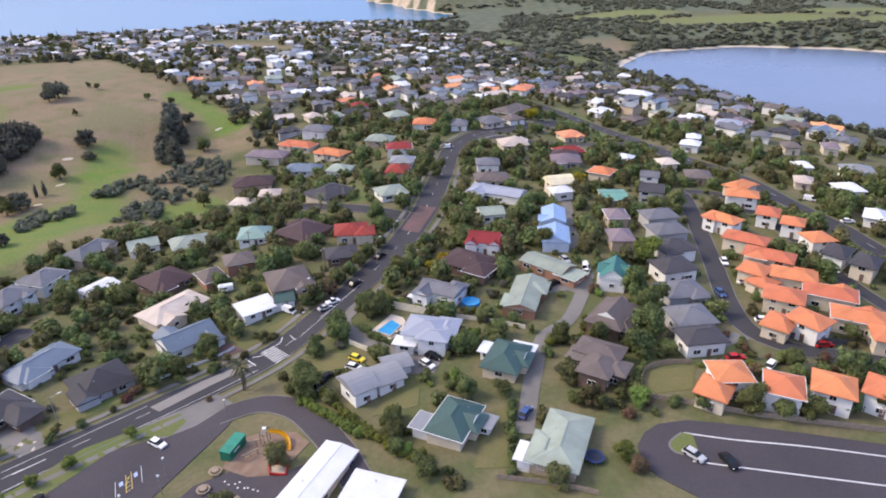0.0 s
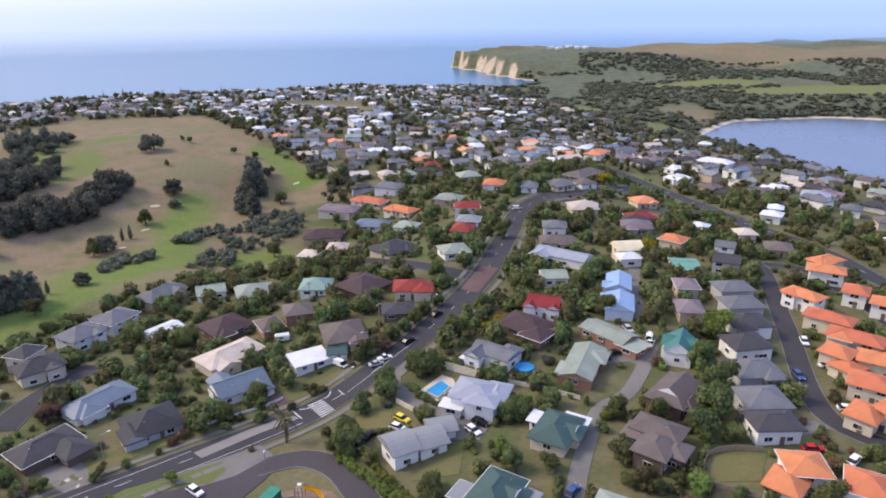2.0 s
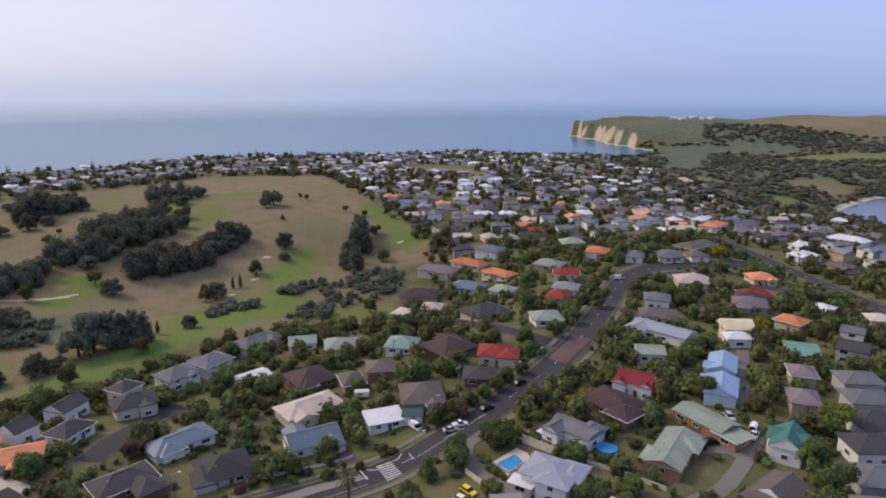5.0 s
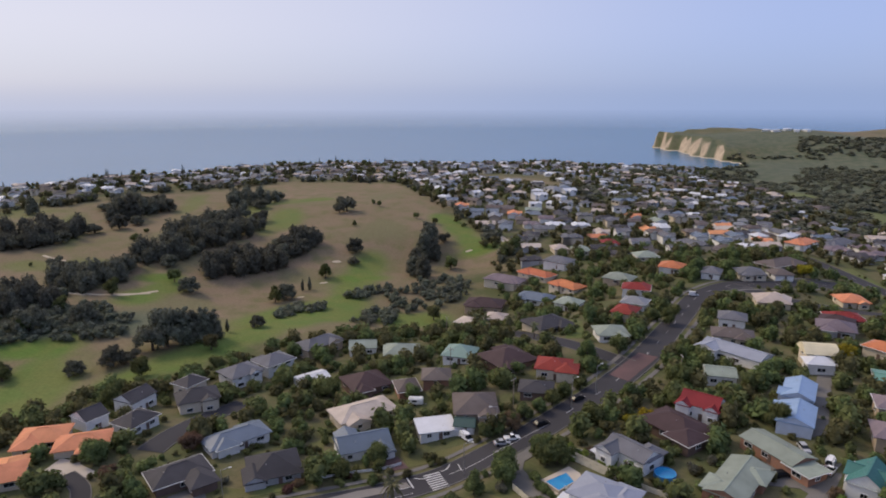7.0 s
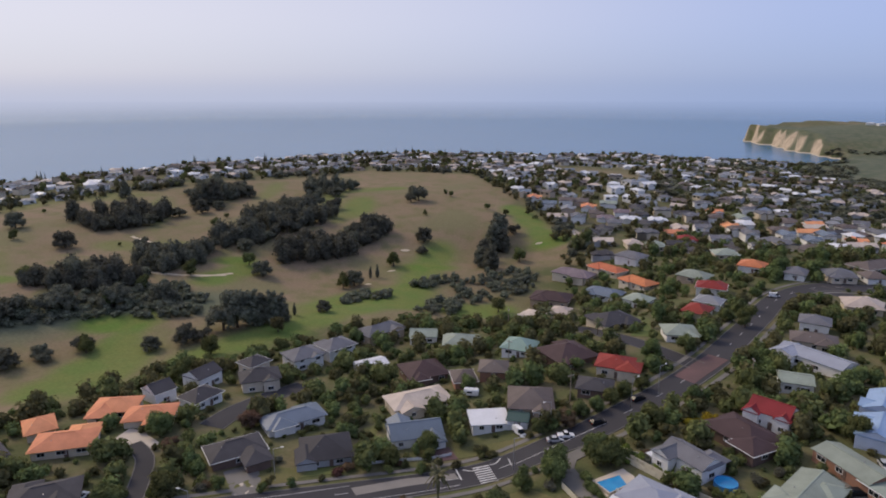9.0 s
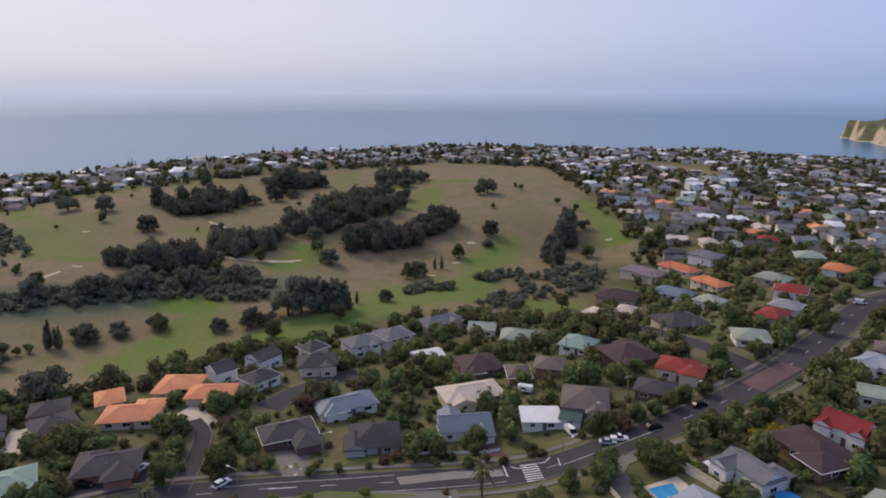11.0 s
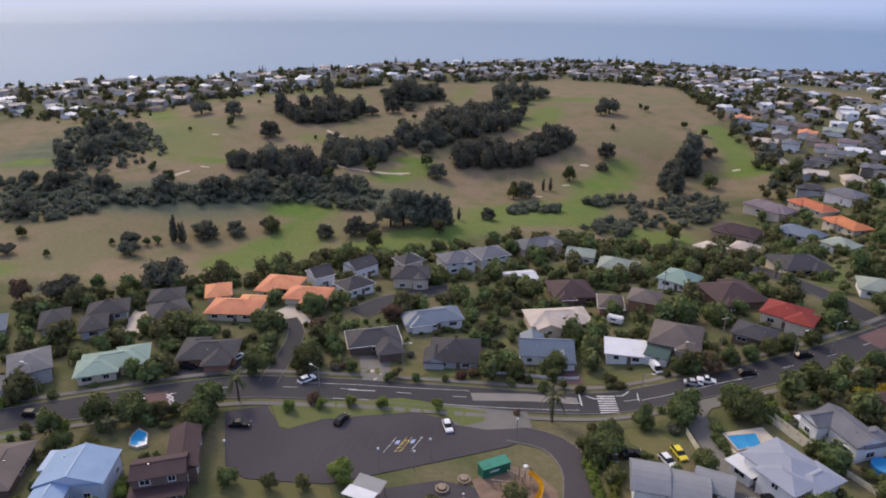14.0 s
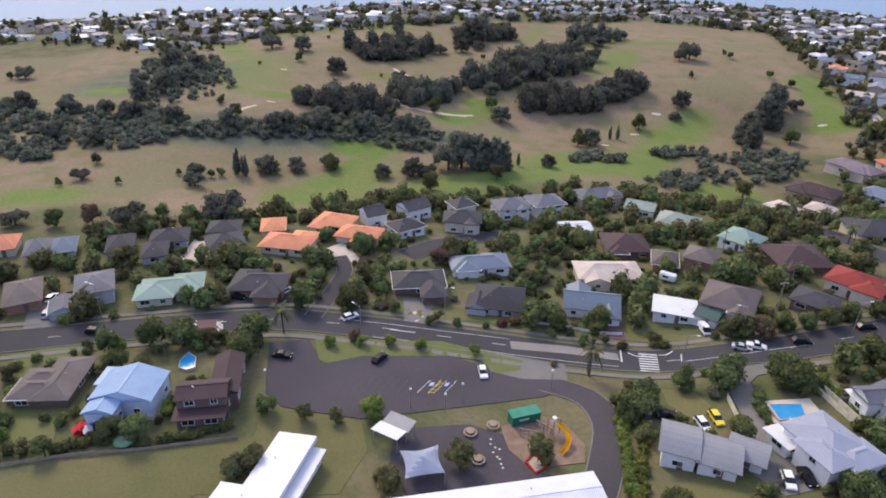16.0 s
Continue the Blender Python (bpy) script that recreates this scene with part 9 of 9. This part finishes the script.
# the dark line of trees where the gardens meet the golf course
EDGE = [(-121, 412), (-186, 482), (-285, 594), (-388, 552), (-428, 432), (-458, 359), (-494, 290), (-494, 216), (-514, 140)]
edge = []
for (x1, y1), (x2, y2) in zip(EDGE, EDGE[1:]):
    for _ in range(int(math.hypot(x2 - x1, y2 - y1) / 3)):
        f = rng.random()
        x, y = x1 + (x2 - x1) * f + rng.gauss(0, 4), y1 + (y2 - y1) * f + rng.gauss(0, 4)
        if noise.noise((x * 0.03, y * 0.03, 3.0)) > -0.15 and ((far_kept - (x, y)) ** 2).sum(1).min() > 20:
            r = rng.uniform(1.6, 4.0)
            edge.append((x, y, r, r * rng.uniform(1.3, 2.0)))
thicket("golf_edge_trees", "dark trees between the golf course and the far houses", edge, "dark", leaves=60, seed=12)
thicket("far_gardens", "distant garden trees among the far houses", spots[::3], "broad", leaves=36, seed=3)
thicket("far_evergreens", "distant dull green evergreens among the far houses", spots[1::3], "olive", leaves=36, seed=4)
thicket("far_scrub", "distant olive trees among the far houses", spots[2::3], "olive", leaves=36, seed=9)
PADDOCKS = [(150, 680, 32, 60), (78, 785, 24, 44), (285, 1130, 108, 54), (450, 1010, 154, 64), (690, 940, 124, 72), (700, 1090, 150, 60), (200, 840, 30, 44)]
while len(dark) < 5200:
    x, y = rng.uniform(-120, 760), 560 + 980 * rng.random() ** 1.25
    bush = noise.noise((x * 0.008, y * 0.006, 4.0)) + 0.25 * noise.noise((x * 0.05, y * 0.05, 2.0))
    if bush < -0.20 or y > 1500 or (y > 1330 and x < 110) or any(((x - a) / p) ** 2 + ((y - b) / q) ** 2 < 1 for a, b, p, q in PADDOCKS):
        continue
    dark.append((x, y, rng.uniform(3.5, 7.0), rng.uniform(0.5, 0.95)))
for wx, wy, ww, wh in [(180, 500, 60, 70), (215, 430, 40, 70), (250, 400, 50, 50), (215, 580, 30, 60)]:
    for _ in range(90):
        dark.append((wx + rng.gauss(0, 0.55) * ww, wy + rng.gauss(0, 0.55) * wh, rng.uniform(2.0, 4.5), rng.uniform(1.2, 1.9)))
# the wooded shore round the bay
for line, wide, count, tall in (([(200, 618), (238, 545), (256, 482), (274, 425), (305, 385), (380, 338), (470, 300)], 10, 330, 1.75),
                                ([(150, 640), (180, 560), (196, 500)], 12, 110, 1.6),
                                ([(205, 715), (245, 790), (305, 838), (385, 862)], 12, 200, 1.0),
                                ([(400, 836), (470, 815), (565, 758), (700, 738), (900, 722)], 11, 420, 1.3)):
    for _ in range(count):
        k = rng.randrange(len(line) - 1)
        f, (x1, y1), (x2, y2) = rng.random(), line[k], line[k + 1]
        dark.append((x1 + (x2 - x1) * f + rng.gauss(0, wide), y1 + (y2 - y1) * f + rng.gauss(0, wide), rng.uniform(3.0, 6.0), rng.uniform(0.8, 1.3) * tall))
D = np.array(dark)
good = (land(D[:, 0], D[:, 1]) > SEA + 1) & (shore(D[:, 0], D[:, 1], BAY) < -3)
dark = [(x, y, r, r * q) for (x, y, r, q), g in zip(dark, good) if g and clear(x, y, 2)]
thicket("valley_woods", "dark native bush in the valley beside the bay", dark[::2], "scrub", leaves=36, seed=5)
thicket("valley_scrub", "olive-green scrub in the valley beside the bay", dark[1::2], "scrub", leaves=36, seed=6)
# the gully of scrub across the golf course, and the bush at its edge
gully = []


def gully_part(poly, n):
    xs, ys = [p[0] for p in poly], [p[1] for p in poly]
    k = 0
    while k < n * 1.6:
        x, y = rng.uniform(min(xs), max(xs)), rng.uniform(min(ys), max(ys))
        if shore(x, y, poly) > -1:
            r = rng.uniform(1.2, 3.0)
            gully.append((x, y, r, r * rng.uniform(1.0, 1.9)))
            k += 1


gully_part([(-307.3, 36.6), (-289.1, 56.2), (-275.2, 78.2), (-273.0, 96.4), (-298.8, 103.2), (-341.6, 75.7), (-381.3, 41.4)], 170)
gully_part([(-354.5, 98.6), (-328.7, 113.9), (-332.7, 147.9), (-401.5, 167.6), (-449.7, 156.2), (-442.5, 121.6)], 90)
gully_part([(-284.5, 35.0), (-270.6, 49.8), (-292.3, 54.4), (-309.4, 36.8)], 30)
gully_part([(-287.8, 84.8), (-276.4, 114.0), (-262.7, 150.6), (-244.6, 177.7), (-214.4, 197.9), (-225.8, 213.1), (-252.1, 218.5), (-269.6, 192.8), (-276.6, 157.3), (-291.7, 119.5), (-317.5, 92.1)], 260)
gully_part([(-352.9, 105.6), (-332.5, 125.5), (-355.5, 156.0), (-430.3, 172.9), (-477.2, 159.8), (-448.9, 129.0)], 90)
gully_part([(-302.2, 88.4), (-299.7, 100.9), (-323.0, 107.6), (-330.7, 95.3)], 30)
gully_part([(-132.0, 283.5), (-123.7, 305.2), (-110.1, 324.4), (-119.7, 355.3), (-142.9, 337.7), (-148.1, 307.8)], 70)
gully_part([(-137.5, 259.6), (-127.4, 276.5), (-134.4, 292.0), (-145.9, 280.2)], 20)
gully_part([(-175.0, 251.7), (-164.3, 275.1), (-170.7, 283.2), (-184.5, 266.4)], 24)
gully_part([(-162.4, 293.4), (-148.6, 313.7), (-153.9, 319.2), (-166.8, 301.9)], 20)
gully_part([(-108.7, 377.9), (-94.1, 378.3), (-105.9, 399.8), (-114.4, 394.1)], 16)
gully_part([(-286.0, 179.9), (-267.2, 201.2), (-274.3, 219.6), (-307.3, 204.5)], 30)
for gx_, gy_, gs in ((-279, 128, 1.3), (-272, 150, 1.5), (-264, 166, 1.7), (-252, 184, 1.4), (-238, 200, 1.2), (-296, 108, 1.1), (-312, 92, 1.3), (-330, 84, 1.0), (-345, 70, 1.2), (-286, 72, 1.0), (-300, 58, 1.2),
                     (-352, 118, 1.5), (-372, 132, 1.7), (-398, 148, 1.4), (-418, 140, 1.6), (-384, 112, 1.2)):
    tree("spread", gx_, gy_, gs, "old dark tree rising from the gully scrub", stretch=1.15)
thicket("gully_bush", "dense dull green bush filling the gully", gully[::2], "scrub", leaves=110, seed=7)
thicket("gully_trees", "dark low trees in the gully across the golf course", gully[1::2], "dark", leaves=110, seed=8)
